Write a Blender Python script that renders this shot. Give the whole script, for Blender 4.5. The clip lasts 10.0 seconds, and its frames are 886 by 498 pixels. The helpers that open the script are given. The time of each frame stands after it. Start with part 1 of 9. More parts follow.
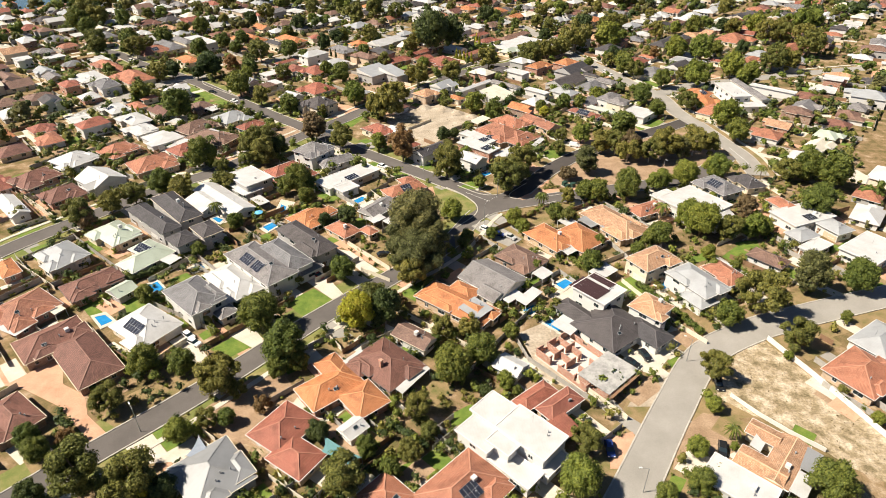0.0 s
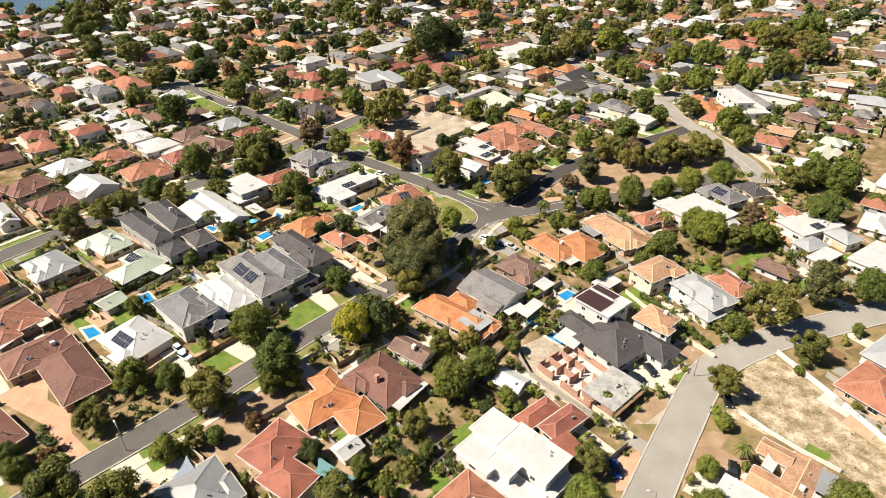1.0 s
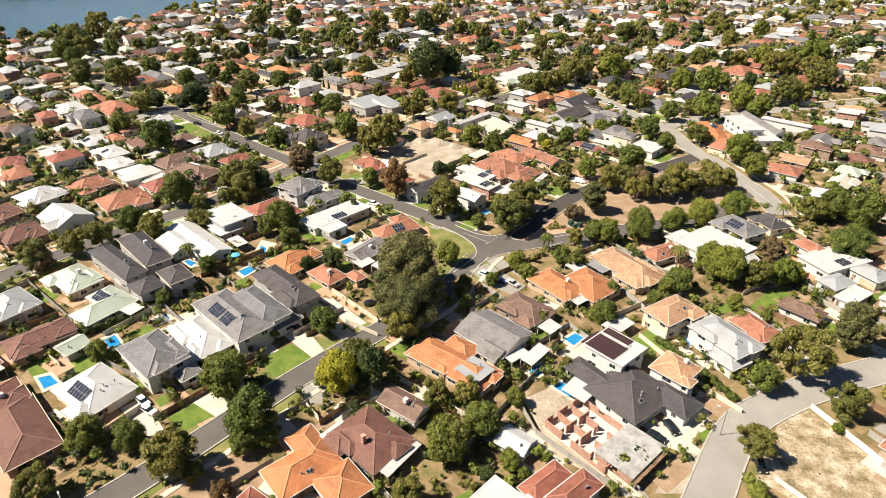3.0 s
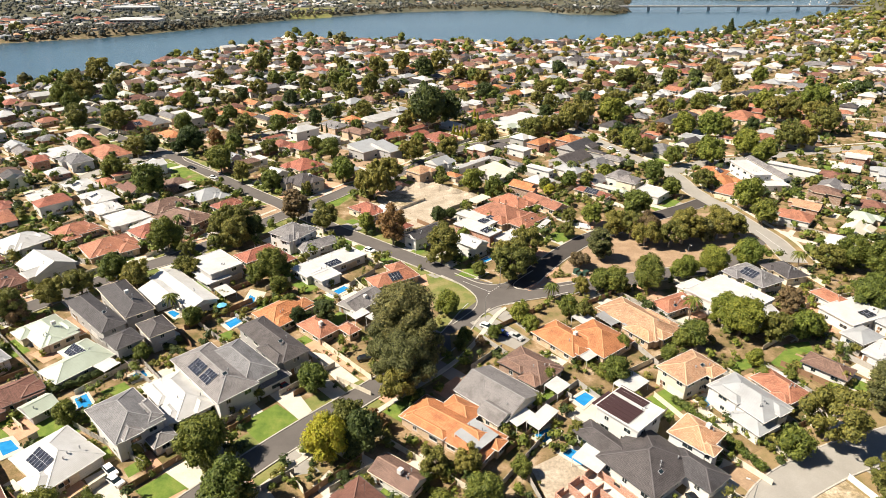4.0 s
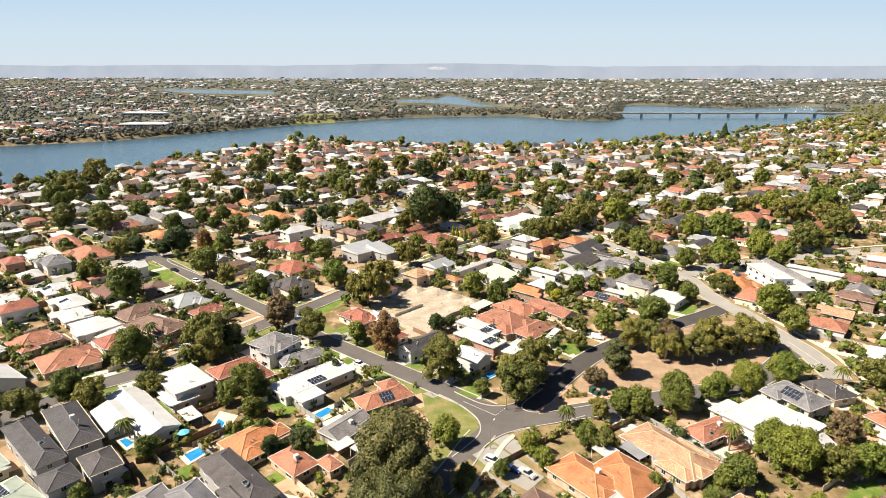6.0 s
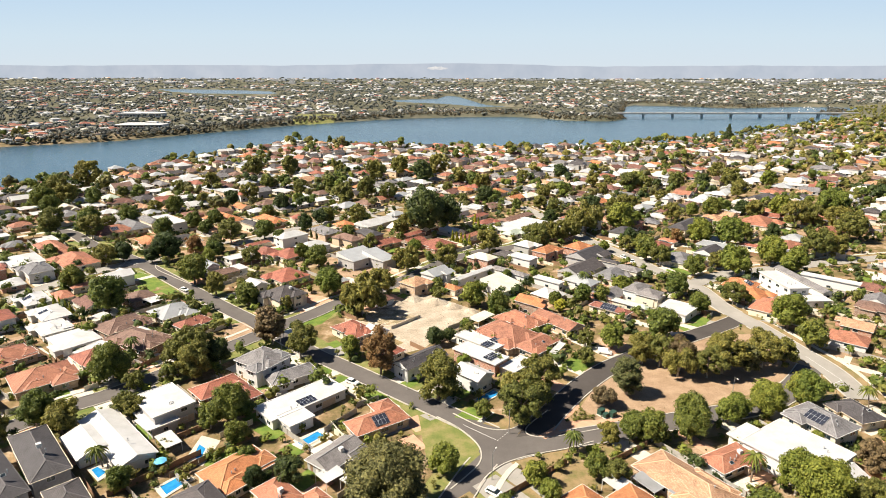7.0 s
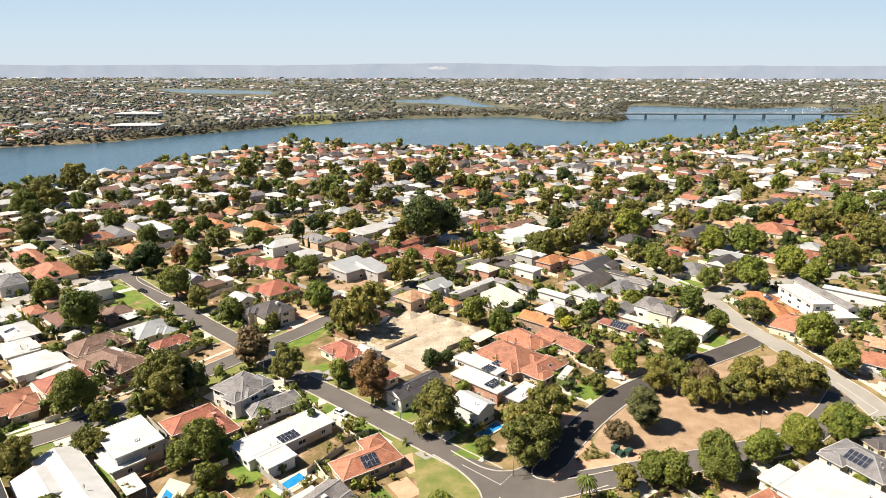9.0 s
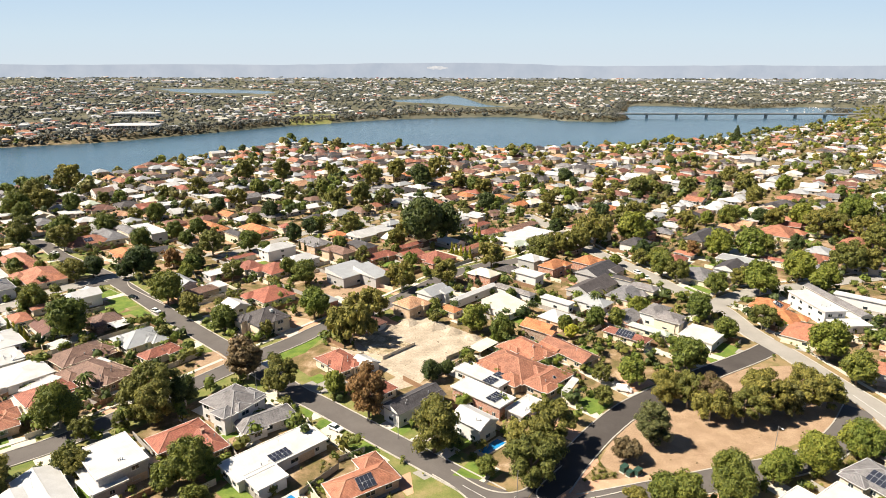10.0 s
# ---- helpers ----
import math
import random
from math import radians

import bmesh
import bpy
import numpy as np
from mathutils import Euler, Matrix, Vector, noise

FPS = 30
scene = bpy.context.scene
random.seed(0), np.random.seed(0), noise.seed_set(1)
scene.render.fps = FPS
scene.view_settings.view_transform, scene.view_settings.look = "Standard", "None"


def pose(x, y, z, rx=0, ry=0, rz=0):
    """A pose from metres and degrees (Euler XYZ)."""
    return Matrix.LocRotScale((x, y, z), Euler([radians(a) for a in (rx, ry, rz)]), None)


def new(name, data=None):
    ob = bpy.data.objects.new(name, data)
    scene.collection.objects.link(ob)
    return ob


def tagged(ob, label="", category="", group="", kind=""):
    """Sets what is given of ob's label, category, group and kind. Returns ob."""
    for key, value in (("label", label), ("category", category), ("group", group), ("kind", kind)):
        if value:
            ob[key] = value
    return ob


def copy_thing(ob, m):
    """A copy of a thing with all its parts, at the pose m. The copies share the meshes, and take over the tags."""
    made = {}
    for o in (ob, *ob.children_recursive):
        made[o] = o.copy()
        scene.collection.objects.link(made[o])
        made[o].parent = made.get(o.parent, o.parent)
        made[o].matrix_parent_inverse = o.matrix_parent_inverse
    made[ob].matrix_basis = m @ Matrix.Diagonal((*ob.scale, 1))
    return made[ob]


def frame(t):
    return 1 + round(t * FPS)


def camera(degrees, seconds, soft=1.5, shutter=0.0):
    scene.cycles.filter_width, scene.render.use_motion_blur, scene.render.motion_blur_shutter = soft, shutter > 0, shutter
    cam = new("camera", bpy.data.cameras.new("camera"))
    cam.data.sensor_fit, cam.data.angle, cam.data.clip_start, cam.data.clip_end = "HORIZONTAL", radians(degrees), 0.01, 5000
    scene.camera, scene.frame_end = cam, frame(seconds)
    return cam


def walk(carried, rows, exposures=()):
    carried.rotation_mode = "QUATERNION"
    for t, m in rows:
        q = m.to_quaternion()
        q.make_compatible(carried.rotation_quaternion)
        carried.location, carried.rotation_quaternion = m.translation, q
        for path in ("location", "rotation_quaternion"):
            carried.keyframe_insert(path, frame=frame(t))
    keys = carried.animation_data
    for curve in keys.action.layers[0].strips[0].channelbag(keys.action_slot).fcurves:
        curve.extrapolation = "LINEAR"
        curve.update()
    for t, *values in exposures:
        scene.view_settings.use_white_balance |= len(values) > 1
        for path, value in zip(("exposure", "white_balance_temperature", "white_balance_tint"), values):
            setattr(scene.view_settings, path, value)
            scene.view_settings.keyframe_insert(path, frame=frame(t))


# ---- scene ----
cam = camera(72.12, 10.0, soft=0.6)
# seconds, place, then yaw, pitch and roll in degrees
ROWS = [
    (0, 0.31, 0.08, 109.98, 0.26, -32.48, -0.35),
    (0.5, 0.46, 2.48, 109.10, 0.29, -32.22, -0.36),
    (1, 0.66, 4.99, 108.25, 0.26, -31.89, -0.33),
    (1.5, 0.70, 7.48, 107.33, 0.22, -31.53, -0.29),
    (2, 0.71, 10.16, 106.54, 0.11, -31.19, -0.21),
    (3.5, 1.33, 25.76, 101.64, 0.01, -27.92, -0.05),
    (4, 1.36, 30.51, 100.08, -0.01, -25.52, -0.02),
    (4.5, 1.55, 35.31, 98.44, -0.01, -22.62, -0.02),
    (5, 1.74, 40.30, 96.87, 0.00, -19.70, -0.01),
    (5.5, 1.64, 45.92, 95.63, -0.04, -16.73, 0.07),
    (5.6, 1.66, 47.05, 95.58, -0.04, -16.27, 0.07),
    (7, 2.44, 64.23, 95.29, -0.00, -16.27, 0.06),
    (7.5, 2.86, 71.70, 95.24, 0.01, -16.27, 0.07),
    (8, 3.00, 75.16, 95.23, 0.00, -16.28, 0.10),
    (8.5, 3.11, 78.59, 95.30, 0.01, -16.28, 0.10),
    (9, 3.28, 82.42, 95.27, 0.02, -16.28, 0.09),
    (9.5, 3.38, 86.41, 95.19, 0.04, -16.29, 0.08),
    (10, 3.27, 90.64, 95.21, -0.00, -16.31, 0.11),
]
EXPOSURE = [(0.0, 0.88), (3.5, 0.97), (5.5, 1.09)]
walk(cam, [(t, pose(x, y, z, 0, 0, yaw) @ pose(0, 0, 0, 90 + pitch, 0, 0) @ pose(0, 0, 0, 0, 0, roll)) for t, x, y, z, yaw, pitch, roll in ROWS], EXPOSURE)


# ---------------- light ----------------
world = bpy.data.worlds.new("sky")
scene.world = world
world.use_nodes = True
_wn = world.node_tree
_sky = _wn.nodes.new("ShaderNodeTexSky")
_sky.sky_type, _sky.sun_disc = "NISHITA", False
SUN_ELEV, SUN_AZ = 50.0, 262.0          # azimuth in degrees, clockwise from +y
_sky.sun_elevation, _sky.sun_rotation = radians(SUN_ELEV), radians(SUN_AZ)
_sky.altitude = 3000
_sky.air_density, _sky.dust_density, _sky.ozone_density = 0.9, 0.35, 1.6
_wn.nodes["Background"].inputs[1].default_value = 0.048
_wn.links.new(_sky.outputs[0], _wn.nodes["Background"].inputs[0])
sun = new("sun", bpy.data.lights.new("sun", "SUN"))
sun.data.energy, sun.data.angle, sun.data.color = 5.3, radians(0.53), (1.0, 0.90, 0.755)
_ce, _se = math.cos(radians(SUN_ELEV)), math.sin(radians(SUN_ELEV))
_sd = Vector((math.sin(radians(SUN_AZ)) * _ce, math.cos(radians(SUN_AZ)) * _ce, _se))
sun.matrix_world = Matrix.Translation((0, 0, 300)) @ _sd.to_track_quat("Z", "Y").to_matrix().to_4x4()

# ---------------- materials ----------------
MATS = {}


def nodes_of(name, rough=0.8, metal=0.0, spec=0.3):
    m = bpy.data.materials.new(name)
    m.use_nodes = True
    t = m.node_tree
    b = t.nodes["Principled BSDF"]
    b.inputs["Roughness"].default_value, b.inputs["Metallic"].default_value = rough, metal
    b.inputs["Specular IOR Level"].default_value = spec
    MATS[name] = m
    return m, t, b


def add(t, kind, **inputs):
    n = t.nodes.new(kind)
    for k, v in inputs.items():
        n.inputs[k.replace("_", " ")].default_value = v
    return n


def noise_of(t, vec, scale, detail=4.0, rough=0.6):
    n = add(t, "ShaderNodeTexNoise", Scale=scale, Detail=detail, Roughness=rough)
    t.links.new(vec, n.inputs["Vector"])
    return n.outputs["Fac"]


def ramp(t, fac, stops):
    n = t.nodes.new("ShaderNodeValToRGB")
    e = n.color_ramp.elements
    while len(e) < len(stops):
        e.new(0.5)
    for s, (p, c) in zip(e, stops):
        s.position, s.color = p, (*c, 1)
    t.links.new(fac, n.inputs["Fac"])
    return n.outputs["Color"]


def blend(t, a, b, fac, mode="MIX"):
    n = t.nodes.new("ShaderNodeMix")
    n.data_type, n.blend_type = "RGBA", mode
    for sock, v in ((n.inputs["Factor"], fac), (n.inputs["A"], a), (n.inputs["B"], b)):
        if isinstance(v, (int, float)):
            sock.default_value = v
        elif isinstance(v, tuple):
            sock.default_value = (*v, 1)
        else:
            t.links.new(v, sock)
    return n.outputs["Result"]


def bump(t, b, height, strength=0.3, dist=0.05):
    n = add(t, "ShaderNodeBump", Strength=strength, Distance=dist)
    t.links.new(height, n.inputs["Height"])
    t.links.new(n.outputs["Normal"], b.inputs["Normal"])


def place_of(t):
    g = t.nodes.new("ShaderNodeNewGeometry")
    return g.outputs["Position"]


def mottled(name, stops, scale=0.4, fine=6.0, rough=0.9, bumps=0.25, spec=0.2, grain_by=0.3):
    """A ground or wall surface: large stains and fine grain."""
    m, t, b = nodes_of(name, rough, 0, spec)
    p = place_of(t)
    big, small = noise_of(t, p, scale, 5), noise_of(t, p, fine, 5, 0.7)
    col = ramp(t, big, stops)
    grain = ramp(t, small, [(0.3, (1 - grain_by,) * 3), (0.7, (1 + grain_by * 0.7,) * 3)])
    t.links.new(blend(t, col, grain, 1.0, "MULTIPLY"), b.inputs["Base Color"])
    bump(t, b, small, bumps, 0.05)
    return m


def tile_roof(name, a, c):
    """Clay or concrete tiles in courses; the UVs are metres along the eave and up the slope."""
    m, t, b = nodes_of(name, 0.75, 0, 0.35)
    uv = t.nodes.new("ShaderNodeUVMap").outputs["UV"]
    br = add(t, "ShaderNodeTexBrick", Scale=1.0, Mortar_Size=0.03, Mortar_Smooth=0.6, Bias=0.0, Brick_Width=0.30, Row_Height=0.34)
    br.inputs["Color1"].default_value, br.inputs["Color2"].default_value = (*a, 1), (*c, 1)
    br.inputs["Mortar"].default_value = (*[v * 0.45 for v in a], 1)
    t.links.new(uv, br.inputs["Vector"])
    p = place_of(t)
    stain = ramp(t, noise_of(t, p, 0.35, 6, 0.65), [(0.3, (0.60, 0.58, 0.57)), (0.52, (1, 1, 1)), (0.75, (1.14, 1.12, 1.10))])
    speck = ramp(t, noise_of(t, p, 3.5, 4, 0.7), [(0.35, (0.86, 0.86, 0.86)), (0.65, (1.1, 1.1, 1.1))])
    info = t.nodes.new("ShaderNodeObjectInfo")
    tone = ramp(t, info.outputs["Random"], [(0.0, (0.82, 0.84, 0.88)), (1.0, (1.12, 1.06, 1.02))])
    col = blend(t, blend(t, blend(t, br.outputs["Color"], stain, 1.0, "MULTIPLY"), speck, 0.8, "MULTIPLY"), tone, 1.0, "MULTIPLY")
    t.links.new(col, b.inputs["Base Color"])
    bump(t, b, br.outputs["Fac"], -0.6, 0.05)
    return m


def metal_roof(name, a, rough=0.45):
    """Painted ribbed steel sheet."""
    m, t, b = nodes_of(name, rough, 0.0, 0.5)
    uv = t.nodes.new("ShaderNodeUVMap").outputs["UV"]
    w = add(t, "ShaderNodeTexWave", Scale=1.35, Distortion=0.0)
    w.wave_type, w.bands_direction = "BANDS", "X"
    t.links.new(uv, w.inputs["Vector"])
    p = place_of(t)
    stain = ramp(t, noise_of(t, p, 0.25, 6, 0.6), [(0.3, (0.82, 0.81, 0.79)), (0.6, (1, 1, 1))])
    rib = ramp(t, w.outputs["Fac"], [(0.0, (0.84, 0.84, 0.84)), (0.25, (1, 1, 1))])
    t.links.new(blend(t, blend(t, a, stain, 1.0, "MULTIPLY"), rib, 0.8, "MULTIPLY"), b.inputs["Base Color"])
    bump(t, b, w.outputs["Fac"], 0.25, 0.03)
    return m


def plain(name, a, rough=0.6, metal=0.0, spec=0.4, vary=0.15):
    m, t, b = nodes_of(name, rough, metal, spec)
    n = ramp(t, noise_of(t, place_of(t), 1.7, 5, 0.7), [(0.3, (1 - vary,) * 3), (0.7, (1 + vary,) * 3)])
    t.links.new(blend(t, a, n, 1.0, "MULTIPLY"), b.inputs["Base Color"])
    return m


def leaves(name, dark, light):
    m, t, b = nodes_of(name, 0.6, 0, 0.25)
    g = t.nodes.new("ShaderNodeNewGeometry")
    info = t.nodes.new("ShaderNodeObjectInfo")
    col = ramp(t, g.outputs["Random Per Island"], [(0.0, dark), (1.0, light)])
    patch = ramp(t, noise_of(t, g.outputs["Position"], 0.45, 3), [(0.3, (0.75, 0.78, 0.75)), (0.7, (1.25, 1.2, 1.1))])
    tone = ramp(t, info.outputs["Random"], [(0.0, (0.78, 0.86, 0.85)), (1.0, (1.22, 1.12, 1.05))])
    col = blend(t, blend(t, col, patch, 1.0, "MULTIPLY"), tone, 1.0, "MULTIPLY")
    t.links.new(col, b.inputs["Base Color"])
    tr = t.nodes.new("ShaderNodeBsdfTranslucent")
    t.links.new(col, tr.inputs["Color"])
    mix = add(t, "ShaderNodeMixShader", Fac=0.25)
    t.links.new(b.outputs[0], mix.inputs[1])
    t.links.new(tr.outputs[0], mix.inputs[2])
    t.links.new(mix.outputs[0], t.nodes["Material Output"].inputs["Surface"])
    return m


def brickwork(name, a, c, mortar):
    m, t, b = nodes_of(name, 0.85, 0, 0.2)
    br = add(t, "ShaderNodeTexBrick", Scale=1.0, Mortar_Size=0.012, Brick_Width=0.24, Row_Height=0.086)
    br.inputs["Color1"].default_value, br.inputs["Color2"].default_value, br.inputs["Mortar"].default_value = (*a, 1), (*c, 1), (*mortar, 1)
    t.links.new(t.nodes.new("ShaderNodeUVMap").outputs["UV"], br.inputs["Vector"])
    n = ramp(t, noise_of(t, place_of(t), 0.8, 5), [(0.3, (0.8, 0.8, 0.8)), (0.7, (1.15, 1.15, 1.15))])
    t.links.new(blend(t, br.outputs["Color"], n, 1.0, "MULTIPLY"), b.inputs["Base Color"])
    return m


tile_roof("terracotta", (0.325, 0.130, 0.078), (0.400, 0.190, 0.120))
tile_roof("orange_tile", (0.437, 0.168, 0.070), (0.504, 0.224, 0.099))
tile_roof("red_tile", (0.269, 0.090, 0.063), (0.336, 0.138, 0.090))
tile_roof("maroon_tile", (0.160, 0.076, 0.058), (0.212, 0.106, 0.080))
tile_roof("brown_tile", (0.175, 0.105, 0.078), (0.24, 0.15, 0.115))
tile_roof("tan_tile", (0.430, 0.232, 0.129), (0.533, 0.344, 0.215))
tile_roof("charcoal_tile", (0.068, 0.063, 0.065), (0.092, 0.084, 0.086))
tile_roof("grey_tile", (0.180, 0.176, 0.178), (0.225, 0.218, 0.220))
metal_roof("white_metal", (0.51, 0.505, 0.495))
metal_roof("cream_metal", (0.616, 0.574, 0.464))
metal_roof("green_metal", (0.42, 0.47, 0.385))
metal_roof("grey_metal", (0.25, 0.255, 0.26))
metal_roof("pale_grey_metal", (0.33, 0.34, 0.35))
for _k, _c in (("terracotta", (0.40, 0.20, 0.13)), ("orange_tile", (0.52, 0.25, 0.12)), ("red_tile", (0.35, 0.155, 0.105)), ("maroon_tile", (0.225, 0.12, 0.092)),
               ("brown_tile", (0.26, 0.17, 0.13)), ("tan_tile", (0.54, 0.37, 0.24)), ("charcoal_tile", (0.11, 0.10, 0.102)), ("grey_tile", (0.25, 0.243, 0.245))):
    plain("ridge_" + _k, _c, 0.75)
plain("wall_cream", (0.62, 0.54, 0.42), 0.85)
plain("wall_white", (0.581, 0.566, 0.542), 0.8, vary=0.06)
plain("wall_grey", (0.36, 0.35, 0.34), 0.85)
plain("wall_sand", (0.52, 0.40, 0.28), 0.85)
brickwork("wall_red_brick", (0.34, 0.13, 0.08), (0.42, 0.19, 0.12), (0.45, 0.40, 0.34))
brickwork("wall_tan_brick", (0.46, 0.30, 0.18), (0.52, 0.37, 0.24), (0.5, 0.45, 0.38))
brickwork("wall_brown_brick", (0.22, 0.12, 0.08), (0.28, 0.16, 0.11), (0.4, 0.36, 0.3))
plain("trim_white", (0.581, 0.566, 0.542), 0.5, vary=0.05)
plain("trim_dark", (0.10, 0.095, 0.09), 0.5)
plain("concrete", (0.50, 0.47, 0.42), 0.9)
mottled("raw_concrete", [(0.35, (0.24, 0.235, 0.225)), (0.6, (0.38, 0.37, 0.35))], 0.5, 3.0, grain_by=0.15)
m, t, b = nodes_of("glass", 0.05, 0.0, 0.8)
b.inputs["Base Color"].default_value = (0.02, 0.03, 0.035, 1)
m, t, b = nodes_of("solar", 0.12, 0.0, 0.7)
_n = ramp(t, noise_of(t, place_of(t), 1.2, 2), [(0.3, (0.018, 0.020, 0.030)), (0.7, (0.040, 0.045, 0.062))])
t.links.new(_n, b.inputs["Base Color"])
mottled("asphalt", [(0.3, (0.098, 0.088, 0.082)), (0.7, (0.132, 0.119, 0.110))], 0.12, 4.0, grain_by=0.1, spec=0.1)
mottled("asphalt_new", [(0.3, (0.060, 0.053, 0.049)), (0.7, (0.080, 0.071, 0.066))], 0.12, 4.0, grain_by=0.1, spec=0.1)
mottled("asphalt_pale", [(0.3, (0.24, 0.225, 0.20)), (0.7, (0.31, 0.29, 0.26))], 0.10, 4.0, grain_by=0.1)
mottled("kerb_stone", [(0.3, (0.344, 0.320, 0.279)), (0.7, (0.459, 0.426, 0.377))], 0.6, 5.0)
mottled("paving_pale", [(0.3, (0.447, 0.399, 0.328)), (0.7, (0.568, 0.518, 0.437))], 0.3, 3.0, grain_by=0.15)
mottled("paving_brick", [(0.3, (0.42, 0.235, 0.15)), (0.7, (0.54, 0.33, 0.22))], 0.3, 3.5, grain_by=0.18)
mottled("lawn_green", [(0.3, (0.075, 0.125, 0.022)), (0.5, (0.12, 0.175, 0.03)), (0.75, (0.19, 0.215, 0.05))], 0.35, 7.0)
mottled("lawn_dry", [(0.28, (0.123, 0.125, 0.039)), (0.5, (0.238, 0.172, 0.086)), (0.75, (0.317, 0.224, 0.120))], 0.22, 5.0)
mottled("lawn_verge", [(0.3, (0.10, 0.135, 0.03)), (0.5, (0.17, 0.175, 0.055)), (0.75, (0.29, 0.225, 0.11))], 0.2, 5.0)
mottled("dirt", [(0.3, (0.245, 0.162, 0.100)), (0.7, (0.370, 0.262, 0.172))], 0.25, 3.0)
mottled("sand", [(0.3, (0.285, 0.235, 0.175)), (0.5, (0.375, 0.315, 0.240)), (0.7, (0.46, 0.395, 0.315))], 0.15, 1.4, grain_by=0.35)
mottled("sandy_weeds", [(0.34, (0.17, 0.135, 0.075)), (0.46, (0.30, 0.235, 0.145)), (0.55, (0.40, 0.325, 0.225)), (0.66, (0.52, 0.44, 0.33))], 0.28, 1.6, grain_by=0.45)
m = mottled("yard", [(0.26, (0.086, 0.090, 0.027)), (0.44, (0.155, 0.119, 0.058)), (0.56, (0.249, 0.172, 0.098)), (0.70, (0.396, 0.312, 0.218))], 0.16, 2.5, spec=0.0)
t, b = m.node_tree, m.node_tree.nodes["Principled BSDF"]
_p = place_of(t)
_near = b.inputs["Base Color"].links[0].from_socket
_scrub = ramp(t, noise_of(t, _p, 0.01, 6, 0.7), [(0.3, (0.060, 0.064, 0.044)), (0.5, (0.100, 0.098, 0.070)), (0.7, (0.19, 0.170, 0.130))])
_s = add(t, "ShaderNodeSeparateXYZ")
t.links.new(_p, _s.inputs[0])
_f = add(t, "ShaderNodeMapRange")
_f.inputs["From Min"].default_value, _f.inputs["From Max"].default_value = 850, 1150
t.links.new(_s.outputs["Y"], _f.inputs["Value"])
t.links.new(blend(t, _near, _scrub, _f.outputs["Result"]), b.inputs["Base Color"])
plain("fence_grey", (0.33, 0.31, 0.28), 0.85)
plain("fence_cream", (0.60, 0.54, 0.43), 0.85)
plain("timber_brown", (0.22, 0.13, 0.075), 0.8)
plain("bark", (0.16, 0.12, 0.085), 0.95, vary=0.35)
plain("bark_pale", (0.40, 0.35, 0.29), 0.95, vary=0.3)
plain("cabinet_green", (0.025, 0.06, 0.045), 0.55)
plain("tyre", (0.02, 0.02, 0.02), 0.8)
plain("chrome", (0.6, 0.6, 0.6), 0.25, 1.0)
plain("sail_grey", (0.22, 0.25, 0.30), 0.8)
plain("sail_teal", (0.10, 0.22, 0.23), 0.8)
plain("maroon_mat", (0.045, 0.022, 0.022), 0.55)
plain("umbrella_blue", (0.12, 0.42, 0.68), 0.8)
plain("metal_post", (0.30, 0.31, 0.31), 0.5, 0.6)
leaves("leaf_olive", (0.082, 0.090, 0.021), (0.245, 0.232, 0.060))
leaves("leaf_green", (0.060, 0.084, 0.017), (0.190, 0.212, 0.044))
leaves("leaf_bright", (0.092, 0.122, 0.019), (0.232, 0.255, 0.048))
leaves("leaf_dark", (0.028, 0.046, 0.016), (0.092, 0.120, 0.034))
leaves("leaf_yellow", (0.242, 0.210, 0.023), (0.383, 0.406, 0.045))
leaves("leaf_rust", (0.129, 0.077, 0.032), (0.302, 0.175, 0.074))
leaves("leaf_gum", (0.058, 0.064, 0.024), (0.205, 0.200, 0.076))
# leaves of the far bank, with distance haze mixed into the grey-green
leaves("leaf_far_hazed", (0.064, 0.073, 0.067), (0.142, 0.151, 0.141))
leaves("leaf_scrub", (0.060, 0.054, 0.034), (0.150, 0.126, 0.080))
leaves("leaf_brown", (0.122, 0.085, 0.046), (0.252, 0.178, 0.096))
m, t, b = nodes_of("pool_water", 0.06, 0.0, 0.5)
_n = ramp(t, noise_of(t, place_of(t), 0.6, 3), [(0.3, (0.012, 0.165, 0.40)), (0.7, (0.030, 0.25, 0.53))])
t.links.new(_n, b.inputs["Base Color"])
m, t, b = nodes_of("pool_water_pale", 0.06, 0.0, 0.5)
_n = ramp(t, noise_of(t, place_of(t), 0.6, 3), [(0.3, (0.16, 0.48, 0.52)), (0.7, (0.26, 0.60, 0.62))])
t.links.new(_n, b.inputs["Base Color"])
m, t, b = nodes_of("river_water", 0.20, 0.0, 0.22)
_p = place_of(t)
_n = ramp(t, noise_of(t, _p, 0.004, 4), [(0.3, (0.022, 0.056, 0.090)), (0.7, (0.040, 0.090, 0.125))])
t.links.new(_n, b.inputs["Base Color"])
bump(t, b, noise_of(t, _p, 0.35, 4, 0.7), 0.55, 0.5)
# distance haze is put into the hills as a glowing blue-grey colour
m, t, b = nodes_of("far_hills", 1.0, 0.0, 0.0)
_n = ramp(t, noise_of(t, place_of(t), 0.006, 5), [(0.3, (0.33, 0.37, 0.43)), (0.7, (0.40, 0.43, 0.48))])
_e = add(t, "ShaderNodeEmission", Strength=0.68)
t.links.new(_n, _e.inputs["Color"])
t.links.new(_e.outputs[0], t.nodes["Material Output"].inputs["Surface"])


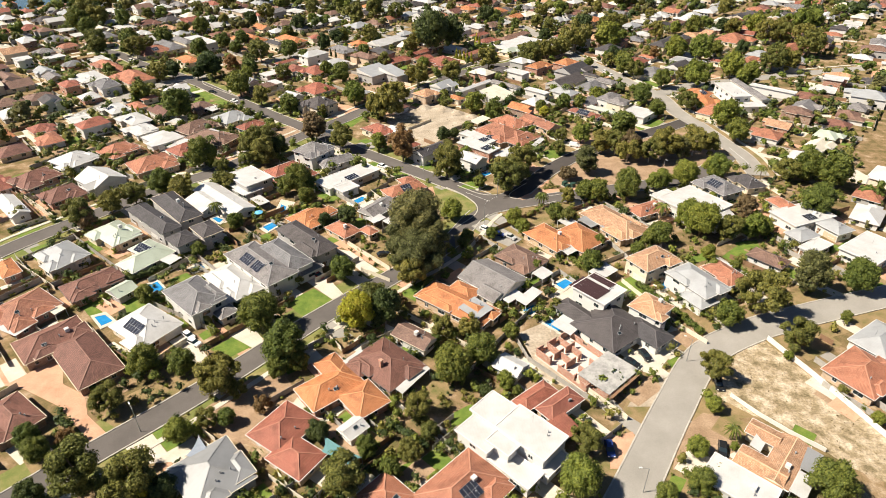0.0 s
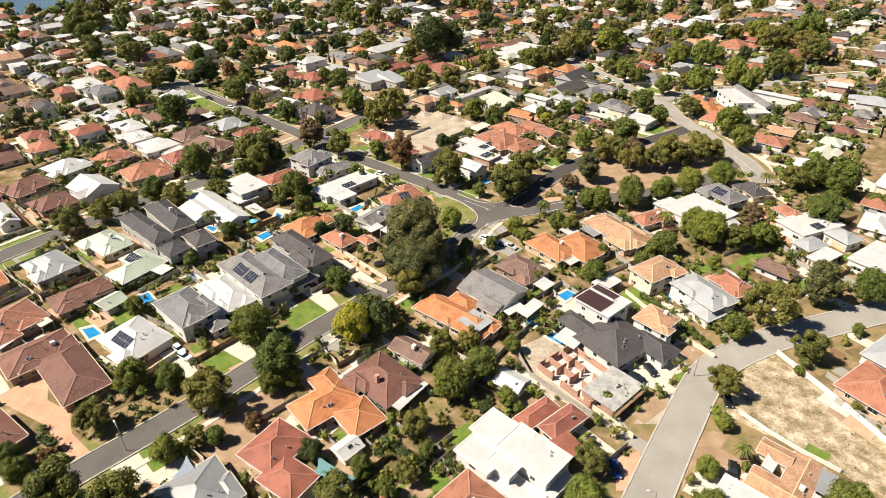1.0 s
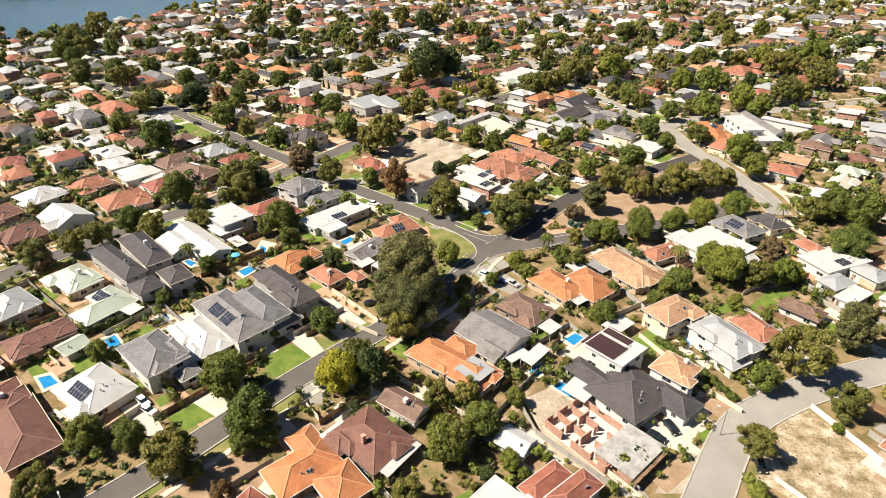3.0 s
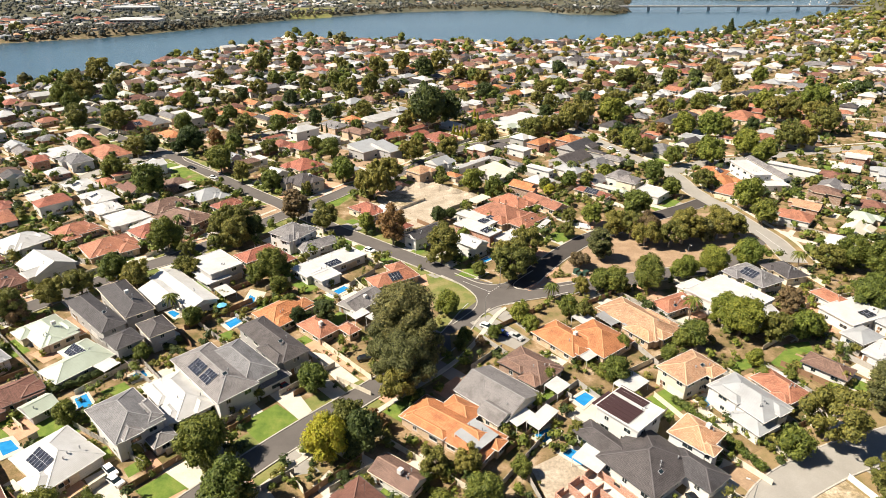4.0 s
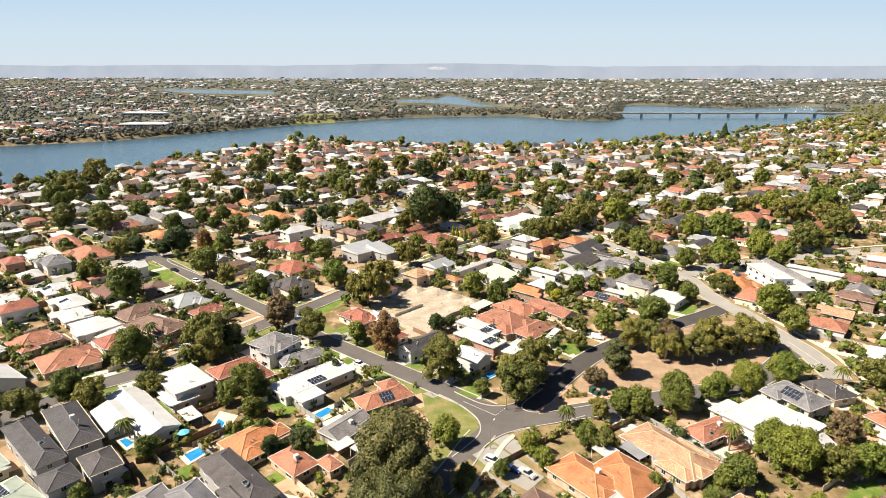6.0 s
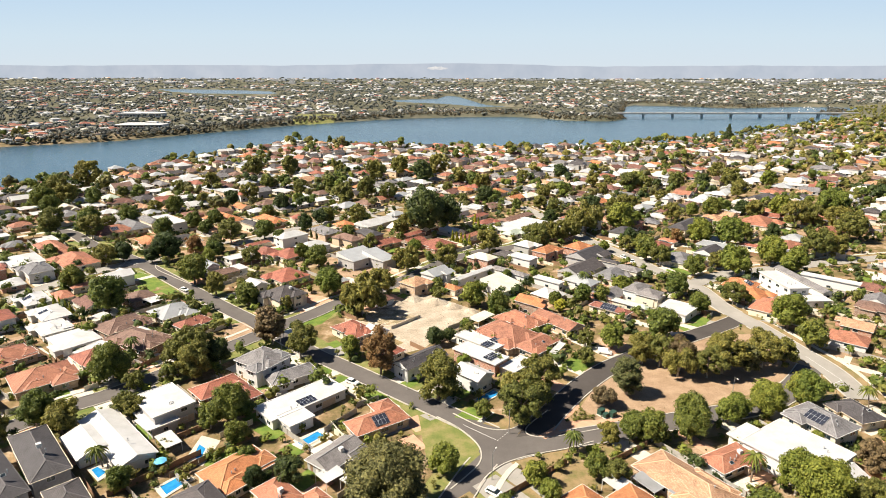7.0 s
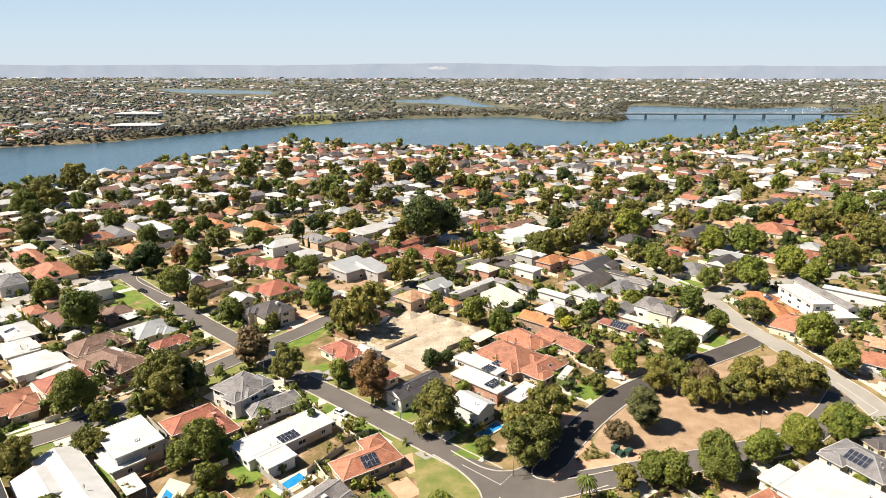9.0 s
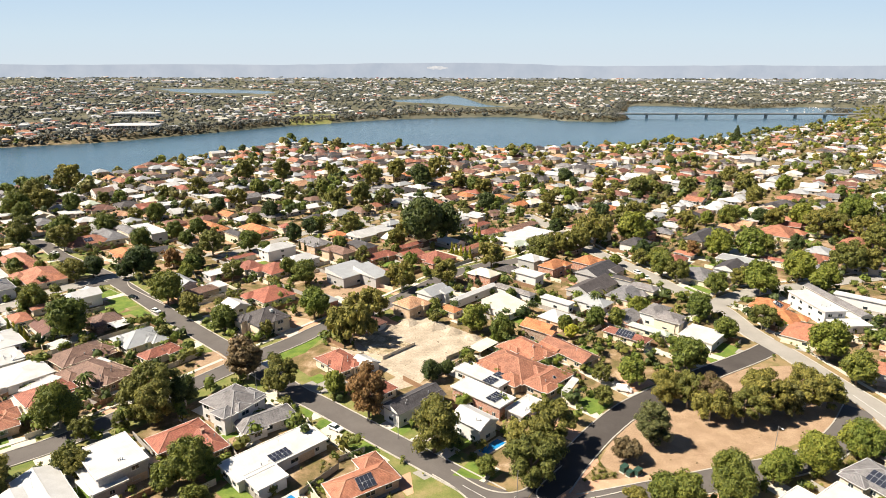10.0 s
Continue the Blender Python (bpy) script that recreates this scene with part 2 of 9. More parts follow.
# the quarry scar emits too: haze is painted into its pale colour
m, t, b = nodes_of("quarry_face", 1.0, 0.0, 0.0)
_e = add(t, "ShaderNodeEmission", Strength=0.68)
t.links.new(ramp(t, noise_of(t, place_of(t), 0.03, 4), [(0.35, (0.40, 0.42, 0.46)), (0.6, (0.62, 0.60, 0.58))]), _e.inputs["Color"])
t.links.new(_e.outputs[0], t.nodes["Material Output"].inputs["Surface"])
# emission graded by height, painting sky and horizon haze on a flat sheet
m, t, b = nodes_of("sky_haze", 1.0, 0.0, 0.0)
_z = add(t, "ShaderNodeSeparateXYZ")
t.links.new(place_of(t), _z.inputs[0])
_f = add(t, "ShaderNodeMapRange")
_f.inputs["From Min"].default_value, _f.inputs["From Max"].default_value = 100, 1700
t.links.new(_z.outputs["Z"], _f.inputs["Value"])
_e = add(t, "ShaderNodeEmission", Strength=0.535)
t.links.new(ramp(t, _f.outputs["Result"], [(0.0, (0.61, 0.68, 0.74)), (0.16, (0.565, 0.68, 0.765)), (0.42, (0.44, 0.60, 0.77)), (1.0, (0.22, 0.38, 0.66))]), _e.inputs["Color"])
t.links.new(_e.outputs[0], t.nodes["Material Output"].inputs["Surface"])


# ---------------- mesh helpers ----------------
class Geo:
    """Collects faces of one mesh: corners, a material slot and UVs in metres."""

    def __init__(self):
        self.v, self.f, self.m, self.uv = [], [], [], []

    def face(self, pts, mat=0, uv=None):
        n = len(self.v)
        self.v += [tuple(p) for p in pts]
        self.f.append(tuple(range(n, n + len(pts))))
        self.m.append(mat)
        if uv is None:
            a = Vector(pts[0])
            nrm = (Vector(pts[1]) - a).cross(Vector(pts[-1]) - a)
            u = Vector((-nrm.y, nrm.x, 0)) if abs(nrm.x) + abs(nrm.y) > 1e-9 else Vector((1, 0, 0))
            u.normalize()
            w = nrm.normalized().cross(u) if nrm.length > 1e-9 else Vector((0, 1, 0))
            uv = [((Vector(p)).dot(u), (Vector(p)).dot(w)) for p in pts]
        self.uv += uv

    def box(self, x0, y0, z0, x1, y1, z1, mat=0, skip=""):
        a = [(x0, y0), (x1, y0), (x1, y1), (x0, y1)]
        for i in range(4):
            (p, q), (r, s) = a[i], a[(i + 1) % 4]
            self.face([(p, q, z0), (r, s, z0), (r, s, z1), (p, q, z1)], mat)
        if "t" not in skip:
            self.face([(*p, z1) for p in a], mat)
        if "b" not in skip:
            self.face([(*p, z0) for p in reversed(a)], mat)

    def bar(self, p, q, w, h, mat=0):
        """A bar from p to q, w across and h high."""
        p, q = Vector(p), Vector(q)
        d = (q - p).normalized()
        s = d.cross(Vector((0, 0, 1)))
        s = (s.normalized() if s.length > 1e-6 else Vector((1, 0, 0))) * (w / 2)
        u = s.cross(d).normalized() * h
        a = [p - s, p + s, p + s + u, p - s + u]
        b = [q - s, q + s, q + s + u, q - s + u]
        for i in range(4):
            j = (i + 1) % 4
            self.face([a[i], b[i], b[j], a[j]], mat)
        self.face(list(reversed(a)), mat)
        self.face(b, mat)

    def tube(self, p, q, r0, r1, n=8, mat=0, cap=True):
        p, q = Vector(p), Vector(q)
        d = (q - p).normalized()
        s = d.orthogonal().normalized()
        u = d.cross(s)
        ring = [s * math.cos(k * math.tau / n) + u * math.sin(k * math.tau / n) for k in range(n)]
        for k in range(n):
            j = (k + 1) % n
            self.face([p + ring[k] * r0, p + ring[j] * r0, q + ring[j] * r1, q + ring[k] * r1], mat)
        if cap:
            self.face([q + c * r1 for c in ring], mat)

    def mesh(self, name, mats):
        me = bpy.data.meshes.new(name)
        me.from_pydata(self.v, [], self.f)
        for k in mats:
            me.materials.append(MATS[k])
        me.polygons.foreach_set("material_index", self.m)
        uv = me.uv_layers.new(name="UVMap")
        uv.data.foreach_set("uv", [c for q in self.uv for c in q])
        me.update()
        return me


def part(name, geo, mats, parent=None, label=""):
    """Links a Geo (or a ready mesh) as one object under parent."""
    me = geo.mesh(name, mats if isinstance(mats, (list, tuple)) else [mats]) if isinstance(geo, Geo) else geo
    ob = new(name, me)
    if parent is not None:
        ob.parent = parent
    if label:
        ob["label"] = label
    return ob


def inside(x, y, poly):
    """Whether points lie in a polygon (arrays)."""
    r = np.zeros(np.shape(x), bool)
    for (ax, ay), (bx, by) in zip(poly, poly[1:] + poly[:1]):
        c = (ay > y) != (by > y)
        r ^= c & (x < (bx - ax) * (y - ay) / ((by - ay) or 1e-9) + ax)
    return r


def off_line(x, y, pts):
    """The distance of points (arrays) from a broken line."""
    best = np.full(np.shape(x), 1e9)
    for (ax, ay), (bx, by) in zip(pts, pts[1:]):
        dx, dy = bx - ax, by - ay
        k = np.clip(((x - ax) * dx + (y - ay) * dy) / (dx * dx + dy * dy + 1e-9), 0, 1)
        best = np.minimum(best, np.hypot(x - ax - k * dx, y - ay - k * dy))
    return best


# ---------------- land and water ----------------
WATER_Z = -6.6
RIVER = [(-2600, 330), (-900, 470), (-560, 545), (-405, 596), (-373, 604), (-346, 660), (-317, 700), (-297, 756), (-273, 821), (-250, 891),
         (-225, 938), (-165, 925), (-111, 905), (-16, 893), (60, 880), (171, 897), (257, 924), (357, 976), (494, 1086), (667, 1228),
         (851, 1366), (905, 1460), (957, 1557), (1131, 1790), (1300, 1900), (1065, 1953), (850, 1870), (729, 1978), (600, 2030),
         (545, 1930), (470, 1690), (440, 1600), (400, 1440), (355, 1385), (269, 1405), (230, 1471), (158, 1525), (24, 1504), (-105, 1449),
         (-216, 1351), (-310, 1253), (-384, 1147), (-446, 1058), (-503, 989), (-566, 950), (-625, 915), (-1000, 760), (-2600, 700)]
INLET_MID = [(-195, 2390), (-130, 2130), (-116, 2100), (31, 1996), (124, 1830), (221, 1822), (235, 1870), (140, 2050), (110, 2300), (70, 2700), (20, 2820), (-20, 2500)]
INLET_LEFT = [(-1755, 3800), (-1400, 3250), (-1124, 2935), (-777, 2808), (-740, 2950), (-925, 3440), (-1300, 3700)]
WATERS = [RIVER, INLET_MID, INLET_LEFT]


def ground_z(x, y):
    """Height of the land: level in the suburb, down to the shores, up to the far hills."""
    x, y = np.asarray(x, float), np.asarray(y, float)
    far = np.clip((y - 3900) / 950, 0, 1)
    base = 40 * far * far * (3 - 2 * far) + np.where(y > 1200, 2.0 * np.sin(x / 170.0) * np.sin(y / 210.0), 0) * np.clip((y - 1200) / 400, 0, 1)
    sd = np.full(x.shape, 1e9)
    for w in WATERS:
        d = off_line(x, y, w + w[:1])
        sd = np.minimum(sd, np.where(inside(x, y, w), -d, d))
    shore = np.where(sd > 0, WATER_Z + 0.6 * np.clip(sd, 0, 2) / 2 + np.maximum(sd, 0) * 0.26, WATER_Z + np.clip(sd, -12, 0) * 0.2)
    return np.minimum(base, shore)


def sheet(name, xs, ys, mat):
    gx, gy = np.meshgrid(xs, ys)
    z = ground_z(gx, gy)
    nx, ny = len(xs), len(ys)
    v = np.stack([gx.ravel(), gy.ravel(), z.ravel()], 1)
    i = (np.arange(ny - 1)[:, None] * nx + np.arange(nx - 1)).ravel()
    me = bpy.data.meshes.new(name)
    me.from_pydata(v.tolist(), [], np.stack([i, i + 1, i + nx + 1, i + nx], 1).tolist())
    me.materials.append(MATS[mat])
    me.polygons.foreach_set("use_smooth", [True] * len(me.polygons))
    return new(name, me)


_ys = np.concatenate([np.arange(-400, 520, 40.0), np.arange(520, 1640, 8.0), np.arange(1640, 2300, 16.0), np.arange(2300, 4901, 45.0)])
_xs = np.concatenate([np.arange(-4300, -900, 100.0), np.arange(-900, -440, 20.0), np.arange(-440, 920, 10.0), np.arange(920, 1500, 20.0), np.arange(1500, 4301, 100.0)])
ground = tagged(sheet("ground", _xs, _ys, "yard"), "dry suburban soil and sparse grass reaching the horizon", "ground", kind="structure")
_g = Geo()
_g.face([(-4300, -400, WATER_Z), (4300, -400, WATER_Z), (4300, 4200, WATER_Z), (-4300, 4200, WATER_Z)])
tagged(part("river_water", _g, "river_water"), "wide blue river with a lightly rippled surface", "river", kind="structure")

LEVEL = [0.02]


def next_level(step=0.004):
    LEVEL[0] += step
    return LEVEL[0]


PATCHES = []


def patch(kind, *pts, name="", label="", z=None):
    """A flat ground surface with the given corners."""
    z = next_level(0.0009) if z is None else z
    PATCHES.append((kind, list(pts)))
    g = Geo()
    a = sum(p[0] * q[1] - q[0] * p[1] for p, q in zip(pts, pts[1:] + pts[:1]))
    g.face([(x, y, z) for x, y in (pts if a > 0 else reversed(pts))])
    names = {"lawn_green": "lawn", "lawn_dry": "dry_lawn", "paving_pale": "driveway", "paving_brick": "brick_driveway", "asphalt_pale": "driveway", "sand": "bare_lot"}
    labels = {"lawn_green": "short green lawn beside a driveway", "lawn_dry": "sun-dried brownish verge grass", "paving_pale": "pale concrete driveway paving",
              "paving_brick": "red brick-paved driveway", "sand": "cleared lot of bare pale sand", "dirt": "bare brown soil", "asphalt_pale": "faded grey asphalt driveway"}
    ob = part(name or names.get(kind, kind + "_ground"), g, kind)
    return tagged(ob, label or labels.get(kind, "open ground"), "ground", kind="structure")


ROADS = []


def smooth_line(pts, step=2.0):
    """A Catmull-Rom curve through the points, sampled about every step metres."""
    p = [Vector((2 * pts[0][0] - pts[1][0], 2 * pts[0][1] - pts[1][1])), *map(Vector, pts), Vector((2 * pts[-1][0] - pts[-2][0], 2 * pts[-1][1] - pts[-2][1]))]
    out = []
    for a, b, c, d in zip(p, p[1:], p[2:], p[3:]):
        n = max(1, int((c - b).length / step))
        for k in range(n):
            t = k / n
            out.append(tuple(0.5 * (2 * b + (c - a) * t + (2 * a - 5 * b + 4 * c - d) * t * t + (3 * b - a - 3 * c + d) * t ** 3)))
    return out + [tuple(p[-2])]


def road(width, *pts, mat="asphalt", label="dark asphalt residential street"):
    ROADS.append((smooth_line(pts), width, mat, label))


def build_roads():
    for n, (line, width, mat, label) in enumerate(ROADS):
        for side in (-1, 1):
            a, b = side * (width / 2 + 0.2), side * (width / 2 + 5.5)
            tagged(part("verge", strip(line, min(a, b), max(a, b), 0.006 + n * 0.001 + (side > 0) * 0.0005), "lawn_verge" if n in (0, 1, 5) else "lawn_dry"), "patchy grass verge beside the street", "verge", kind="structure")
        z = 0.13 + n * 0.004
        ob = part("road", strip(line, -width / 2, width / 2, z), mat)
        tagged(ob, label, "road", kind="structure")
        others = [(l, w) for k, (l, w, *_) in enumerate(ROADS) if k != n]
        for side in (-1, 1):
            for name, lo, hi, top, m2, lab in (("kerb", 0, 0.35, 0.26, "kerb_stone", "pale concrete kerb along the street"),
                                               ("footpath", 3.2, 4.6, 0.2 + n * 0.004, "paving_pale", "narrow concrete footpath")):
                a, b = side * (width / 2 + lo), side * (width / 2 + hi)
                mid = np.array(shifted(line, (a + b) / 2))
                keep = np.ones(len(mid), bool)
                for l, w in others:
                    keep &= off_line(mid[:, 0], mid[:, 1], l) > w / 2 + (0.3 if name == "kerb" else 0.5)
                for poly in CORNERS:
                    keep &= ~inside(mid[:, 0], mid[:, 1], poly)
                if name == "footpath" and (n in (1, 2, 3, 4) or (n + (side > 0)) % 2):
                    continue
                g = strip(line, min(a, b), max(a, b), top, keep, 0.0)
                if g.f:
                    tagged(part(name, g, m2), lab, name, kind="structure")


def shifted(line, off):
    out = []
    for i, (x, y) in enumerate(line):
        (ax, ay), (bx, by) = line[max(i - 1, 0)], line[min(i + 1, len(line) - 1)]
        d = math.hypot(bx - ax, by - ay) or 1
        out.append((x - (by - ay) / d * off, y + (bx - ax) / d * off))
    return out


def strip(line, a, b, z, keep=None, z0=None):
    """A ribbon along a line from offset a to b; with z0 it has sides down to there."""
    g = Geo()
    lo, hi = shifted(line, a), shifted(line, b)
    for i in range(len(line) - 1):
        if keep is not None and not (keep[i] and keep[i + 1]):
            continue
        p, q, r, s = lo[i], lo[i + 1], hi[i + 1], hi[i]
        g.face([(*p, z), (*q, z), (*r, z), (*s, z)])
        if z0 is not None:
            g.face([(*p, z0), (*q, z0), (*q, z), (*p, z)])
            g.face([(*r, z0), (*s, z0), (*s, z), (*r, z)])
    return g


# ---------------- houses ----------------
ROOF_WORDS = {"terracotta": "terracotta tile", "orange_tile": "bright orange tile", "red_tile": "red tile", "maroon_tile": "maroon tile", "brown_tile": "brown tile",
              "tan_tile": "tan and cream tile", "charcoal_tile": "charcoal tile", "grey_tile": "grey tile", "white_metal": "white metal", "cream_metal": "cream metal",
              "green_metal": "pale green metal", "grey_metal": "grey metal", "pale_grey_metal": "pale grey metal"}
WALL_WORDS = {"wall_cream": "cream rendered", "wall_white": "white rendered", "wall_grey": "grey rendered", "wall_sand": "sand-coloured",
              "wall_red_brick": "red brick", "wall_tan_brick": "tan brick", "wall_brown_brick": "brown brick"}


def roof_geo(cx, cy, w, d, e, kind, pitch, o, tiled):
    """A roof over a rectangle: slopes, fascia, soffit (slot 0 covering, 1 trim) and its ridge lines."""
    g = Geo()
    x0, x1, y0, y1 = cx - w / 2 - o, cx + w / 2 + o, cy - d / 2 - o, cy + d / 2 + o
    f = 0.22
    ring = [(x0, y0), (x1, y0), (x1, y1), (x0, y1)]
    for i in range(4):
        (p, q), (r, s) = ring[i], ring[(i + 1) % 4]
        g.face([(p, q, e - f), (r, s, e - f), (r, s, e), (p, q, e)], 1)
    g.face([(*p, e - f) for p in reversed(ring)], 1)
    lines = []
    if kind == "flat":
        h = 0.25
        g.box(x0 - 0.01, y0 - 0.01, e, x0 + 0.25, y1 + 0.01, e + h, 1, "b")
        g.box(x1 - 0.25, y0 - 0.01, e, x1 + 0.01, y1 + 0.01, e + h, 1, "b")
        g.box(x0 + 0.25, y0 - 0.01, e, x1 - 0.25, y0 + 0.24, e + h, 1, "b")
        g.box(x0 + 0.25, y1 - 0.24, e, x1 - 0.25, y1 + 0.01, e + h, 1, "b")
        g.face([(x0 + 0.25, y0 + 0.24, e + 0.05), (x1 - 0.25, y0 + 0.24, e + 0.05), (x1 - 0.25, y1 - 0.24, e + 0.14), (x0 + 0.25, y1 - 0.24, e + 0.14)])
        return g, lines
    if kind == "skillion":
        h = d * math.tan(pitch) * 0.4
        g.face([(x0, y0, e), (x1, y0, e), (x1, y1, e + h), (x0, y1, e + h)])
        g.face([(x1, y1, e), (x0, y1, e), (x0, y1, e + h), (x1, y1, e + h)], 1)
        g.face([(x1, y0, e), (x1, y1, e), (x1, y1, e + h)], 1)
        g.face([(x0, y1, e), (x0, y0, e), (x0, y1, e + h)], 1)
        return g, lines
    along = (x1 - x0) >= (y1 - y0)
    half = min(x1 - x0, y1 - y0) / 2
    h = e + half * math.tan(pitch)
    inset = half if kind == "hip" else 0.0
    if along:
        a, b = Vector((x0 + inset, (y0 + y1) / 2, h)), Vector((x1 - inset, (y0 + y1) / 2, h))
    else:
        a, b = Vector(((x0 + x1) / 2, y0 + inset, h)), Vector(((x0 + x1) / 2, y1 - inset, h))
    c = [Vector((*p, e)) for p in ring]
    ends = [(c[3], c[0], a), (c[1], c[2], b)] if along else [(c[0], c[1], a), (c[2], c[3], b)]
    sides = [(c[0], c[1], b, a), (c[2], c[3], a, b)] if along else [(c[1], c[2], b, a), (c[3], c[0], a, b)]
    for s in sides:
        if (s[2] - s[3]).length < 0.05:
            g.face(s[:3])
        else:
            g.face(s)
    for s in ends:
        g.face(s, 0 if kind == "hip" else 2)
    if (b - a).length > 0.05:
        lines.append((a, b))
    if kind == "hip":
        lines += [(c[0], a), (c[3], a), (c[1], b), (c[2], b)] if along else [(c[0], a), (c[1], a), (c[2], b), (c[3], b)]
    return g, lines


WINDOW_MESHES = {}


def window_meshes(w, h):
    key = (round(w, 1), round(h, 1))
    if key not in WINDOW_MESHES:
        f, p = Geo(), Geo()
        for x0, z0, x1, z1 in ((-w / 2, 0, w / 2, 0.07), (-w / 2, h - 0.07, w / 2, h), (-w / 2, 0.07, -w / 2 + 0.07, h - 0.07), (w / 2 - 0.07, 0.07, w / 2, h - 0.07), (-0.03, 0.07, 0.03, h - 0.07)):
            f.box(x0, -0.06, z0, x1, 0.05, z1)
        f.box(-w / 2 - 0.05, -0.12, -0.06, w / 2 + 0.05, 0.02, -0.002)
        p.box(-w / 2 + 0.06, -0.02, 0.06, w / 2 - 0.06, 0.02, h - 0.06)
        WINDOW_MESHES[key] = f.mesh("window", ["trim_white"]), p.mesh("pane", ["glass"])
    return WINDOW_MESHES[key]


PANEL = Geo()
PANEL.box(-0.5, -0.83, 0.06, 0.5, 0.83, 0.10, 0)
for _s in (-1, 1):
    PANEL.box(_s * 0.51 - 0.012, -0.85, 0.05, _s * 0.51 + 0.012, 0.85, 0.108, 1)
    PANEL.box(-0.5, _s * 0.84 - 0.012, 0.05, 0.5, _s * 0.84 + 0.012, 0.108, 1)
PANEL = PANEL.mesh("solar_panel", ["solar", "pale_grey_metal"])
HOUSES = []


def house(x, y, rot, eave, roof, cover, wall, *blocks, pitch=24, solar=0, solar_side=0, chimney=0, far=False, overhang=0.5, label="", seed=0, garage=True):
    """A detached house of one or more rectangles (dx, dy, w, d[, eave[, roof]]) about its base, turned by rot degrees."""
    rng = random.Random(int(x * 31 + y * 17) + seed)
    tiled = cover.endswith("tile") or cover == "terracotta"
    storeys = "two-storey" if eave > 4.2 else "single-storey"
    root = new("house")
    root.matrix_world = pose(x, y, float(ground_z(x, y)) if y > 500 else 0, 0, 0, rot)
    text = label or f"{storeys} {WALL_WORDS[wall]} house with a {ROOF_WORDS[cover]} roof"
    tagged(root, text, "house", "suburban houses")
    pt = math.radians(pitch)
    trim = "trim_white" if cover not in ("charcoal_tile", "brown_tile", "maroon_tile", "grey_metal") else ("trim_dark" if rng.random() < 0.4 else "wall_cream")
    area = []
    if len(blocks) == 1 and blocks[0][2] > 8 and blocks[0][3] > 7 and roof != "flat" and y < 520:
        w0, d0 = blocks[0][2:4]
        a = rng.choice((-1, 1))
        if w0 >= d0:
            blocks = (*blocks, (a * w0 * 0.26, -d0 * 0.42, w0 * 0.42, d0 * 0.5))
        else:
            blocks = (*blocks, (-w0 * 0.42, a * d0 * 0.26, w0 * 0.5, d0 * 0.42))
    if roof == "hip" and not far and not solar and y < 340 and len(blocks) < 3 and blocks[0][2] * blocks[0][3] > 150:
        for dx, dy, w, d, *own in blocks[:2]:
            if min(w, d) > 9.5 and not own:
                s = rng.choice((-1, 1))
                blocks = (*blocks, (dx + s * w * 0.36, dy - s * d * 0.19, w * 0.34, d * 0.50, eave + 0.45), (dx - s * w * 0.15, dy - d * 0.37, w * 0.40, d * 0.34, eave + 0.3))
    for n, blk in enumerate(blocks):
        dx, dy, w, d = blk[:4]
        e = blk[4] if len(blk) > 4 else eave
        kind = blk[5] if len(blk) > 5 else roof
        w, d = max(w - 2 * overhang, 1.5), max(d - 2 * overhang, 1.5)
        e2 = e + 0.013 * n
        area.append((dx, dy, w, d, e2, kind))
        g = Geo()
        i = 0.012 * n
        g.box(dx - w / 2 + i, dy - d / 2 + i, 0, dx + w / 2 - i, dy + d / 2 - i, e2 - 0.2, 0, "tb")
        part("wall", g, wall, root)
        g, lines = roof_geo(dx, dy, w, d, e2, kind, pt, overhang, tiled)
        r = part("roof", g, [cover, trim, wall], root)
        if lines and not far:
            g = Geo()
            for p, q in lines:
                g.bar(p + (q - p).normalized() * 0.1, q, 0.26 if tiled else 0.2, 0.07 if tiled else 0.04)
            part("ridge_cap", g, "ridge_" + cover if tiled else cover, r)
        # gutters
        if not far and kind != "flat":
            g = Geo()
            a, b2 = w / 2 + overhang, d / 2 + overhang
            for p, q in (((-a, -b2), (a, -b2)), ((a, -b2), (a, b2)), ((a, b2), (-a, b2)), ((-a, b2), (-a, -b2))):
                nx, ny = (q[1] - p[1]), -(q[0] - p[0])
                k = math.hypot(nx, ny)
                ox, oy = nx / k * 0.07, ny / k * 0.07
                g.bar((dx + p[0] + ox, dy + p[1] + oy, e2 - 0.12), (dx + q[0] + ox, dy + q[1] + oy, e2 - 0.12), 0.13, 0.12)
            part("gutter", g, trim, root)
    # windows
    for n, (dx, dy, w, d, e, kind) in enumerate(area):
        if far and n:
            break
        rows = (0.95, 3.75) if e > 4.6 else (0.95,)
        for side in range(4):
            length = w if side % 2 == 0 else d
            seen = side in (0, 3)
            if far and not seen:
                continue
            count = (max(1, min(4, int(length / 4.2))) if seen else 1) if not far else 1
            for z in rows:
                if z + 1.2 > e - 0.3:
                    continue
                for k in range(count):
                    u = (k + 0.5) / count * length - length / 2 + rng.uniform(-0.3, 0.3)
                    ww = rng.choice((1.2, 1.8, 2.4))
                    if far:
                        ww = 1.8
                    px, py, a = ((u, -d / 2, 0), (w / 2, u, 90), (u, d / 2, 180), (-w / 2, u, 270))[side]
                    hidden = any(m != n and abs(dx + px - bx) < bw / 2 - 0.2 and abs(dy + py - by) < bd / 2 - 0.2 for m, (bx, by, bw, bd, *_) in enumerate(area))
                    if hidden:
                        continue
                    fm, pm = window_meshes(ww, 1.2)
                    o = part("window", fm, "", root)
                    o.matrix_local = pose(dx + px, dy + py, z, 0, 0, a)
                    if not far:
                        part("pane", pm, "", o)
                    else:
                        o.data = far_window(ww)
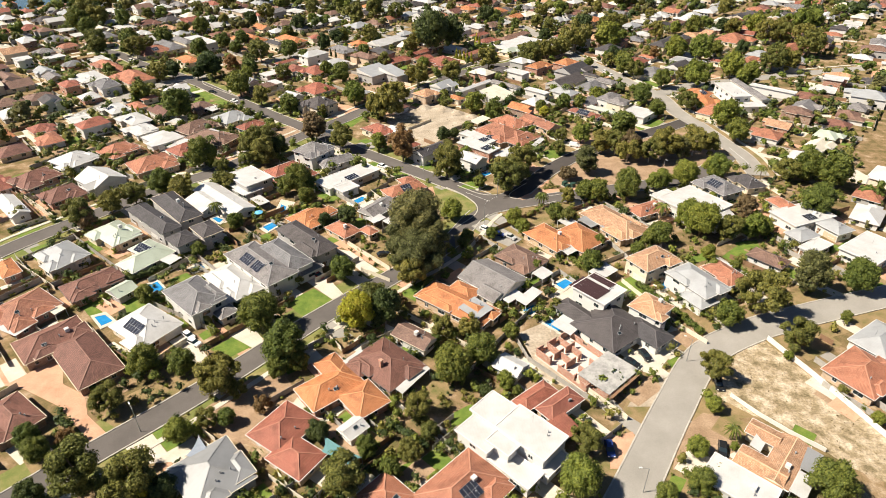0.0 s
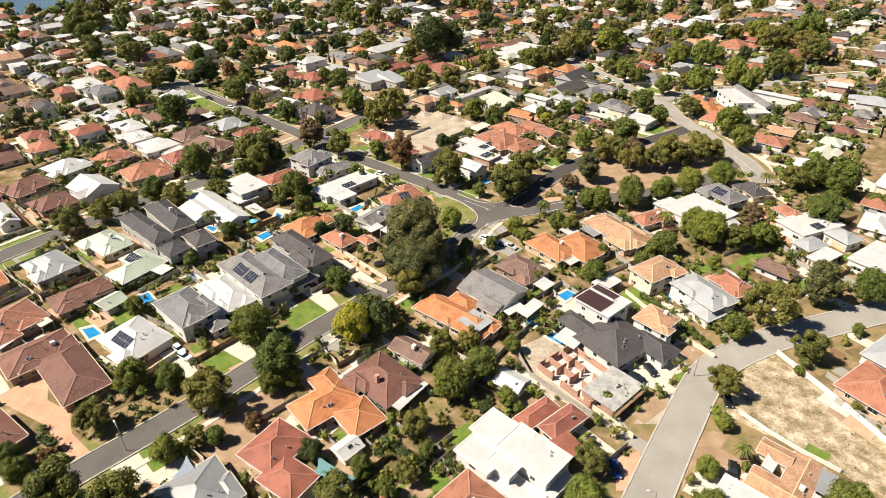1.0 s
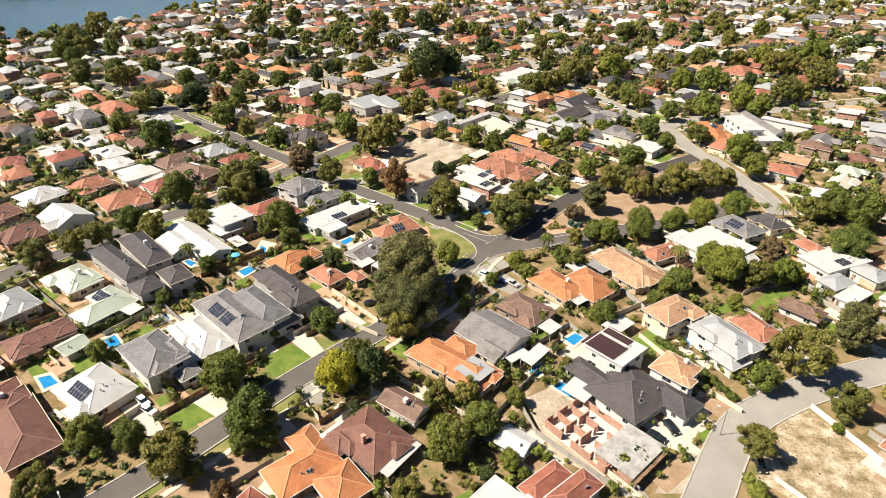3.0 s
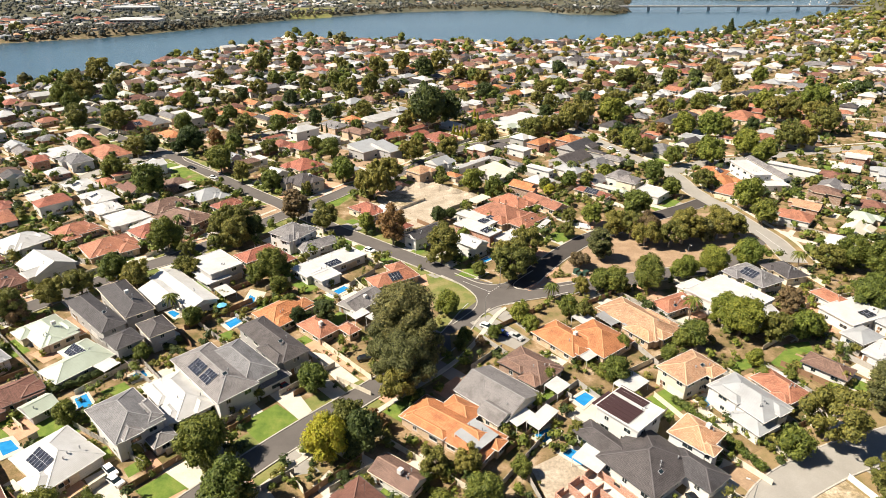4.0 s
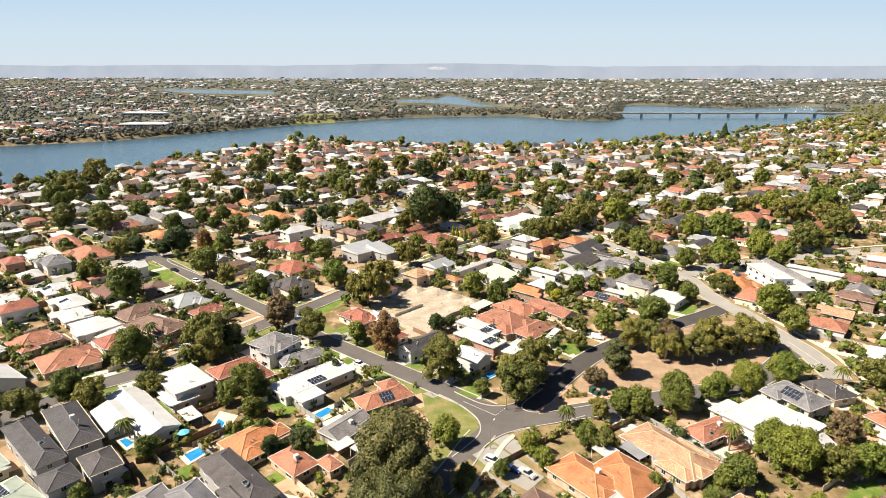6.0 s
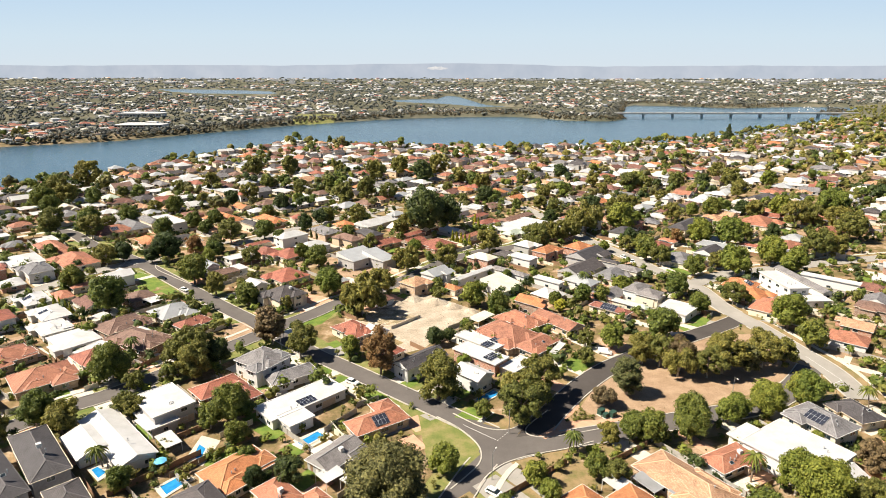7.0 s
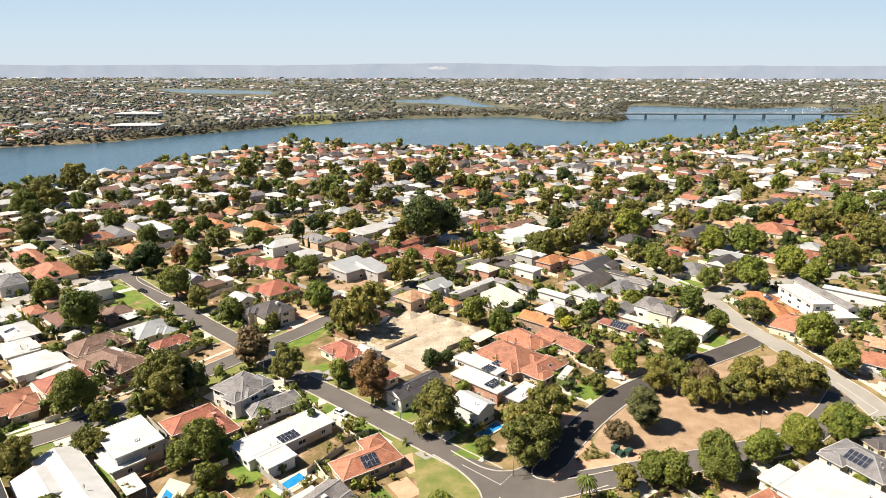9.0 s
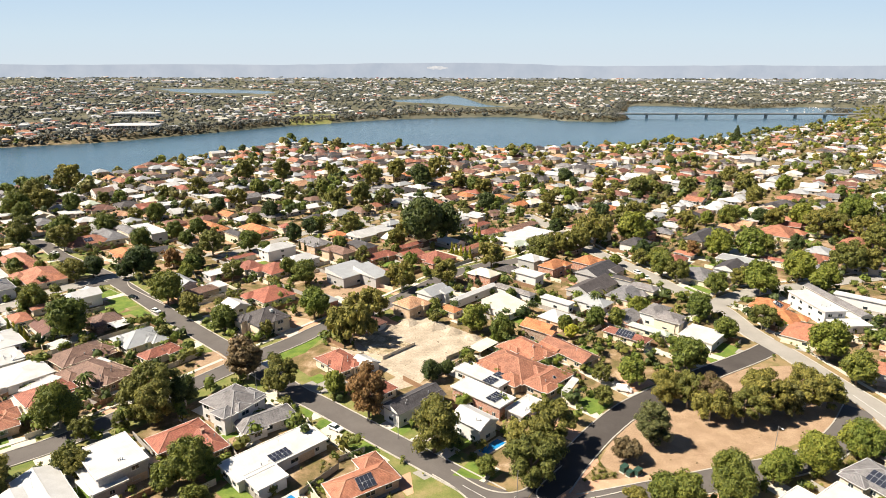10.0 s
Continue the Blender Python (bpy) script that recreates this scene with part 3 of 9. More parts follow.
    # garage and front door
    if not far and garage:
        dx, dy, w, d, e, kind = area[0]
        side = rng.choice((0, 1, 3))
        g = Geo()
        px, py, a = ((w * 0.25, -d / 2, 0), (w / 2, d * 0.2, 90), None, (-w / 2, -d * 0.2, 270))[side]
        g.box(-2.4, -0.05, 0, 2.4, 0.04, 2.15)
        for k in range(1, 4):
            g.box(-2.4, -0.062, k * 0.54 - 0.012, 2.4, -0.05, k * 0.54 + 0.012, 1)
        o = part("garage_door", g, ["trim_white" if rng.random() < 0.6 else "wall_sand", "fence_grey"], root)
        o.matrix_local = pose(dx + px, dy + py, 0, 0, 0, a)
        g = Geo()
        g.box(-0.45, -0.05, 0, 0.45, 0.04, 2.05)
        g.box(0.30, -0.11, 0.98, 0.36, -0.05, 1.06, 1)
        o = part("front_door", g, ["timber_brown", "chrome"], root)
        px, py, a = ((-w * 0.2, -d / 2, 0), (w / 2, -d * 0.3, 90), None, (-w / 2, d * 0.3, 270))[side]
        o.matrix_local = pose(dx + px, dy + py, 0, 0, 0, a)
    if chimney:
        dx, dy, w, d, e, kind = area[0]
        g = Geo()
        cx, cy = dx + w * rng.uniform(-0.3, 0.3), dy + d * rng.uniform(-0.15, 0.15)
        g.box(cx - 0.4, cy - 0.4, e - 0.2, cx + 0.4, cy + 0.4, e + min(w, d) / 2 * math.tan(pt) + 1.0)
        g.box(cx - 0.48, cy - 0.48, e + min(w, d) / 2 * math.tan(pt) + 1.0, cx + 0.48, cy + 0.48, e + min(w, d) / 2 * math.tan(pt) + 1.16)
        part("chimney", g, "wall_red_brick", root, "brick chimney")
    # roof fittings: vents, skylight, solar array
    dx, dy, w, d, e, kind = area[0]
    sl = 0.0 if kind == "flat" else pt
    if not far:
        for k in range(rng.choice((1, 2, 3))):
            g = Geo()
            u, v = rng.uniform(-0.3, 0.3) * w, -d * rng.uniform(0.2, 0.36)
            zz = e + (d / 2 + v + overhang) * math.tan(sl) if kind != "flat" else e + 0.05
            g.tube((dx + u, dy + v, zz - 0.2), (dx + u, dy + v, zz + 0.55), 0.11, 0.11, 8)
            g.tube((dx + u, dy + v, zz + 0.55), (dx + u, dy + v, zz + 0.7), 0.2, 0.12, 8)
            part("vent_pipe", g, "pale_grey_metal", root)
        if rng.random() < 0.25 and kind in ("hip", "gable"):
            g = Geo()
            g.box(-0.6, -0.45, 0.0, 0.6, 0.45, 0.12, 1)
            g.box(-0.52, -0.37, 0.12, 0.52, 0.37, 0.135, 0)
            u, v = rng.uniform(-0.2, 0.2) * w, -d * rng.uniform(0.22, 0.34)
            o = part("skylight", g, ["glass", "pale_grey_metal"], root)
            o.matrix_local = pose(dx + u, dy + v, e + (d / 2 + v + overhang) * math.tan(sl), math.degrees(sl), 0, 0)
        if rng.random() < 0.16:
            g = Geo()
            u, v = rng.uniform(-0.25, 0.25) * w, -d * rng.uniform(0.1, 0.2)
            zz = e + ((d / 2 + v + overhang) * math.tan(sl) if kind != "flat" else 0.05)
            g.box(dx + u - 0.55, dy + v - 0.5, zz - 0.3, dx + u + 0.55, dy + v + 0.5, zz + 0.75)
            part("air_conditioner", g, "trim_white", root)
        if rng.random() < 0.5:
            g = Geo()
            u, v = rng.uniform(-0.3, 0.3) * w, d * 0.1
            zz = e + ((d / 2 - v) * math.tan(sl) if kind != "flat" else 0.05)
            g.tube((dx + u, dy + v, zz - 0.3), (dx + u, dy + v, zz + 2.4), 0.03, 0.025, 5)
            g.bar((dx + u - 0.7, dy + v, zz + 2.3), (dx + u + 0.7, dy + v, zz + 2.3), 0.03, 0.03)
            part("antenna", g, "metal_post", root)
    if solar:
        cols = (solar + 1) // 2
        side = solar_side
        if kind == "hip" and (d > w) == (side % 2 == 0):
            side = 3 if side % 2 == 0 else 0
        run = d if side % 2 == 0 else w
        for k in range(solar):
            c, r = k % cols, k // cols
            u, v = (c - (cols - 1) / 2) * 1.06 + (0.45 if c >= cols / 2 else -0.45) * (solar >= 14), -run * 0.27 + (r - 0.5) * 1.72 * math.cos(sl)
            zz = e + ((run / 2 + v + overhang) * math.tan(sl) + 0.1 if kind != "flat" else 0.25)
            o = part("solar_panel", PANEL, "", root)
            o.matrix_local = pose(dx, dy, 0, 0, 0, (0, 90, 180, 270)[side]) @ pose(u, v, zz, math.degrees(sl) if kind != "flat" else 8, 0, 0)
    HOUSES.append((x, y, rot, max(abs(b[0]) + b[2] / 2 for b in blocks), max(abs(b[1]) + b[3] / 2 for b in blocks)))
    return root


def far_window(w):
    key = ("far", w)
    if key not in WINDOW_MESHES:
        g = Geo()
        g.box(-w / 2, -0.05, 0, w / 2, 0.04, 1.2, 1)
        g.box(-w / 2 + 0.08, -0.07, 0.08, w / 2 - 0.08, -0.05, 1.12, 0, "")
        WINDOW_MESHES[key] = g.mesh("window", ["glass", "trim_white"])
    return WINDOW_MESHES[key]


# ---------------- trees ----------------
def leaf_cloud(rng, lumps, count, size, core=True):
    """A crown of leaf sprays over lumps (x, y, z, r): arrays of corners and faces."""
    v, f = [], []
    w = np.array([l[3] ** 2 for l in lumps])
    pick = rng.choice(len(lumps), count, p=w / w.sum())
    d = rng.normal(size=(count, 3))
    d /= np.linalg.norm(d, axis=1)[:, None]
    d[:, 2] = np.where(d[:, 2] < -0.35, -d[:, 2], d[:, 2])
    L = np.array(lumps)[pick]
    c = L[:, :3] + d * (L[:, 3] * (0.66 + 0.46 * rng.random(count) ** 0.9))[:, None] * np.array([1, 1, 0.85])
    nrm = d + rng.normal(size=(count, 3)) * 0.42 + np.array([0, 0, 0.2])
    nrm /= np.linalg.norm(nrm, axis=1)[:, None]
    a = np.cross(nrm, rng.normal(size=(count, 3)))
    a /= np.linalg.norm(a, axis=1)[:, None]
    b = np.cross(nrm, a)
    s = (size * (0.6 + 0.8 * rng.random(count)))[:, None]
    k = (0.7 + 0.5 * rng.random(count))[:, None]
    tri = np.stack([c - a * s - b * s * k * 0.7, c + a * s * 0.9 - b * s * k * 0.6, c + a * s * 0.15 + b * s * k * 1.2], 1)
    v = tri.reshape(-1, 3)
    f = np.arange(count * 3).reshape(-1, 3)
    faces, verts = f.tolist(), v.tolist()
    if core:
        bm = bmesh.new()
        bmesh.ops.create_icosphere(bm, subdivisions=1, radius=1.0)
        bv = np.array([p.co[:] for p in bm.verts])
        bf = [[q.index for q in p.verts] for p in bm.faces]
        bm.free()
        for x, y, z, r in lumps:
            n0 = len(verts)
            q = bv * (r * 0.74) * (1 + 0.3 * (rng.random((len(bv), 1)) - 0.5)) * np.array([1, 1, 0.85]) + np.array([x, y, z])
            verts += q.tolist()
            faces += [[i + n0 for i in p] for p in bf]
    return verts, faces


def crown_mesh(seed, count, size, style, mat):
    """A crown about the origin: radius about 1, base at z 0; many small lumps, uneven, with gaps."""
    rng = np.random.default_rng(seed)
    lumps = []
    n = {"round": 34, "spread": 30, "tall": 84, "cone": 22, "shrub": 10}[style]
    lean = rng.uniform(-0.10, 0.10, 2)
    for k in range(n):
        a, h = k * 2.39996 + rng.uniform(-0.5, 0.5), (k + 0.5) / n
        if style == "round" and mat in ("leaf_olive", "leaf_gum", "leaf_brown", "leaf_rust"):
            w = math.sqrt(max(0.04, 1 - (1.75 * h - 0.80) ** 2))
            r, z, s = 0.84 * w * rng.uniform(0.45, 1.08), 0.24 + h * 1.10 + rng.uniform(-0.14, 0.14), rng.uniform(0.14, 0.36)
        elif style == "round":
            w = math.sqrt(max(0.04, 1 - (1.75 * h - 0.78) ** 2))
            r, z, s = 0.72 * w * rng.uniform(0.72, 1.0) * (0.55 if k % 5 == 0 else 1), 0.22 + h * 1.06 + rng.uniform(-0.06, 0.06), rng.uniform(0.22, 0.40)
        elif style == "spread":
            r, z, s = 0.80 * math.sqrt(rng.random()), 0.2 + 0.7 * h * rng.uniform(0.6, 1.1), rng.uniform(0.18, 0.32)
        elif style == "tall":
            w = math.sqrt(max(0.05, 1 - (1.7 * h - 0.78) ** 2))
            r, z, s = 0.74 * w * rng.uniform(0.66, 1.05) * (0.5 if k % 6 == 0 else 1), 0.22 + h * 1.66 + rng.uniform(-0.12, 0.12), rng.uniform(0.15, 0.32)
        elif style == "cone":
            r, z, s = 0.5 * (1 - h) * rng.uniform(0.4, 1.0), 0.12 + h * 1.7, 0.48 * (1 - 0.75 * h)
        else:
            r, z, s = 0.6 * math.sqrt(rng.random()), 0.25 + 0.4 * h, rng.uniform(0.25, 0.42)
        lumps.append((r * math.cos(a) + lean[0] * z, r * math.sin(a) + lean[1] * z, z, s))
    v, f = leaf_cloud(rng, lumps, count, size)
    me = bpy.data.meshes.new("crown")
    me.from_pydata(v, [], f)
    me.materials.append(MATS[mat])
    return me


def trunk_mesh(seed, tall, mat):
    rng = random.Random(seed)
    g = Geo()
    h = 0.9 if not tall else 1.4
    p = Vector((0, 0, -0.05))
    for k in range(4):
        q = Vector((rng.uniform(-0.04, 0.04) * k, rng.uniform(-0.04, 0.04) * k, h * (k + 1) / 4))
        g.tube(p, q, 0.075 - 0.012 * k, 0.063 - 0.012 * k, 7, 0, k == 3)
        p = q
    for k in range(6):
        a = k * math.tau / 6 + rng.uniform(-0.4, 0.4)
        z = h * rng.uniform(0.45, 0.9)
        q = Vector((math.cos(a) * 0.55, math.sin(a) * 0.55, z + rng.uniform(0.25, 0.5)))
        g.tube((0, 0, z), q, 0.03, 0.010, 5)
    return g.mesh("trunk", [mat])


CROWNS, TRUNKS = {}, {}
TREE_WORDS = {"olive": "olive-green gum tree with a broken crown", "green": "leafy green garden tree", "bright": "bright green leafy street tree", "dark": "dark green dense tree",
              "yellow": "golden yellow-green bushy tree", "rust": "tree with rust-brown autumn leaves", "gum": "tall dark olive gum tree with a dense crown", "brown": "dry brownish gum tree with thin crown"}


def tree(x, y, r, h, kind="green", style="round", detail=2, seed=0):
    """A tree: crown radius r, total height h."""
    k = (int(abs(x * 7 + y * 13)) + seed) % 3
    detail = 1 if y > 270 and detail == 2 and (r < 4.5 or y > 560) else 4 if r > 8 and y < 260 else 3 if (r > 5.2 and y < 260) or (r > 2.8 and y < 125) else detail
    r *= 0.97
    key = (kind, style, detail, k)
    if key not in CROWNS:
        count, size = {4: (22000, 0.024), 3: (8200, 0.037), 2: (3400, 0.056), 1: (1200, 0.094), 0: (500, 0.15)}[detail]
        CROWNS[key] = crown_mesh(abs(hash_of(key)) % 9999, count, size, style, "leaf_" + kind)
        tk = (k, style == "tall")
        if tk not in TRUNKS:
            TRUNKS[tk] = trunk_mesh(k, style == "tall", "bark_pale" if k == 1 else "bark")
    root = new("tree")
    z = float(ground_z(x, y)) if y > 500 else 0.0
    root.matrix_world = pose(x, y, z, 0, 0, (x * 37 + y * 53) % 360)
    tagged(root, TREE_WORDS[kind], "tree", "suburb trees")
    top = {"round": 1.55, "spread": 1.2, "tall": 2.2, "cone": 2.0, "shrub": 1.0}[style]
    low = 0.12 * h if style != "cone" else 0.05 * h
    c = part("crown", CROWNS[key], "", root)
    c.matrix_local = Matrix.Translation((0, 0, low)) @ Matrix.Diagonal((r, r, (h - low) / top, 1))
    t2 = part("trunk", TRUNKS[(k, style == "tall")], "", root)
    s = h * 0.62 / (0.9 if style != "tall" else 1.4)
    t2.matrix_local = Matrix.Diagonal((max(r * 0.9, 2.0), max(r * 0.9, 2.0), s, 1))
    return root


def hash_of(key):
    return sum((i + 1) * ord(c) for i, c in enumerate(repr(key)))


# ---------------- pools, fences, hedges, cars ----------------
def pool(*pts):
    root = new("swimming_pool")
    cx, cy = sum(p[0] for p in pts) / len(pts), sum(p[1] for p in pts) / len(pts)
    root.location = (cx, cy, 0)
    tagged(root, "blue backyard swimming pool with pale paved coping", "swimming pool", "backyard pools")
    a = sum(p[0] * q[1] - q[0] * p[1] for p, q in zip(pts, pts[1:] + pts[:1]))
    loc = [(x - cx, y - cy) for x, y in (pts if a > 0 else reversed(pts))]
    out = [(x * (1 + 1.5 / math.hypot(x, y)), y * (1 + 1.5 / math.hypot(x, y))) for x, y in loc]
    z = next_level() + 0.12
    w, c = Geo(), Geo()
    w.face([(x, y, z - 0.04) for x, y in loc])
    n = len(loc)
    for i in range(n):
        j = (i + 1) % n
        c.face([(*out[i], z), (*out[j], z), (*loc[j], z), (*loc[i], z)])
        c.face([(*out[i], 0), (*out[j], 0), (*out[j], z), (*out[i], z)])
        c.face([(*loc[j], z - 0.1), (*loc[i], z - 0.1), (*loc[i], z), (*loc[j], z)])
    part("water", w, "pool_water", root, "clear blue water")
    part("coping", c, "paving_pale", root)
    return root


FENCE_PARTS = {}


def fence(kind, h, *pts):
    """A boundary of panels between posts, or a masonry wall."""
    solid = kind.startswith("wall")
    root = new("garden_wall" if solid else "fence")
    root.location = (*pts[0], 0)
    colour = {"fence_grey": "weathered grey panel", "fence_cream": "cream panel", "wall_white": "long white limestone", "wall_cream": "low cream block"}[kind]
    tagged(root, f"{colour} boundary {'wall' if solid else 'fence'} along a garden", "wall" if solid else "fence", "garden boundaries")
    for (ax, ay), (bx, by) in zip(pts, pts[1:]):
        d = math.hypot(bx - ax, by - ay)
        n = max(1, round(d / 2.4))
        s, ang = d / n, math.degrees(math.atan2(by - ay, bx - ax))
        key = (kind, h, round(s, 1))
        if key not in FENCE_PARTS:
            g, q = Geo(), Geo()
            t2 = 0.14 if solid else 0.03
            g.box(0.06, -t2 / 2, 0.0, s + (0.0 if solid else -0.02), t2 / 2, h)
            q.box(-0.07, -0.09, 0, 0.07, 0.09, h + 0.07)
            m = kind if not solid else kind
            FENCE_PARTS[key] = g.mesh("panel", [m]), q.mesh("post", [m])
        for k in range(n):
            m = pose(ax - pts[0][0] + (bx - ax) * k / n, ay - pts[0][1] + (by - ay) * k / n, 0, 0, 0, ang)
            part("panel", FENCE_PARTS[key][0], "", root).matrix_local = m
            part("post", FENCE_PARTS[key][1], "", root).matrix_local = m
    return root


def hedge(*pts, h=2.0):
    rng = np.random.default_rng(int(abs(pts[0][0] * 10)))
    lumps = []
    for (ax, ay), (bx, by) in zip(pts, pts[1:]):
        n = max(2, int(math.hypot(bx - ax, by - ay) / 1.1))
        for k in range(n):
            lumps.append((ax + (bx - ax) * k / n + rng.uniform(-0.3, 0.3), ay + (by - ay) * k / n + rng.uniform(-0.3, 0.3), h * rng.uniform(0.45, 0.6), h * rng.uniform(0.45, 0.62)))
    v, f = leaf_cloud(rng, lumps, len(lumps) * 90, 0.22)
    me = bpy.data.meshes.new("hedge")
    me.from_pydata(v, [], f)
    me.materials.append(MATS[("leaf_dark", "leaf_green")[int(abs(pts[0][1])) % 2]])
    return tagged(new("hedge", me), "dense dark green hedge along a boundary", "hedge")


for _n, _c in (("white", (0.78, 0.78, 0.77)), ("black", (0.015, 0.016, 0.018)), ("blue", (0.02, 0.04, 0.16)), ("silver", (0.42, 0.43, 0.44)), ("red", (0.20, 0.02, 0.02))):
    plain("paint_" + _n, _c, 0.25, 0.0, 0.6, 0.04)
plain("lamp_lens", (0.75, 0.74, 0.70), 0.2)
plain("lamp_red", (0.35, 0.02, 0.02), 0.3)
CARS = {}


def car_shape(colour, kind):
    """A car about its base, nose towards +x."""
    root = new("car" if kind != "van" else "van")
    words = {"sedan": "hatchback car", "ute": "utility pickup", "van": "delivery van"}[kind]
    tagged(root, f"parked {colour} {words} with dark windows", "car", "cars")
    L, Wd = (4.5, 1.8) if kind != "van" else (4.9, 1.9)
    prof = {"sedan": [(-2.2, 0.45), (-2.25, 0.95), (-1.7, 1.0), (1.0, 0.98), (2.05, 0.85), (2.25, 0.6), (2.2, 0.35)],
            "ute": [(-2.4, 0.5), (-2.4, 1.05), (-1.0, 1.05), (1.0, 1.05), (2.1, 0.95), (2.35, 0.65), (2.3, 0.4)],
            "van": [(-2.4, 0.45), (-2.4, 1.1), (-1.7, 1.1), (1.5, 1.1), (2.2, 0.95), (2.45, 0.65), (2.4, 0.4)]}[kind]
    cab = {"sedan": [(-2.0, 0.97), (-1.45, 1.45), (0.25, 1.47), (1.1, 0.97)], "ute": [(-0.75, 1.04), (-0.6, 1.62), (0.45, 1.62), (1.15, 1.04)],
           "van": [(-2.38, 1.09), (-2.3, 1.95), (0.9, 1.95), (1.75, 1.09)]}[kind]

    def slab(poly, w0, w1, name, mat, label="", roof=None):
        g = Geo()
        top = max(p[1] for p in poly)
        low = min(p[1] for p in poly)
        side = lambda s: [(x, s * (w0 + (w1 - w0) * (z - low) / (top - low)), z) for x, z in poly]
        a, b = side(-0.5), side(0.5)
        n = len(poly)
        g.face(list(reversed(a)) if poly is not cab else a[::-1])
        g.face(b)
        for i in range(n):
            j = (i + 1) % n
            g.face([a[i], b[i], b[j], a[j]], 0)
        return part(name, g, mat, root, label)

    slab(prof, Wd * 0.96, Wd, "body", "paint_" + colour)
    slab(cab, Wd * 0.94, Wd * 0.78, "cabin", "glass" if kind != "van" else "paint_" + colour, "dark glass cabin sides")
    g = Geo()
    xs, zt = [p[0] for p in cab], max(p[1] for p in cab)
    g.box(cab[1][0] - 0.05, -Wd * 0.385, zt - 0.02, cab[2][0] + 0.05, Wd * 0.385, zt + 0.05)
    part("roof_panel", g, "paint_" + colour, root)
    for sx in (-1.4, 1.4):
        for sy in (-1, 1):
            g = Geo()
            g.tube((sx, sy * (Wd / 2 - 0.18), 0.33), (sx, sy * (Wd / 2 + 0.01), 0.33), 0.33, 0.33, 12)
            w = part("wheel", g, "tyre", root)
            g = Geo()
            g.tube((sx, sy * (Wd / 2), 0.33), (sx, sy * (Wd / 2 + 0.025), 0.33), 0.2, 0.17, 10)
            part("rim", g, "chrome", w)
    for sy in (-1, 1):
        g = Geo()
        g.box(prof[-2][0] - 0.12, sy * 0.65 - 0.18, 0.62, prof[-2][0] + 0.01, sy * 0.65 + 0.18, 0.78)
        part("headlight", g, "lamp_lens", root)
        g = Geo()
        g.box(prof[1][0] - 0.02, sy * 0.7 - 0.12, 0.7, prof[1][0] + 0.08, sy * 0.7 + 0.12, 0.9)
        part("tail_light", g, "lamp_red", root)
    return root


CAR_SPOTS = []


def car(x, y, rot, colour, kind="sedan"):
    CAR_SPOTS.append((x, y))
    m = pose(x, y, 0.07, 0, 0, rot)
    if (colour, kind) in CARS:
        return copy_thing(CARS[(colour, kind)], m)
    CARS[(colour, kind)] = car_shape(colour, kind)
    CARS[(colour, kind)].matrix_world = m
    return CARS[(colour, kind)]


def patio(x, y, rot, w, d, h, cover):
    """A sheet-metal patio roof on posts."""
    root = new("patio_roof")
    root.matrix_world = pose(x, y, 0, 0, 0, rot)
    tagged(root, f"{ROOF_WORDS[cover]} patio roof on slim posts behind a house", "patio", "patio roofs")
    g = Geo()
    g.face([(-w / 2, -d / 2, h), (w / 2, -d / 2, h), (w / 2, d / 2, h + 0.35), (-w / 2, d / 2, h + 0.35)])
    g.face([(-w / 2, d / 2, h + 0.29), (w / 2, d / 2, h + 0.29), (w / 2, -d / 2, h - 0.06), (-w / 2, -d / 2, h - 0.06)])
    for a, b, z in (((-w / 2, -d / 2), (w / 2, -d / 2), h), ((w / 2, d / 2), (-w / 2, d / 2), h + 0.35)):
        g.face([(*a, z - 0.06), (*b, z - 0.06), (*b, z), (*a, z)], 1)
    for s in (-1, 1):
        q = [(s * w / 2, -d / 2, h - 0.06), (s * w / 2, d / 2, h + 0.29), (s * w / 2, d / 2, h + 0.35), (s * w / 2, -d / 2, h)]
        g.face(q if s > 0 else q[::-1], 1)
    part("sheet", g, [cover, "trim_white"], root)
    for sx in (-1, 1):
        for sy in (-1, 1):
            g = Geo()
            px, py = sx * (w / 2 - 0.15), sy * (d / 2 - 0.15)
            g.box(px - 0.05, py - 0.05, 0, px + 0.05, py + 0.05, h - 0.07 + (0.33 if sy > 0 else 0))
            part("post", g, "trim_white", root)
    return root


def sail(mat, h, *pts):
    """A shade sail stretched between four posts."""
    root = new("shade_sail")
    cx, cy = sum(p[0] for p in pts) / 4, sum(p[1] for p in pts) / 4
    root.location = (cx, cy, 0)
    tagged(root, ("blue-grey" if mat == "sail_grey" else "teal") + " fabric shade sail stretched between steel posts", "shade sail")
    q = [Vector((x - cx, y - cy, h + (0.35 if k % 2 == 0 else -0.25))) for k, (x, y) in enumerate(pts)]
    g, n = Geo(), 8

    def at(i, j):
        u, v = i / n, j / n
        k = 0.16 * (4 * u * (1 - u))
        m = 0.16 * (4 * v * (1 - v))
        u2, v2 = u + (0.5 - u) * m, v + (0.5 - v) * k
        return (q[0] * (1 - u2) + q[1] * u2) * (1 - v2) + (q[3] * (1 - u2) + q[2] * u2) * v2 - Vector((0, 0, 0.5 * u * (1 - u) * v * (1 - v) * 4))
    for i in range(n):
        for j in range(n):
            g.face([at(i, j), at(i + 1, j), at(i + 1, j + 1), at(i, j + 1)])
    part("fabric", g, mat, root)
    for p in q:
        g = Geo()
        g.tube((p.x, p.y, 0), (p.x, p.y, p.z + 0.2), 0.07, 0.06, 8)
        part("post", g, "metal_post", root)
    return root


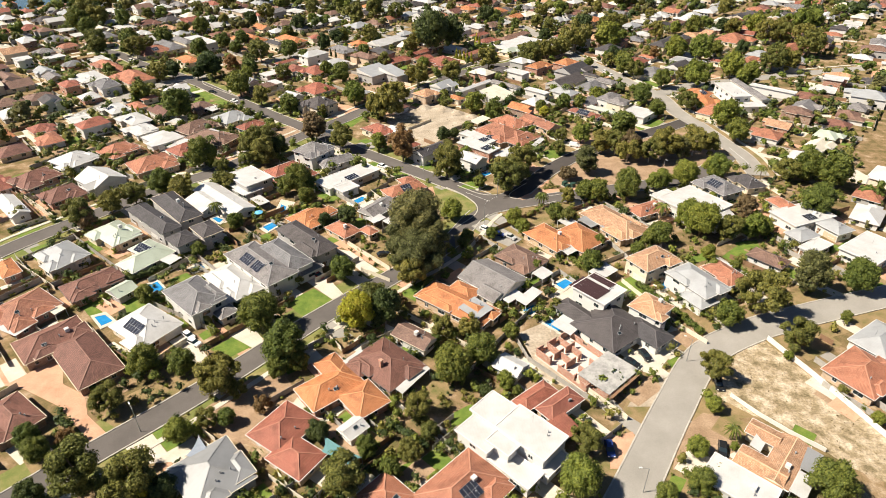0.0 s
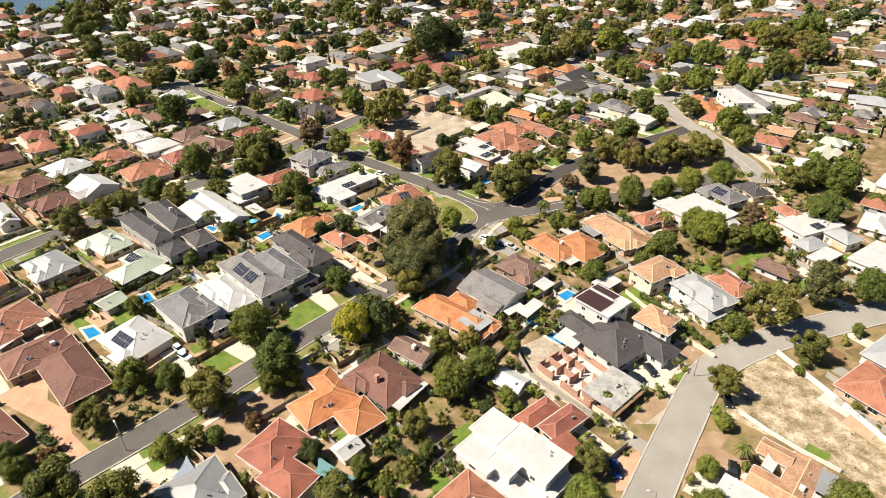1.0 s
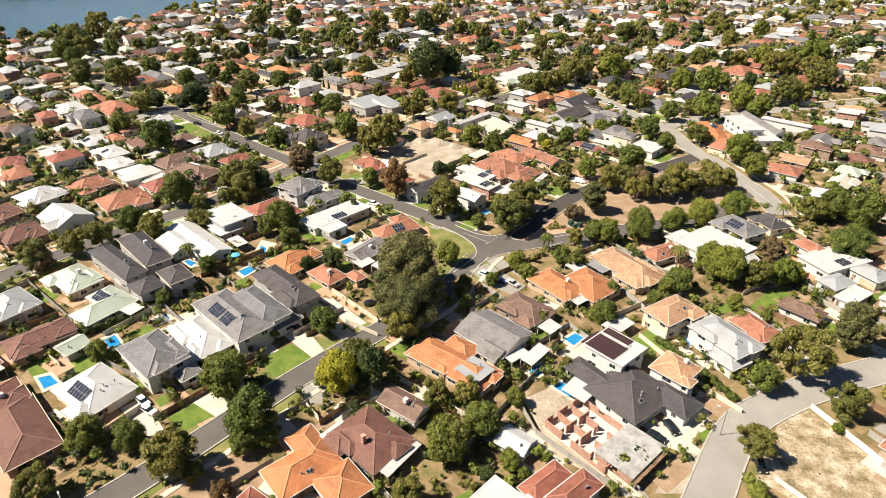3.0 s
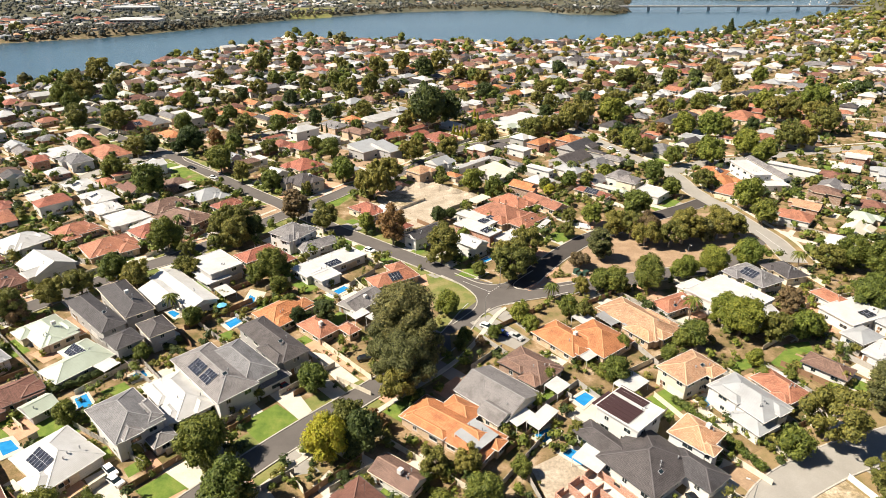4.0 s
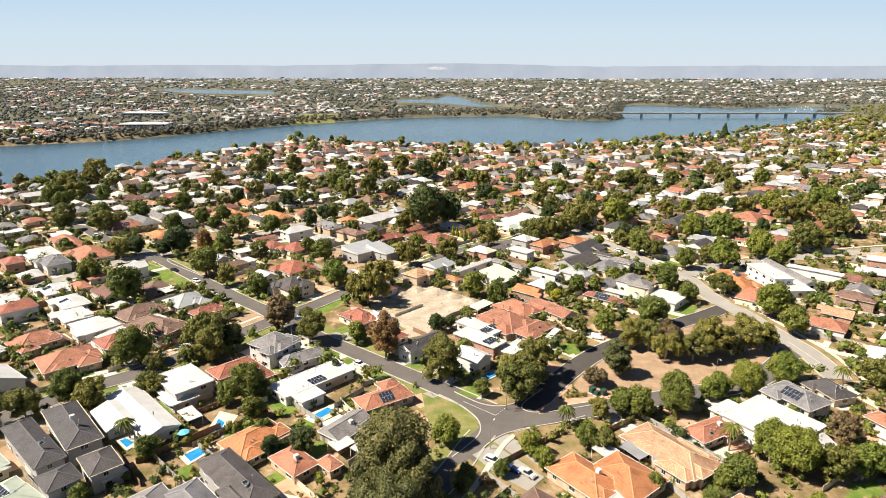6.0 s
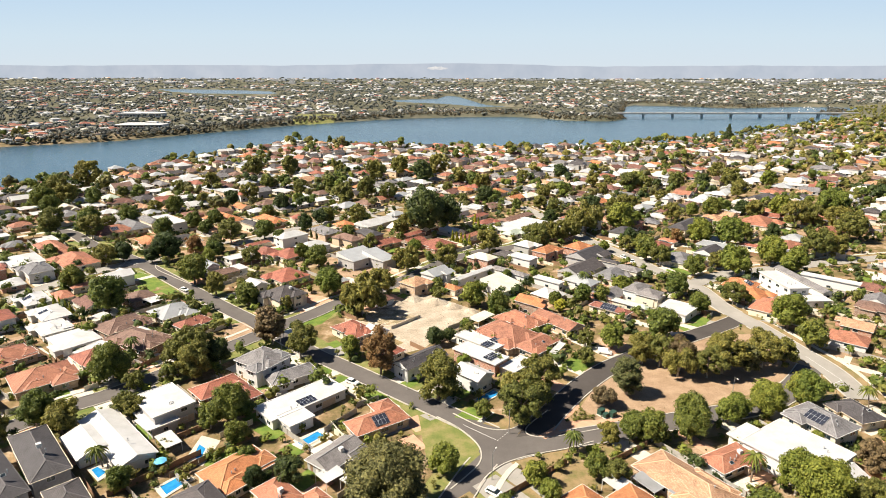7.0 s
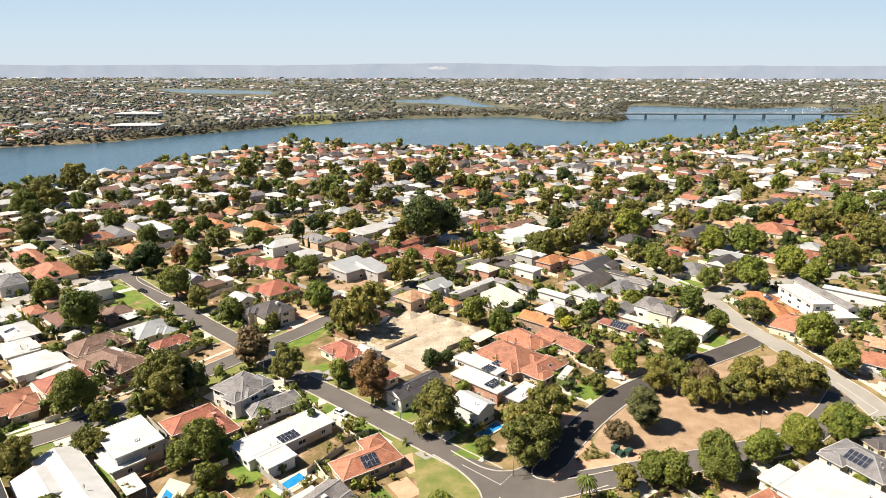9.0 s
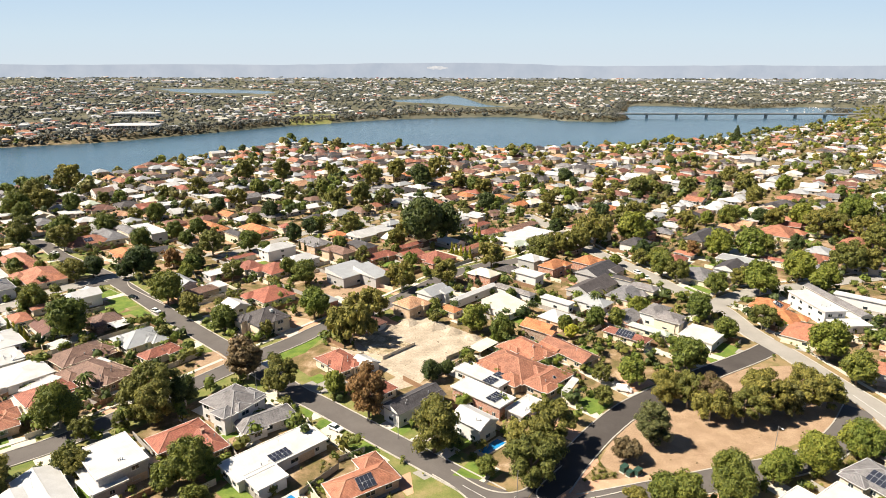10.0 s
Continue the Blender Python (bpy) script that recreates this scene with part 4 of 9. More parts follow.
def brick_run(root, ax, ay, bx, by, h, gaps=()):
    """A raw brick wall from a to b with openings (from, to, sill)."""
    L = math.hypot(bx - ax, by - ay)
    m = pose(ax, ay, 0.15, 0, 0, math.degrees(math.atan2(by - ay, bx - ax)))
    x = 0.0
    for p, q, sill in (*gaps, (L, L, 0)):
        for x0, x1, top in ((x, p, h), (p, q, sill)):
            if x1 > x0 and top:
                g = Geo()
                g.box(x0, -0.12, 0, x1, 0.12, top)
                part("brick_wall", g, "wall_red_brick", root).matrix_local = m
        x = q


def unfinished_house(x, y, rot, w, d):
    root = new("unfinished_house")
    root.matrix_world = pose(x, y, 0, 0, 0, rot)
    tagged(root, "roofless half-built house of raw red brick walls on sand", "building site")
    g = Geo()
    g.box(-w / 2 - 0.3, -d / 2 - 0.3, 0, w / 2 + 0.3, d / 2 + 0.3, 0.15)
    part("slab", g, "concrete", root, "bare concrete floor slab")
    a, b = w / 2, d / 2
    brick_run(root, -a, -b, a, -b, 2.3, ((1.5, 3.2, 0.9), (w * 0.5, w * 0.5 + 2.4, 0.0)))
    brick_run(root, -a, b, a, b, 2.3, ((2.5, 4.0, 0.9), (w * 0.6, w * 0.6 + 1.8, 0.9)))
    brick_run(root, -a, -b, -a, b, 2.3, ((2.0, 3.8, 0.9), (d * 0.55, d * 0.55 + 2.6, 0.0)))
    brick_run(root, a, -b, a, b, 2.0, ((1.0, 3.6, 0.0), (d * 0.6, d * 0.6 + 1.5, 0.9)))
    for k in range(1, 4):
        yy = -b + d * k / 4
        brick_run(root, -a + 0.13, yy, a * (0.2 if k == 2 else 0.62), yy, 2.3, ((1.2, 2.1, 0.0), (w * 0.45, w * 0.45 + 0.9, 0.0)))
    for k in range(1, 3):
        xx = -a + w * k / 3
        brick_run(root, xx, -b + 0.13, xx, b - 0.13, 2.2, ((1.0, 1.9, 0.0), (d * 0.35, d * 0.35 + 2.6, 0.0), (d * 0.7, d * 0.7 + 1.0, 0.0)))
    return root


def concrete_deck(x, y, rot, w, d):
    root = new("unfinished_garage")
    root.matrix_world = pose(x, y, 0, 0, 0, rot)
    tagged(root, "unfinished brick ground storey under a bare concrete deck", "building site")
    for n, (ax, ay, bx, by) in enumerate(((-1, -1, 1, -1), (1, -1, 1, 1), (1, 1, -1, 1), (-1, 1, -1, -1))):
        L = w if n % 2 == 0 else d
        brick_run(root, ax * (w / 2 - 0.4), ay * (d / 2 - 0.4), bx * (w / 2 - 0.4), by * (d / 2 - 0.4), 2.4, ((L * 0.3, L * 0.3 + 2.4, 0.0 if n < 2 else 0.9),))
    g = Geo()
    g.box(-w / 2, -d / 2, 2.55, w / 2, d / 2, 2.8)
    part("deck", g, "raw_concrete", root, "stained bare concrete deck")
    for k in range(6):
        g = Geo()
        px = -w / 2 - 0.5 + (w + 1) * k / 5
        g.tube((px, -d / 2 - 0.6, 0), (px, -d / 2 - 0.6, 3.8), 0.05, 0.05, 6)
        part("scaffold_pole", g, "metal_post", root)
    g = Geo()
    g.bar((-w / 2 - 0.6, -d / 2 - 0.6, 2.2), (w / 2 + 0.6, -d / 2 - 0.6, 2.2), 0.7, 0.06)
    part("plank", g, "timber_brown", root)
    return root


# ---------------- palms, lamps, yards ----------------
PALM = {}


def palm(x, y, h):
    if not PALM:
        rng = random.Random(5)
        g = Geo()
        for k in range(6):
            g.tube((0.03 * k, 0, k / 6), (0.03 * (k + 1), 0, (k + 1) / 6), 0.035 - 0.002 * k, 0.032 - 0.002 * k, 8, 0, k == 5)
        PALM["trunk"] = g.mesh("trunk", ["bark"])
        g = Geo()
        top = Vector((0.18, 0, 1.0))
        for k in range(26):
            a, lift = k * 2.4, rng.uniform(-0.25, 0.9)
            d = Vector((math.cos(a), math.sin(a), 0))
            s = Vector((-d.y, d.x, 0))
            p = [top + d * (0.42 * t) + Vector((0, 0, 0.34 * lift * t - 0.42 * t * t)) for t in (0, 0.35, 0.7, 1.0)]
            for m in range(3):
                w0, w1 = 0.055 * (1 - 0.2 * m), 0.055 * (1 - 0.2 * (m + 1)) * (0.2 if m == 2 else 1)
                for q in (-1, 1):
                    dn = Vector((0, 0, -0.04))
                    g.face([p[m], p[m + 1], p[m + 1] + s * q * w1 + dn, p[m] + s * q * w0 + dn])
        PALM["crown"] = g.mesh("crown", ["leaf_green"])
    root = new("palm_tree")
    root.matrix_world = pose(x, y, 0, 0, 0, (x * 71) % 360)
    tagged(root, "garden palm with a slim trunk and drooping green fronds", "palm tree", "palms")
    for n in ("trunk", "crown"):
        part(n, PALM[n], "", root).matrix_local = Matrix.Diagonal((h, h, h, 1))
    return root


LAMP = {}


def street_lamp(x, y, rot, h=7.5):
    if not LAMP:
        g = Geo()
        g.tube((0, 0, 0), (0, 0, h), 0.10, 0.06, 8)
        LAMP["pole"] = g.mesh("pole", ["metal_post"])
        g = Geo()
        g.tube((0, 0, h - 0.1), (1.6, 0, h + 0.35), 0.045, 0.04, 6)
        LAMP["arm"] = g.mesh("arm", ["metal_post"])
        g = Geo()
        g.box(1.5, -0.14, h + 0.28, 2.2, 0.14, h + 0.42)
        LAMP["lamp_head"] = g.mesh("lamp_head", ["trim_white"])
    root = new("street_lamp")
    root.matrix_world = pose(x, y, 0.1, 0, 0, rot)
    tagged(root, "slim grey steel street lamp with a curved arm", "street lamp", "street lamps")
    for n in LAMP:
        part(n, LAMP[n], "", root)
    return root


SURFACES = {}


def yard_piece(kind, pts):
    """A small paved or planted surface of a garden, joined with the others of its kind."""
    g = SURFACES.setdefault(kind, Geo())
    z = 0.0205 + (sum(len(q.f) for q in SURFACES.values()) % 600) * 0.00012
    a = sum(p[0] * q[1] - q[0] * p[1] for p, q in zip(pts, pts[1:] + pts[:1]))
    g.face([(x, y, z) for x, y in (pts if a > 0 else reversed(pts))])


def street_gap(x, y):
    """Metres from points (arrays) to the nearest kerb."""
    out = np.full(x.shape, 1e9)
    for l, w, *_ in ROADS:
        out = np.minimum(out, off_line(x, y, l[::3] + l[-1:]) - w / 2)
    return out


def in_houses(x, y):
    out = np.zeros(x.shape, bool)
    for hx, hy, rot, hw, hd in HOUSES:
        if hy < 520:
            c, s = math.cos(radians(rot)), math.sin(radians(rot))
            out |= (abs((x - hx) * c + (y - hy) * s) < hw) & (abs((y - hy) * c - (x - hx) * s) < hd)
    return out


FENCE_SPOTS = []


def dress_lots(rng):
    """Driveways to the street, garden surfaces round the houses and fences between the lots."""
    line = np.array([p for l, *_ in ROADS for p in l])
    pieces, runs = [], []
    for x, y, rot, hw, hd in HOUSES:
        if y > 500:
            continue
        c, s = math.cos(radians(rot)), math.sin(radians(rot))
        gap = np.hypot(line[:, 0] - x, line[:, 1] - y)
        n = int(gap.argmin())
        best = float(gap[n])
        if best < 34:
            dx, dy = (line[n, 0] - x) / best, (line[n, 1] - y) / best
            ax = max(((c, s), (-s, c), (-c, -s), (s, -c)), key=lambda q: q[0] * dx + q[1] * dy)
            off = rng.uniform(-0.5, 0.5) * hw
            ox, oy = -ax[1] * off, ax[0] * off
            wd = rng.uniform(1.7, 2.8)
            nx, ny = -ax[1] * wd, ax[0] * wd
            e = best * (ax[0] * dx + ax[1] * dy)
            yard_piece(rng.choice(("paving_pale", "paving_pale", "paving_pale", "paving_brick", "asphalt_pale")),
                       [(x + ox + nx, y + oy + ny), (x + ox - nx, y + oy - ny), (x + ox - nx + ax[0] * e, y + oy - ny + ax[1] * e), (x + ox + nx + ax[0] * e, y + oy + ny + ax[1] * e)])
        for _ in range(4):
            k = rng.randrange(4)
            u = rng.uniform(-0.5, 0.5) * hw
            a, b = rng.uniform(2, 5), rng.uniform(1.8, 4)
            lx, ly = ((hw + b * 0.8, u), (u, hd + b * 0.8), (-hw - b * 0.8, u), (u, -hd - b * 0.8))[k]
            if k % 2 == 0:
                a, b = b, a
            kind = rng.choice(("lawn_green", "lawn_green", "lawn_dry", "paving_pale", "paving_pale", "paving_brick", "dirt"))
            pieces.append((kind, [(x + c * (lx + i * a) - s * (ly + j * b), y + s * (lx + i * a) + c * (ly + j * b)) for i, j in ((-1, -1), (1, -1), (1, 1), (-1, 1))]))
        for k in range(2):
            side = rng.choice((-1, 1))
            q = [(-hw - 3, side * (hd + 4.5)), (hw + 3, side * (hd + 4.5))] if k == 0 else [(side * (hw + 1.8), -hd - 4), (side * (hw + 1.8), hd + 4)]
            (px, py), (qx, qy) = [(x + c * i - s * j, y + s * i + c * j) for i, j in q]
            for t in range(6):
                runs.append((px + (qx - px) * t / 6, py + (qy - py) * t / 6, px + (qx - px) * (t + 0.985) / 6, py + (qy - py) * (t + 0.985) / 6, (int(abs(x)) + k) % 3))
    P = np.array([p for _, p in pieces])
    clear = street_gap(P[:, :, 0], P[:, :, 1]).min(1) > 0.6
    for (kind, pts), ok in zip(pieces, clear):
        if ok:
            yard_piece(kind, pts)
    R = np.array(runs)
    open_lot = np.zeros(len(R), bool)
    for kind, pts in PATCHES:
        if kind in ("sand", "dirt", "sandy_weeds", "paving_brick", "lawn_green", "lawn_verge"):
            open_lot |= inside(R[:, 0], R[:, 1], pts)
    ok = (street_gap(R[:, 0], R[:, 1]) > 3.5) & (street_gap(R[:, 2], R[:, 3]) > 3.5) & ~in_houses(R[:, 0], R[:, 1]) & ~in_houses(R[:, 2], R[:, 3]) & ~open_lot
    rails = Geo()
    for ax, ay, bx, by, m in R[ok].tolist():
        if ay < 330 and rng.random() < 0.55:
            FENCE_SPOTS.append(((ax + bx) / 2, (ay + by) / 2))
        rails.bar((ax, ay, 0), (bx, by, 0), 0.07, 1.75, int(m))
    tagged(part("boundary_fences", rails, ["fence_grey", "fence_cream", "timber_brown"]), "many plain panel fences between the back gardens", "fences", kind="stuff")
    for kind, g in SURFACES.items():
        tagged(part("garden_surfaces", g, kind), "small paved, grassed and bare garden surfaces round the houses", "garden ground", kind="stuff")


def paint_line(ax, ay, bx, by, w=0.14, dash=0.0):
    """A painted white road line."""
    g = Geo()
    L = math.hypot(bx - ax, by - ay)
    nx, ny = -(by - ay) / L * w / 2, (bx - ax) / L * w / 2
    n = max(1, int(L / (2 * dash))) if dash else 1
    for k in range(n):
        t0, t1 = k / n, (k + (0.5 if dash else 1)) / n
        p, q = (ax + (bx - ax) * t0, ay + (by - ay) * t0), (ax + (bx - ax) * t1, ay + (by - ay) * t1)
        g.face([(p[0] + nx, p[1] + ny, 0.19), (p[0] - nx, p[1] - ny, 0.19), (q[0] - nx, q[1] - ny, 0.19), (q[0] + nx, q[1] + ny, 0.19)][::-1])
    return tagged(part("road_marking", g, "trim_white"), "painted white line on the asphalt", "road marking", kind="structure")


def utility_box(x, y, s):
    """A dark green steel power cabinet on a concrete plinth."""
    root = new("power_cabinet")
    root.matrix_world = pose(x, y, 0.2, 0, 0, 40)
    tagged(root, "dark green steel power cabinet on a concrete plinth", "utility box", "power cabinets")
    g = Geo()
    g.box(-1.1 * s, -0.75 * s, -0.2, 1.1 * s, 0.75 * s, 0.12)
    part("plinth", g, "concrete", root)
    g = Geo()
    g.box(-1.0 * s, -0.65 * s, 0.12, 1.0 * s, 0.65 * s, 1.5 * s)
    part("body", g, "cabinet_green", root)
    g = Geo()
    g.box(-1.06 * s, -0.72 * s, 1.5 * s, 1.06 * s, 0.72 * s, 1.58 * s)
    part("lid", g, "cabinet_green", root)
    for k in (-1, 1):
        g = Geo()
        g.box(k * 0.5 * s - 0.46 * s, -0.69 * s, 0.2, k * 0.5 * s + 0.46 * s, -0.65 * s, 1.42 * s)
        part("door", g, "cabinet_green", root)


NATIVE_BEDS = []


def native_bed(*pts):
    NATIVE_BEDS.append(pts)


def sand_heap(x, y, r):
    """A loose heap of builder's sand."""
    rng = random.Random(int(x * 5 + y))
    g, n = Geo(), 14
    ring = [[(math.cos(k * math.tau / n) * r * f * (1 + 0.18 * math.sin(3 * k + x)), math.sin(k * math.tau / n) * r * f * (1 + 0.15 * math.sin(2 * k + y)), z * r * (1 + rng.uniform(-0.12, 0.12)))
             for k in range(n)] for f, z in ((1.0, 0.0), (0.72, 0.14), (0.42, 0.27), (0.16, 0.34))]
    ring[0] = [(a, b, -0.05) for a, b, _ in ring[0]]
    for p, q in zip(ring, ring[1:]):
        for k in range(n):
            j = (k + 1) % n
            g.face([p[k], p[j], q[j], q[k]])
    g.face(ring[-1])
    ob = part("earth_mound", g, "sand")
    ob.location = (x, y, LEVEL[0] + 0.01)
    tagged(ob, "rough mound of pale sandy earth on the cleared lot", "mound", "mounds on the cleared lot")


def moored_boats(x0, y0, x1, y1):
    """White motor and sailing boats at their moorings."""
    rng = random.Random(3)
    hull, cabin = Geo(), Geo()
    s = [(-4.5, 1.3), (-2, 1.6), (1.5, 1.5), (4.8, 0.1)]
    for (a, w), (b, v) in zip(s, s[1:]):
        hull.face([(a, -w, 1.2), (a, -w * 0.6, -0.3), (b, -v * 0.6, -0.3), (b, -v, 1.2)])
        hull.face([(b, v, 1.2), (b, v * 0.6, -0.3), (a, w * 0.6, -0.3), (a, w, 1.2)])
        hull.face([(a, -w, 1.2), (b, -v, 1.2), (b, v, 1.2), (a, w, 1.2)])
    hull.face([(-4.5, -1.3, 1.2), (-4.5, 1.3, 1.2), (-4.5, 0.8, -0.3), (-4.5, -0.8, -0.3)])
    cabin.box(-1.8, -0.95, 1.2, 1.6, 0.95, 2.5)
    mast = Geo()
    mast.tube((0.6, 0, 1.2), (0.6, 0, 12.5), 0.10, 0.05, 6)
    meshes = [hull.mesh("hull", ["trim_white"]), cabin.mesh("cabin", ["wall_white"]), mast.mesh("mast", ["metal_post"])]
    for k in range(26):
        u, v = rng.random(), rng.uniform(-0.5, 0.5)
        x, y = x0 + (x1 - x0) * u, y0 + (y1 - y0) * u + v * 110
        if not inside(np.array([x]), np.array([y]), RIVER)[0]:
            continue
        root = new("boat")
        root.matrix_world = pose(x, y, WATER_Z, 0, 0, 70 + rng.uniform(-15, 15))
        sail_boat = k % 2 == 0
        tagged(root, "white yacht with a bare mast moored on the river" if sail_boat else "white motor boat moored on the river", "boat", "moored boats")
        for nm, me in zip(("hull", "cabin", "mast"), meshes if sail_boat else meshes[:2]):
            part(nm, me, "", root)


CORNERS = []


def corner(outer, *arc):
    """A rounded street corner: asphalt from the street's middle out to the kerb along the arc."""
    line = smooth_line(arc, 0.8)
    CORNERS.append([outer, *line])
    g = Geo()
    for a, b in zip(line, line[1:]):
        tri = [(*outer, 0.128), (*a, 0.128), (*b, 0.128)]
        turn = (a[0] - outer[0]) * (b[1] - outer[1]) - (a[1] - outer[1]) * (b[0] - outer[0])
        g.face(tri if turn > 0 else tri[::-1])
    tagged(part("road", g, "asphalt"), "rounded asphalt corner of the street crossing", "road", kind="structure")
    tagged(part("kerb", strip(line, -0.17, 0.17, 0.26, None, 0.0), "kerb_stone"), "curved concrete kerb round the street corner", "kerb", kind="structure")


def heating_mats(x, y, rot, z, w, d, n):
    """Dark solar pool-heating strips laid side by side on a flat roof."""
    root = new("solar_heater")
    root.matrix_world = pose(x, y, z, 0, 0, rot)
    tagged(root, "dark maroon solar pool-heating strips on a white flat roof", "solar heater", "roof heaters")
    for k in range(n):
        g = Geo()
        u = -w / 2 + (k + 0.5) * w / n
        g.box(u - w / n * 0.47, -d / 2, 0, u + w / n * 0.47, d / 2, 0.05)
        part("strip", g, "maroon_mat", root)
    g = Geo()
    g.tube((-w / 2, -d / 2 - 0.1, 0.06), (w / 2, -d / 2 - 0.1, 0.06), 0.05, 0.05, 6)
    part("header_pipe", g, "trim_dark", root)


def umbrella(x, y, mat):
    """An open garden umbrella."""
    root = new("garden_umbrella")
    root.location = (x, y, 0.1)
    tagged(root, "open sky-blue garden umbrella on a paved terrace", "umbrella")
    g = Geo()
    g.tube((0, 0, -0.1), (0, 0, 2.7), 0.03, 0.025, 6)
    part("pole", g, "metal_post", root)
    g = Geo()
    for k in range(8):
        a, b = k * math.tau / 8, (k + 1) * math.tau / 8
        p, q = (1.6 * math.cos(a), 1.6 * math.sin(a)), (1.6 * math.cos(b), 1.6 * math.sin(b))
        g.face([(0, 0, 2.75), (*p, 2.15), (*q, 2.15)])
        g.face([(*p, 2.0), (*q, 2.0), (*q, 2.15), (*p, 2.15)])
    part("canopy", g, mat, root)


# ---------------- the place ----------------

# streets
road(6.9, (-99.4, 65.0), (-82.9, 83.7), (-59.1, 108.7), (-36.5, 135.6), (-15.4, 157.6), (0.7, 175.0), (13.4, 198.6), (24.7, 207.4))
road(7.2, (18.4, 207.6), (9.2, 215.5), (-11.6, 232.9), (-34.6, 252.2), (-41.6, 257.5), (-57.3, 272.9), (-72.5, 287.3), (-87.8, 301.2), (-111.4, 323.4), (-158.0, 367.6), (-199.1, 399.7), (-225.5, 424.8), (-245.6, 433.1))
road(7.4, (22.6, 201.3), (30.7, 215.1), (38.0, 225.9), (46.4, 236.6), (56.1, 246.9), (65.3, 254.3), (87.1, 268.9), (110.6, 283.2), (124.8, 293.3), mat="asphalt_new", label="fresh dark asphalt side street")
road(7.6, (13.6, 202.5), (35.5, 207.3), (56.1, 212.8), (77.7, 219.0), (97.7, 225.0), (113.4, 236.3), (125.7, 249.1))
road(8.4, (31.9, 69.3), (40.8, 82.0), (54.1, 101.5), (67.9, 119.6), (83.0, 129.1), (98.3, 135.1), (131.6, 145.6), (158.8, 152.6), mat="asphalt_pale", label="faded grey asphalt residential street")
road(7.6, (-158.9, 153.0), (-146.7, 175.3), (-129.5, 197.6), (-110.9, 220.7), (-96.0, 234.9), (-68.4, 272.5), (-60.5, 283.3), (-50.8, 295.4), (-41.4, 308.8), (-25.7, 325.1), (-10.3, 346.6), (4.9, 368.5), (25.2, 386.5), (47.0, 398.3), (76.3, 441.9), (97.8, 477.3))
road(8.4, (129.7, 228.3), (131.1, 247.5), (128.3, 264.2), (124.9, 284.1), (120.3, 303.2), (118.7, 329.0), (109.6, 349.5), (100.4, 377.8), (86.1, 412.2), (75.3, 455.2), (60.3, 501.4), mat="asphalt_pale", label="faded grey asphalt residential street")
road(7.6, (118.1, 332.2), (141.9, 347.5), (163.0, 353.5), (188.6, 361.5), (217.9, 369.8), (262.8, 380.6), mat="asphalt_pale", label="faded grey asphalt residential street")
road(7.6, (-191.4, 296.7), (-180.3, 325.6), (-171.7, 345.7), (-157.2, 365.9), (-145.2, 371.9), mat="asphalt_pale", label="faded grey asphalt residential street")
road(7.0, (-115.2, 400.3), (-95.7, 428.2), (-75.4, 456.8), (-50.4, 480.7), (-29.5, 500.7), mat="asphalt_pale", label="faded grey asphalt residential street")

# ground surfaces
patch("dirt", (44.0, 216.6), (43.4, 224.4), (49.4, 234.4), (60.3, 247.3), (76.0, 258.7), (90.0, 267.0), (106.9, 275.6), (120.7, 276.5), (123.6, 262.4), (126.6, 250.6), (126.6, 244.5), (116.6, 240.1), (103.9, 234.6), (89.8, 228.2), (75.6, 222.9), (61.0, 218.2))
patch("sand", (-29.6, 295.0), (-16.0, 320.9), (-2.1, 317.4), (17.2, 298.6), (20.7, 294.2), (0.7, 273.2), (-4.2, 263.7), (-11.4, 259.4), (-17.4, 271.1), (-24.4, 279.2))
patch("lawn_verge", (-8.6, 223.1), (-2.7, 217.6), (5.5, 211.4), (4.2, 209.4), (-5.0, 209.4), (-8.1, 216.5))
patch("lawn_green", (-22.8, 231.6), (-18.5, 233.4), (-13.0, 228.6), (-16.0, 225.0))
patch("lawn_green", (-31.7, 242.5), (-26.6, 245.4), (-22.5, 239.6), (-25.0, 235.5), (-32.9, 236.8))
patch("lawn_green", (-15.5, 241.1), (-9.3, 243.4), (-5.1, 239.1), (-8.7, 233.7))
patch("lawn_green", (5.6, 220.9), (11.3, 220.9), (14.6, 217.6), (12.3, 214.9))
patch("lawn_green", (-39.6, 245.4), (-37.2, 249.4), (-34.2, 246.9), (-34.4, 243.9))
patch("lawn_green", (-55.6, 287.8), (-44.7, 303.5), (-40.2, 302.4), (-45.1, 285.6), (-51.4, 279.1))
patch("lawn_green", (-152.8, 345.8), (-145.9, 349.5), (-125.5, 330.9), (-130.1, 325.8))
patch("lawn_green", (-139.9, 324.5), (-138.1, 332.2), (-128.4, 325.8), (-129.8, 318.5))
patch("lawn_green", (-128.4, 321.5), (-122.2, 326.5), (-112.7, 318.6), (-117.4, 311.7))
patch("lawn_green", (47.4, 251.9), (52.0, 260.3), (54.1, 251.9), (48.4, 245.7))
patch("lawn_green", (93.3, 284.0), (107.2, 288.5), (108.0, 281.9), (95.5, 275.6))
patch("lawn_green", (108.4, 353.2), (121.3, 359.5), (126.0, 345.9), (113.1, 338.9))
patch("paving_pale", (-17.2, 223.1), (-14.1, 227.9), (-10.1, 224.3), (-13.0, 220.8))
patch("paving_pale", (-113.8, 232.6), (-107.9, 235.2), (-101.5, 227.6), (-107.2, 225.1))
patch("paving_brick", (-58.1, 318.9), (-50.6, 316.0), (-41.4, 308.8), (-49.8, 297.3), (-58.0, 305.0))
patch("paving_pale", (-59.3, 310.3), (-51.5, 305.0), (-51.8, 297.3), (-59.4, 302.3))
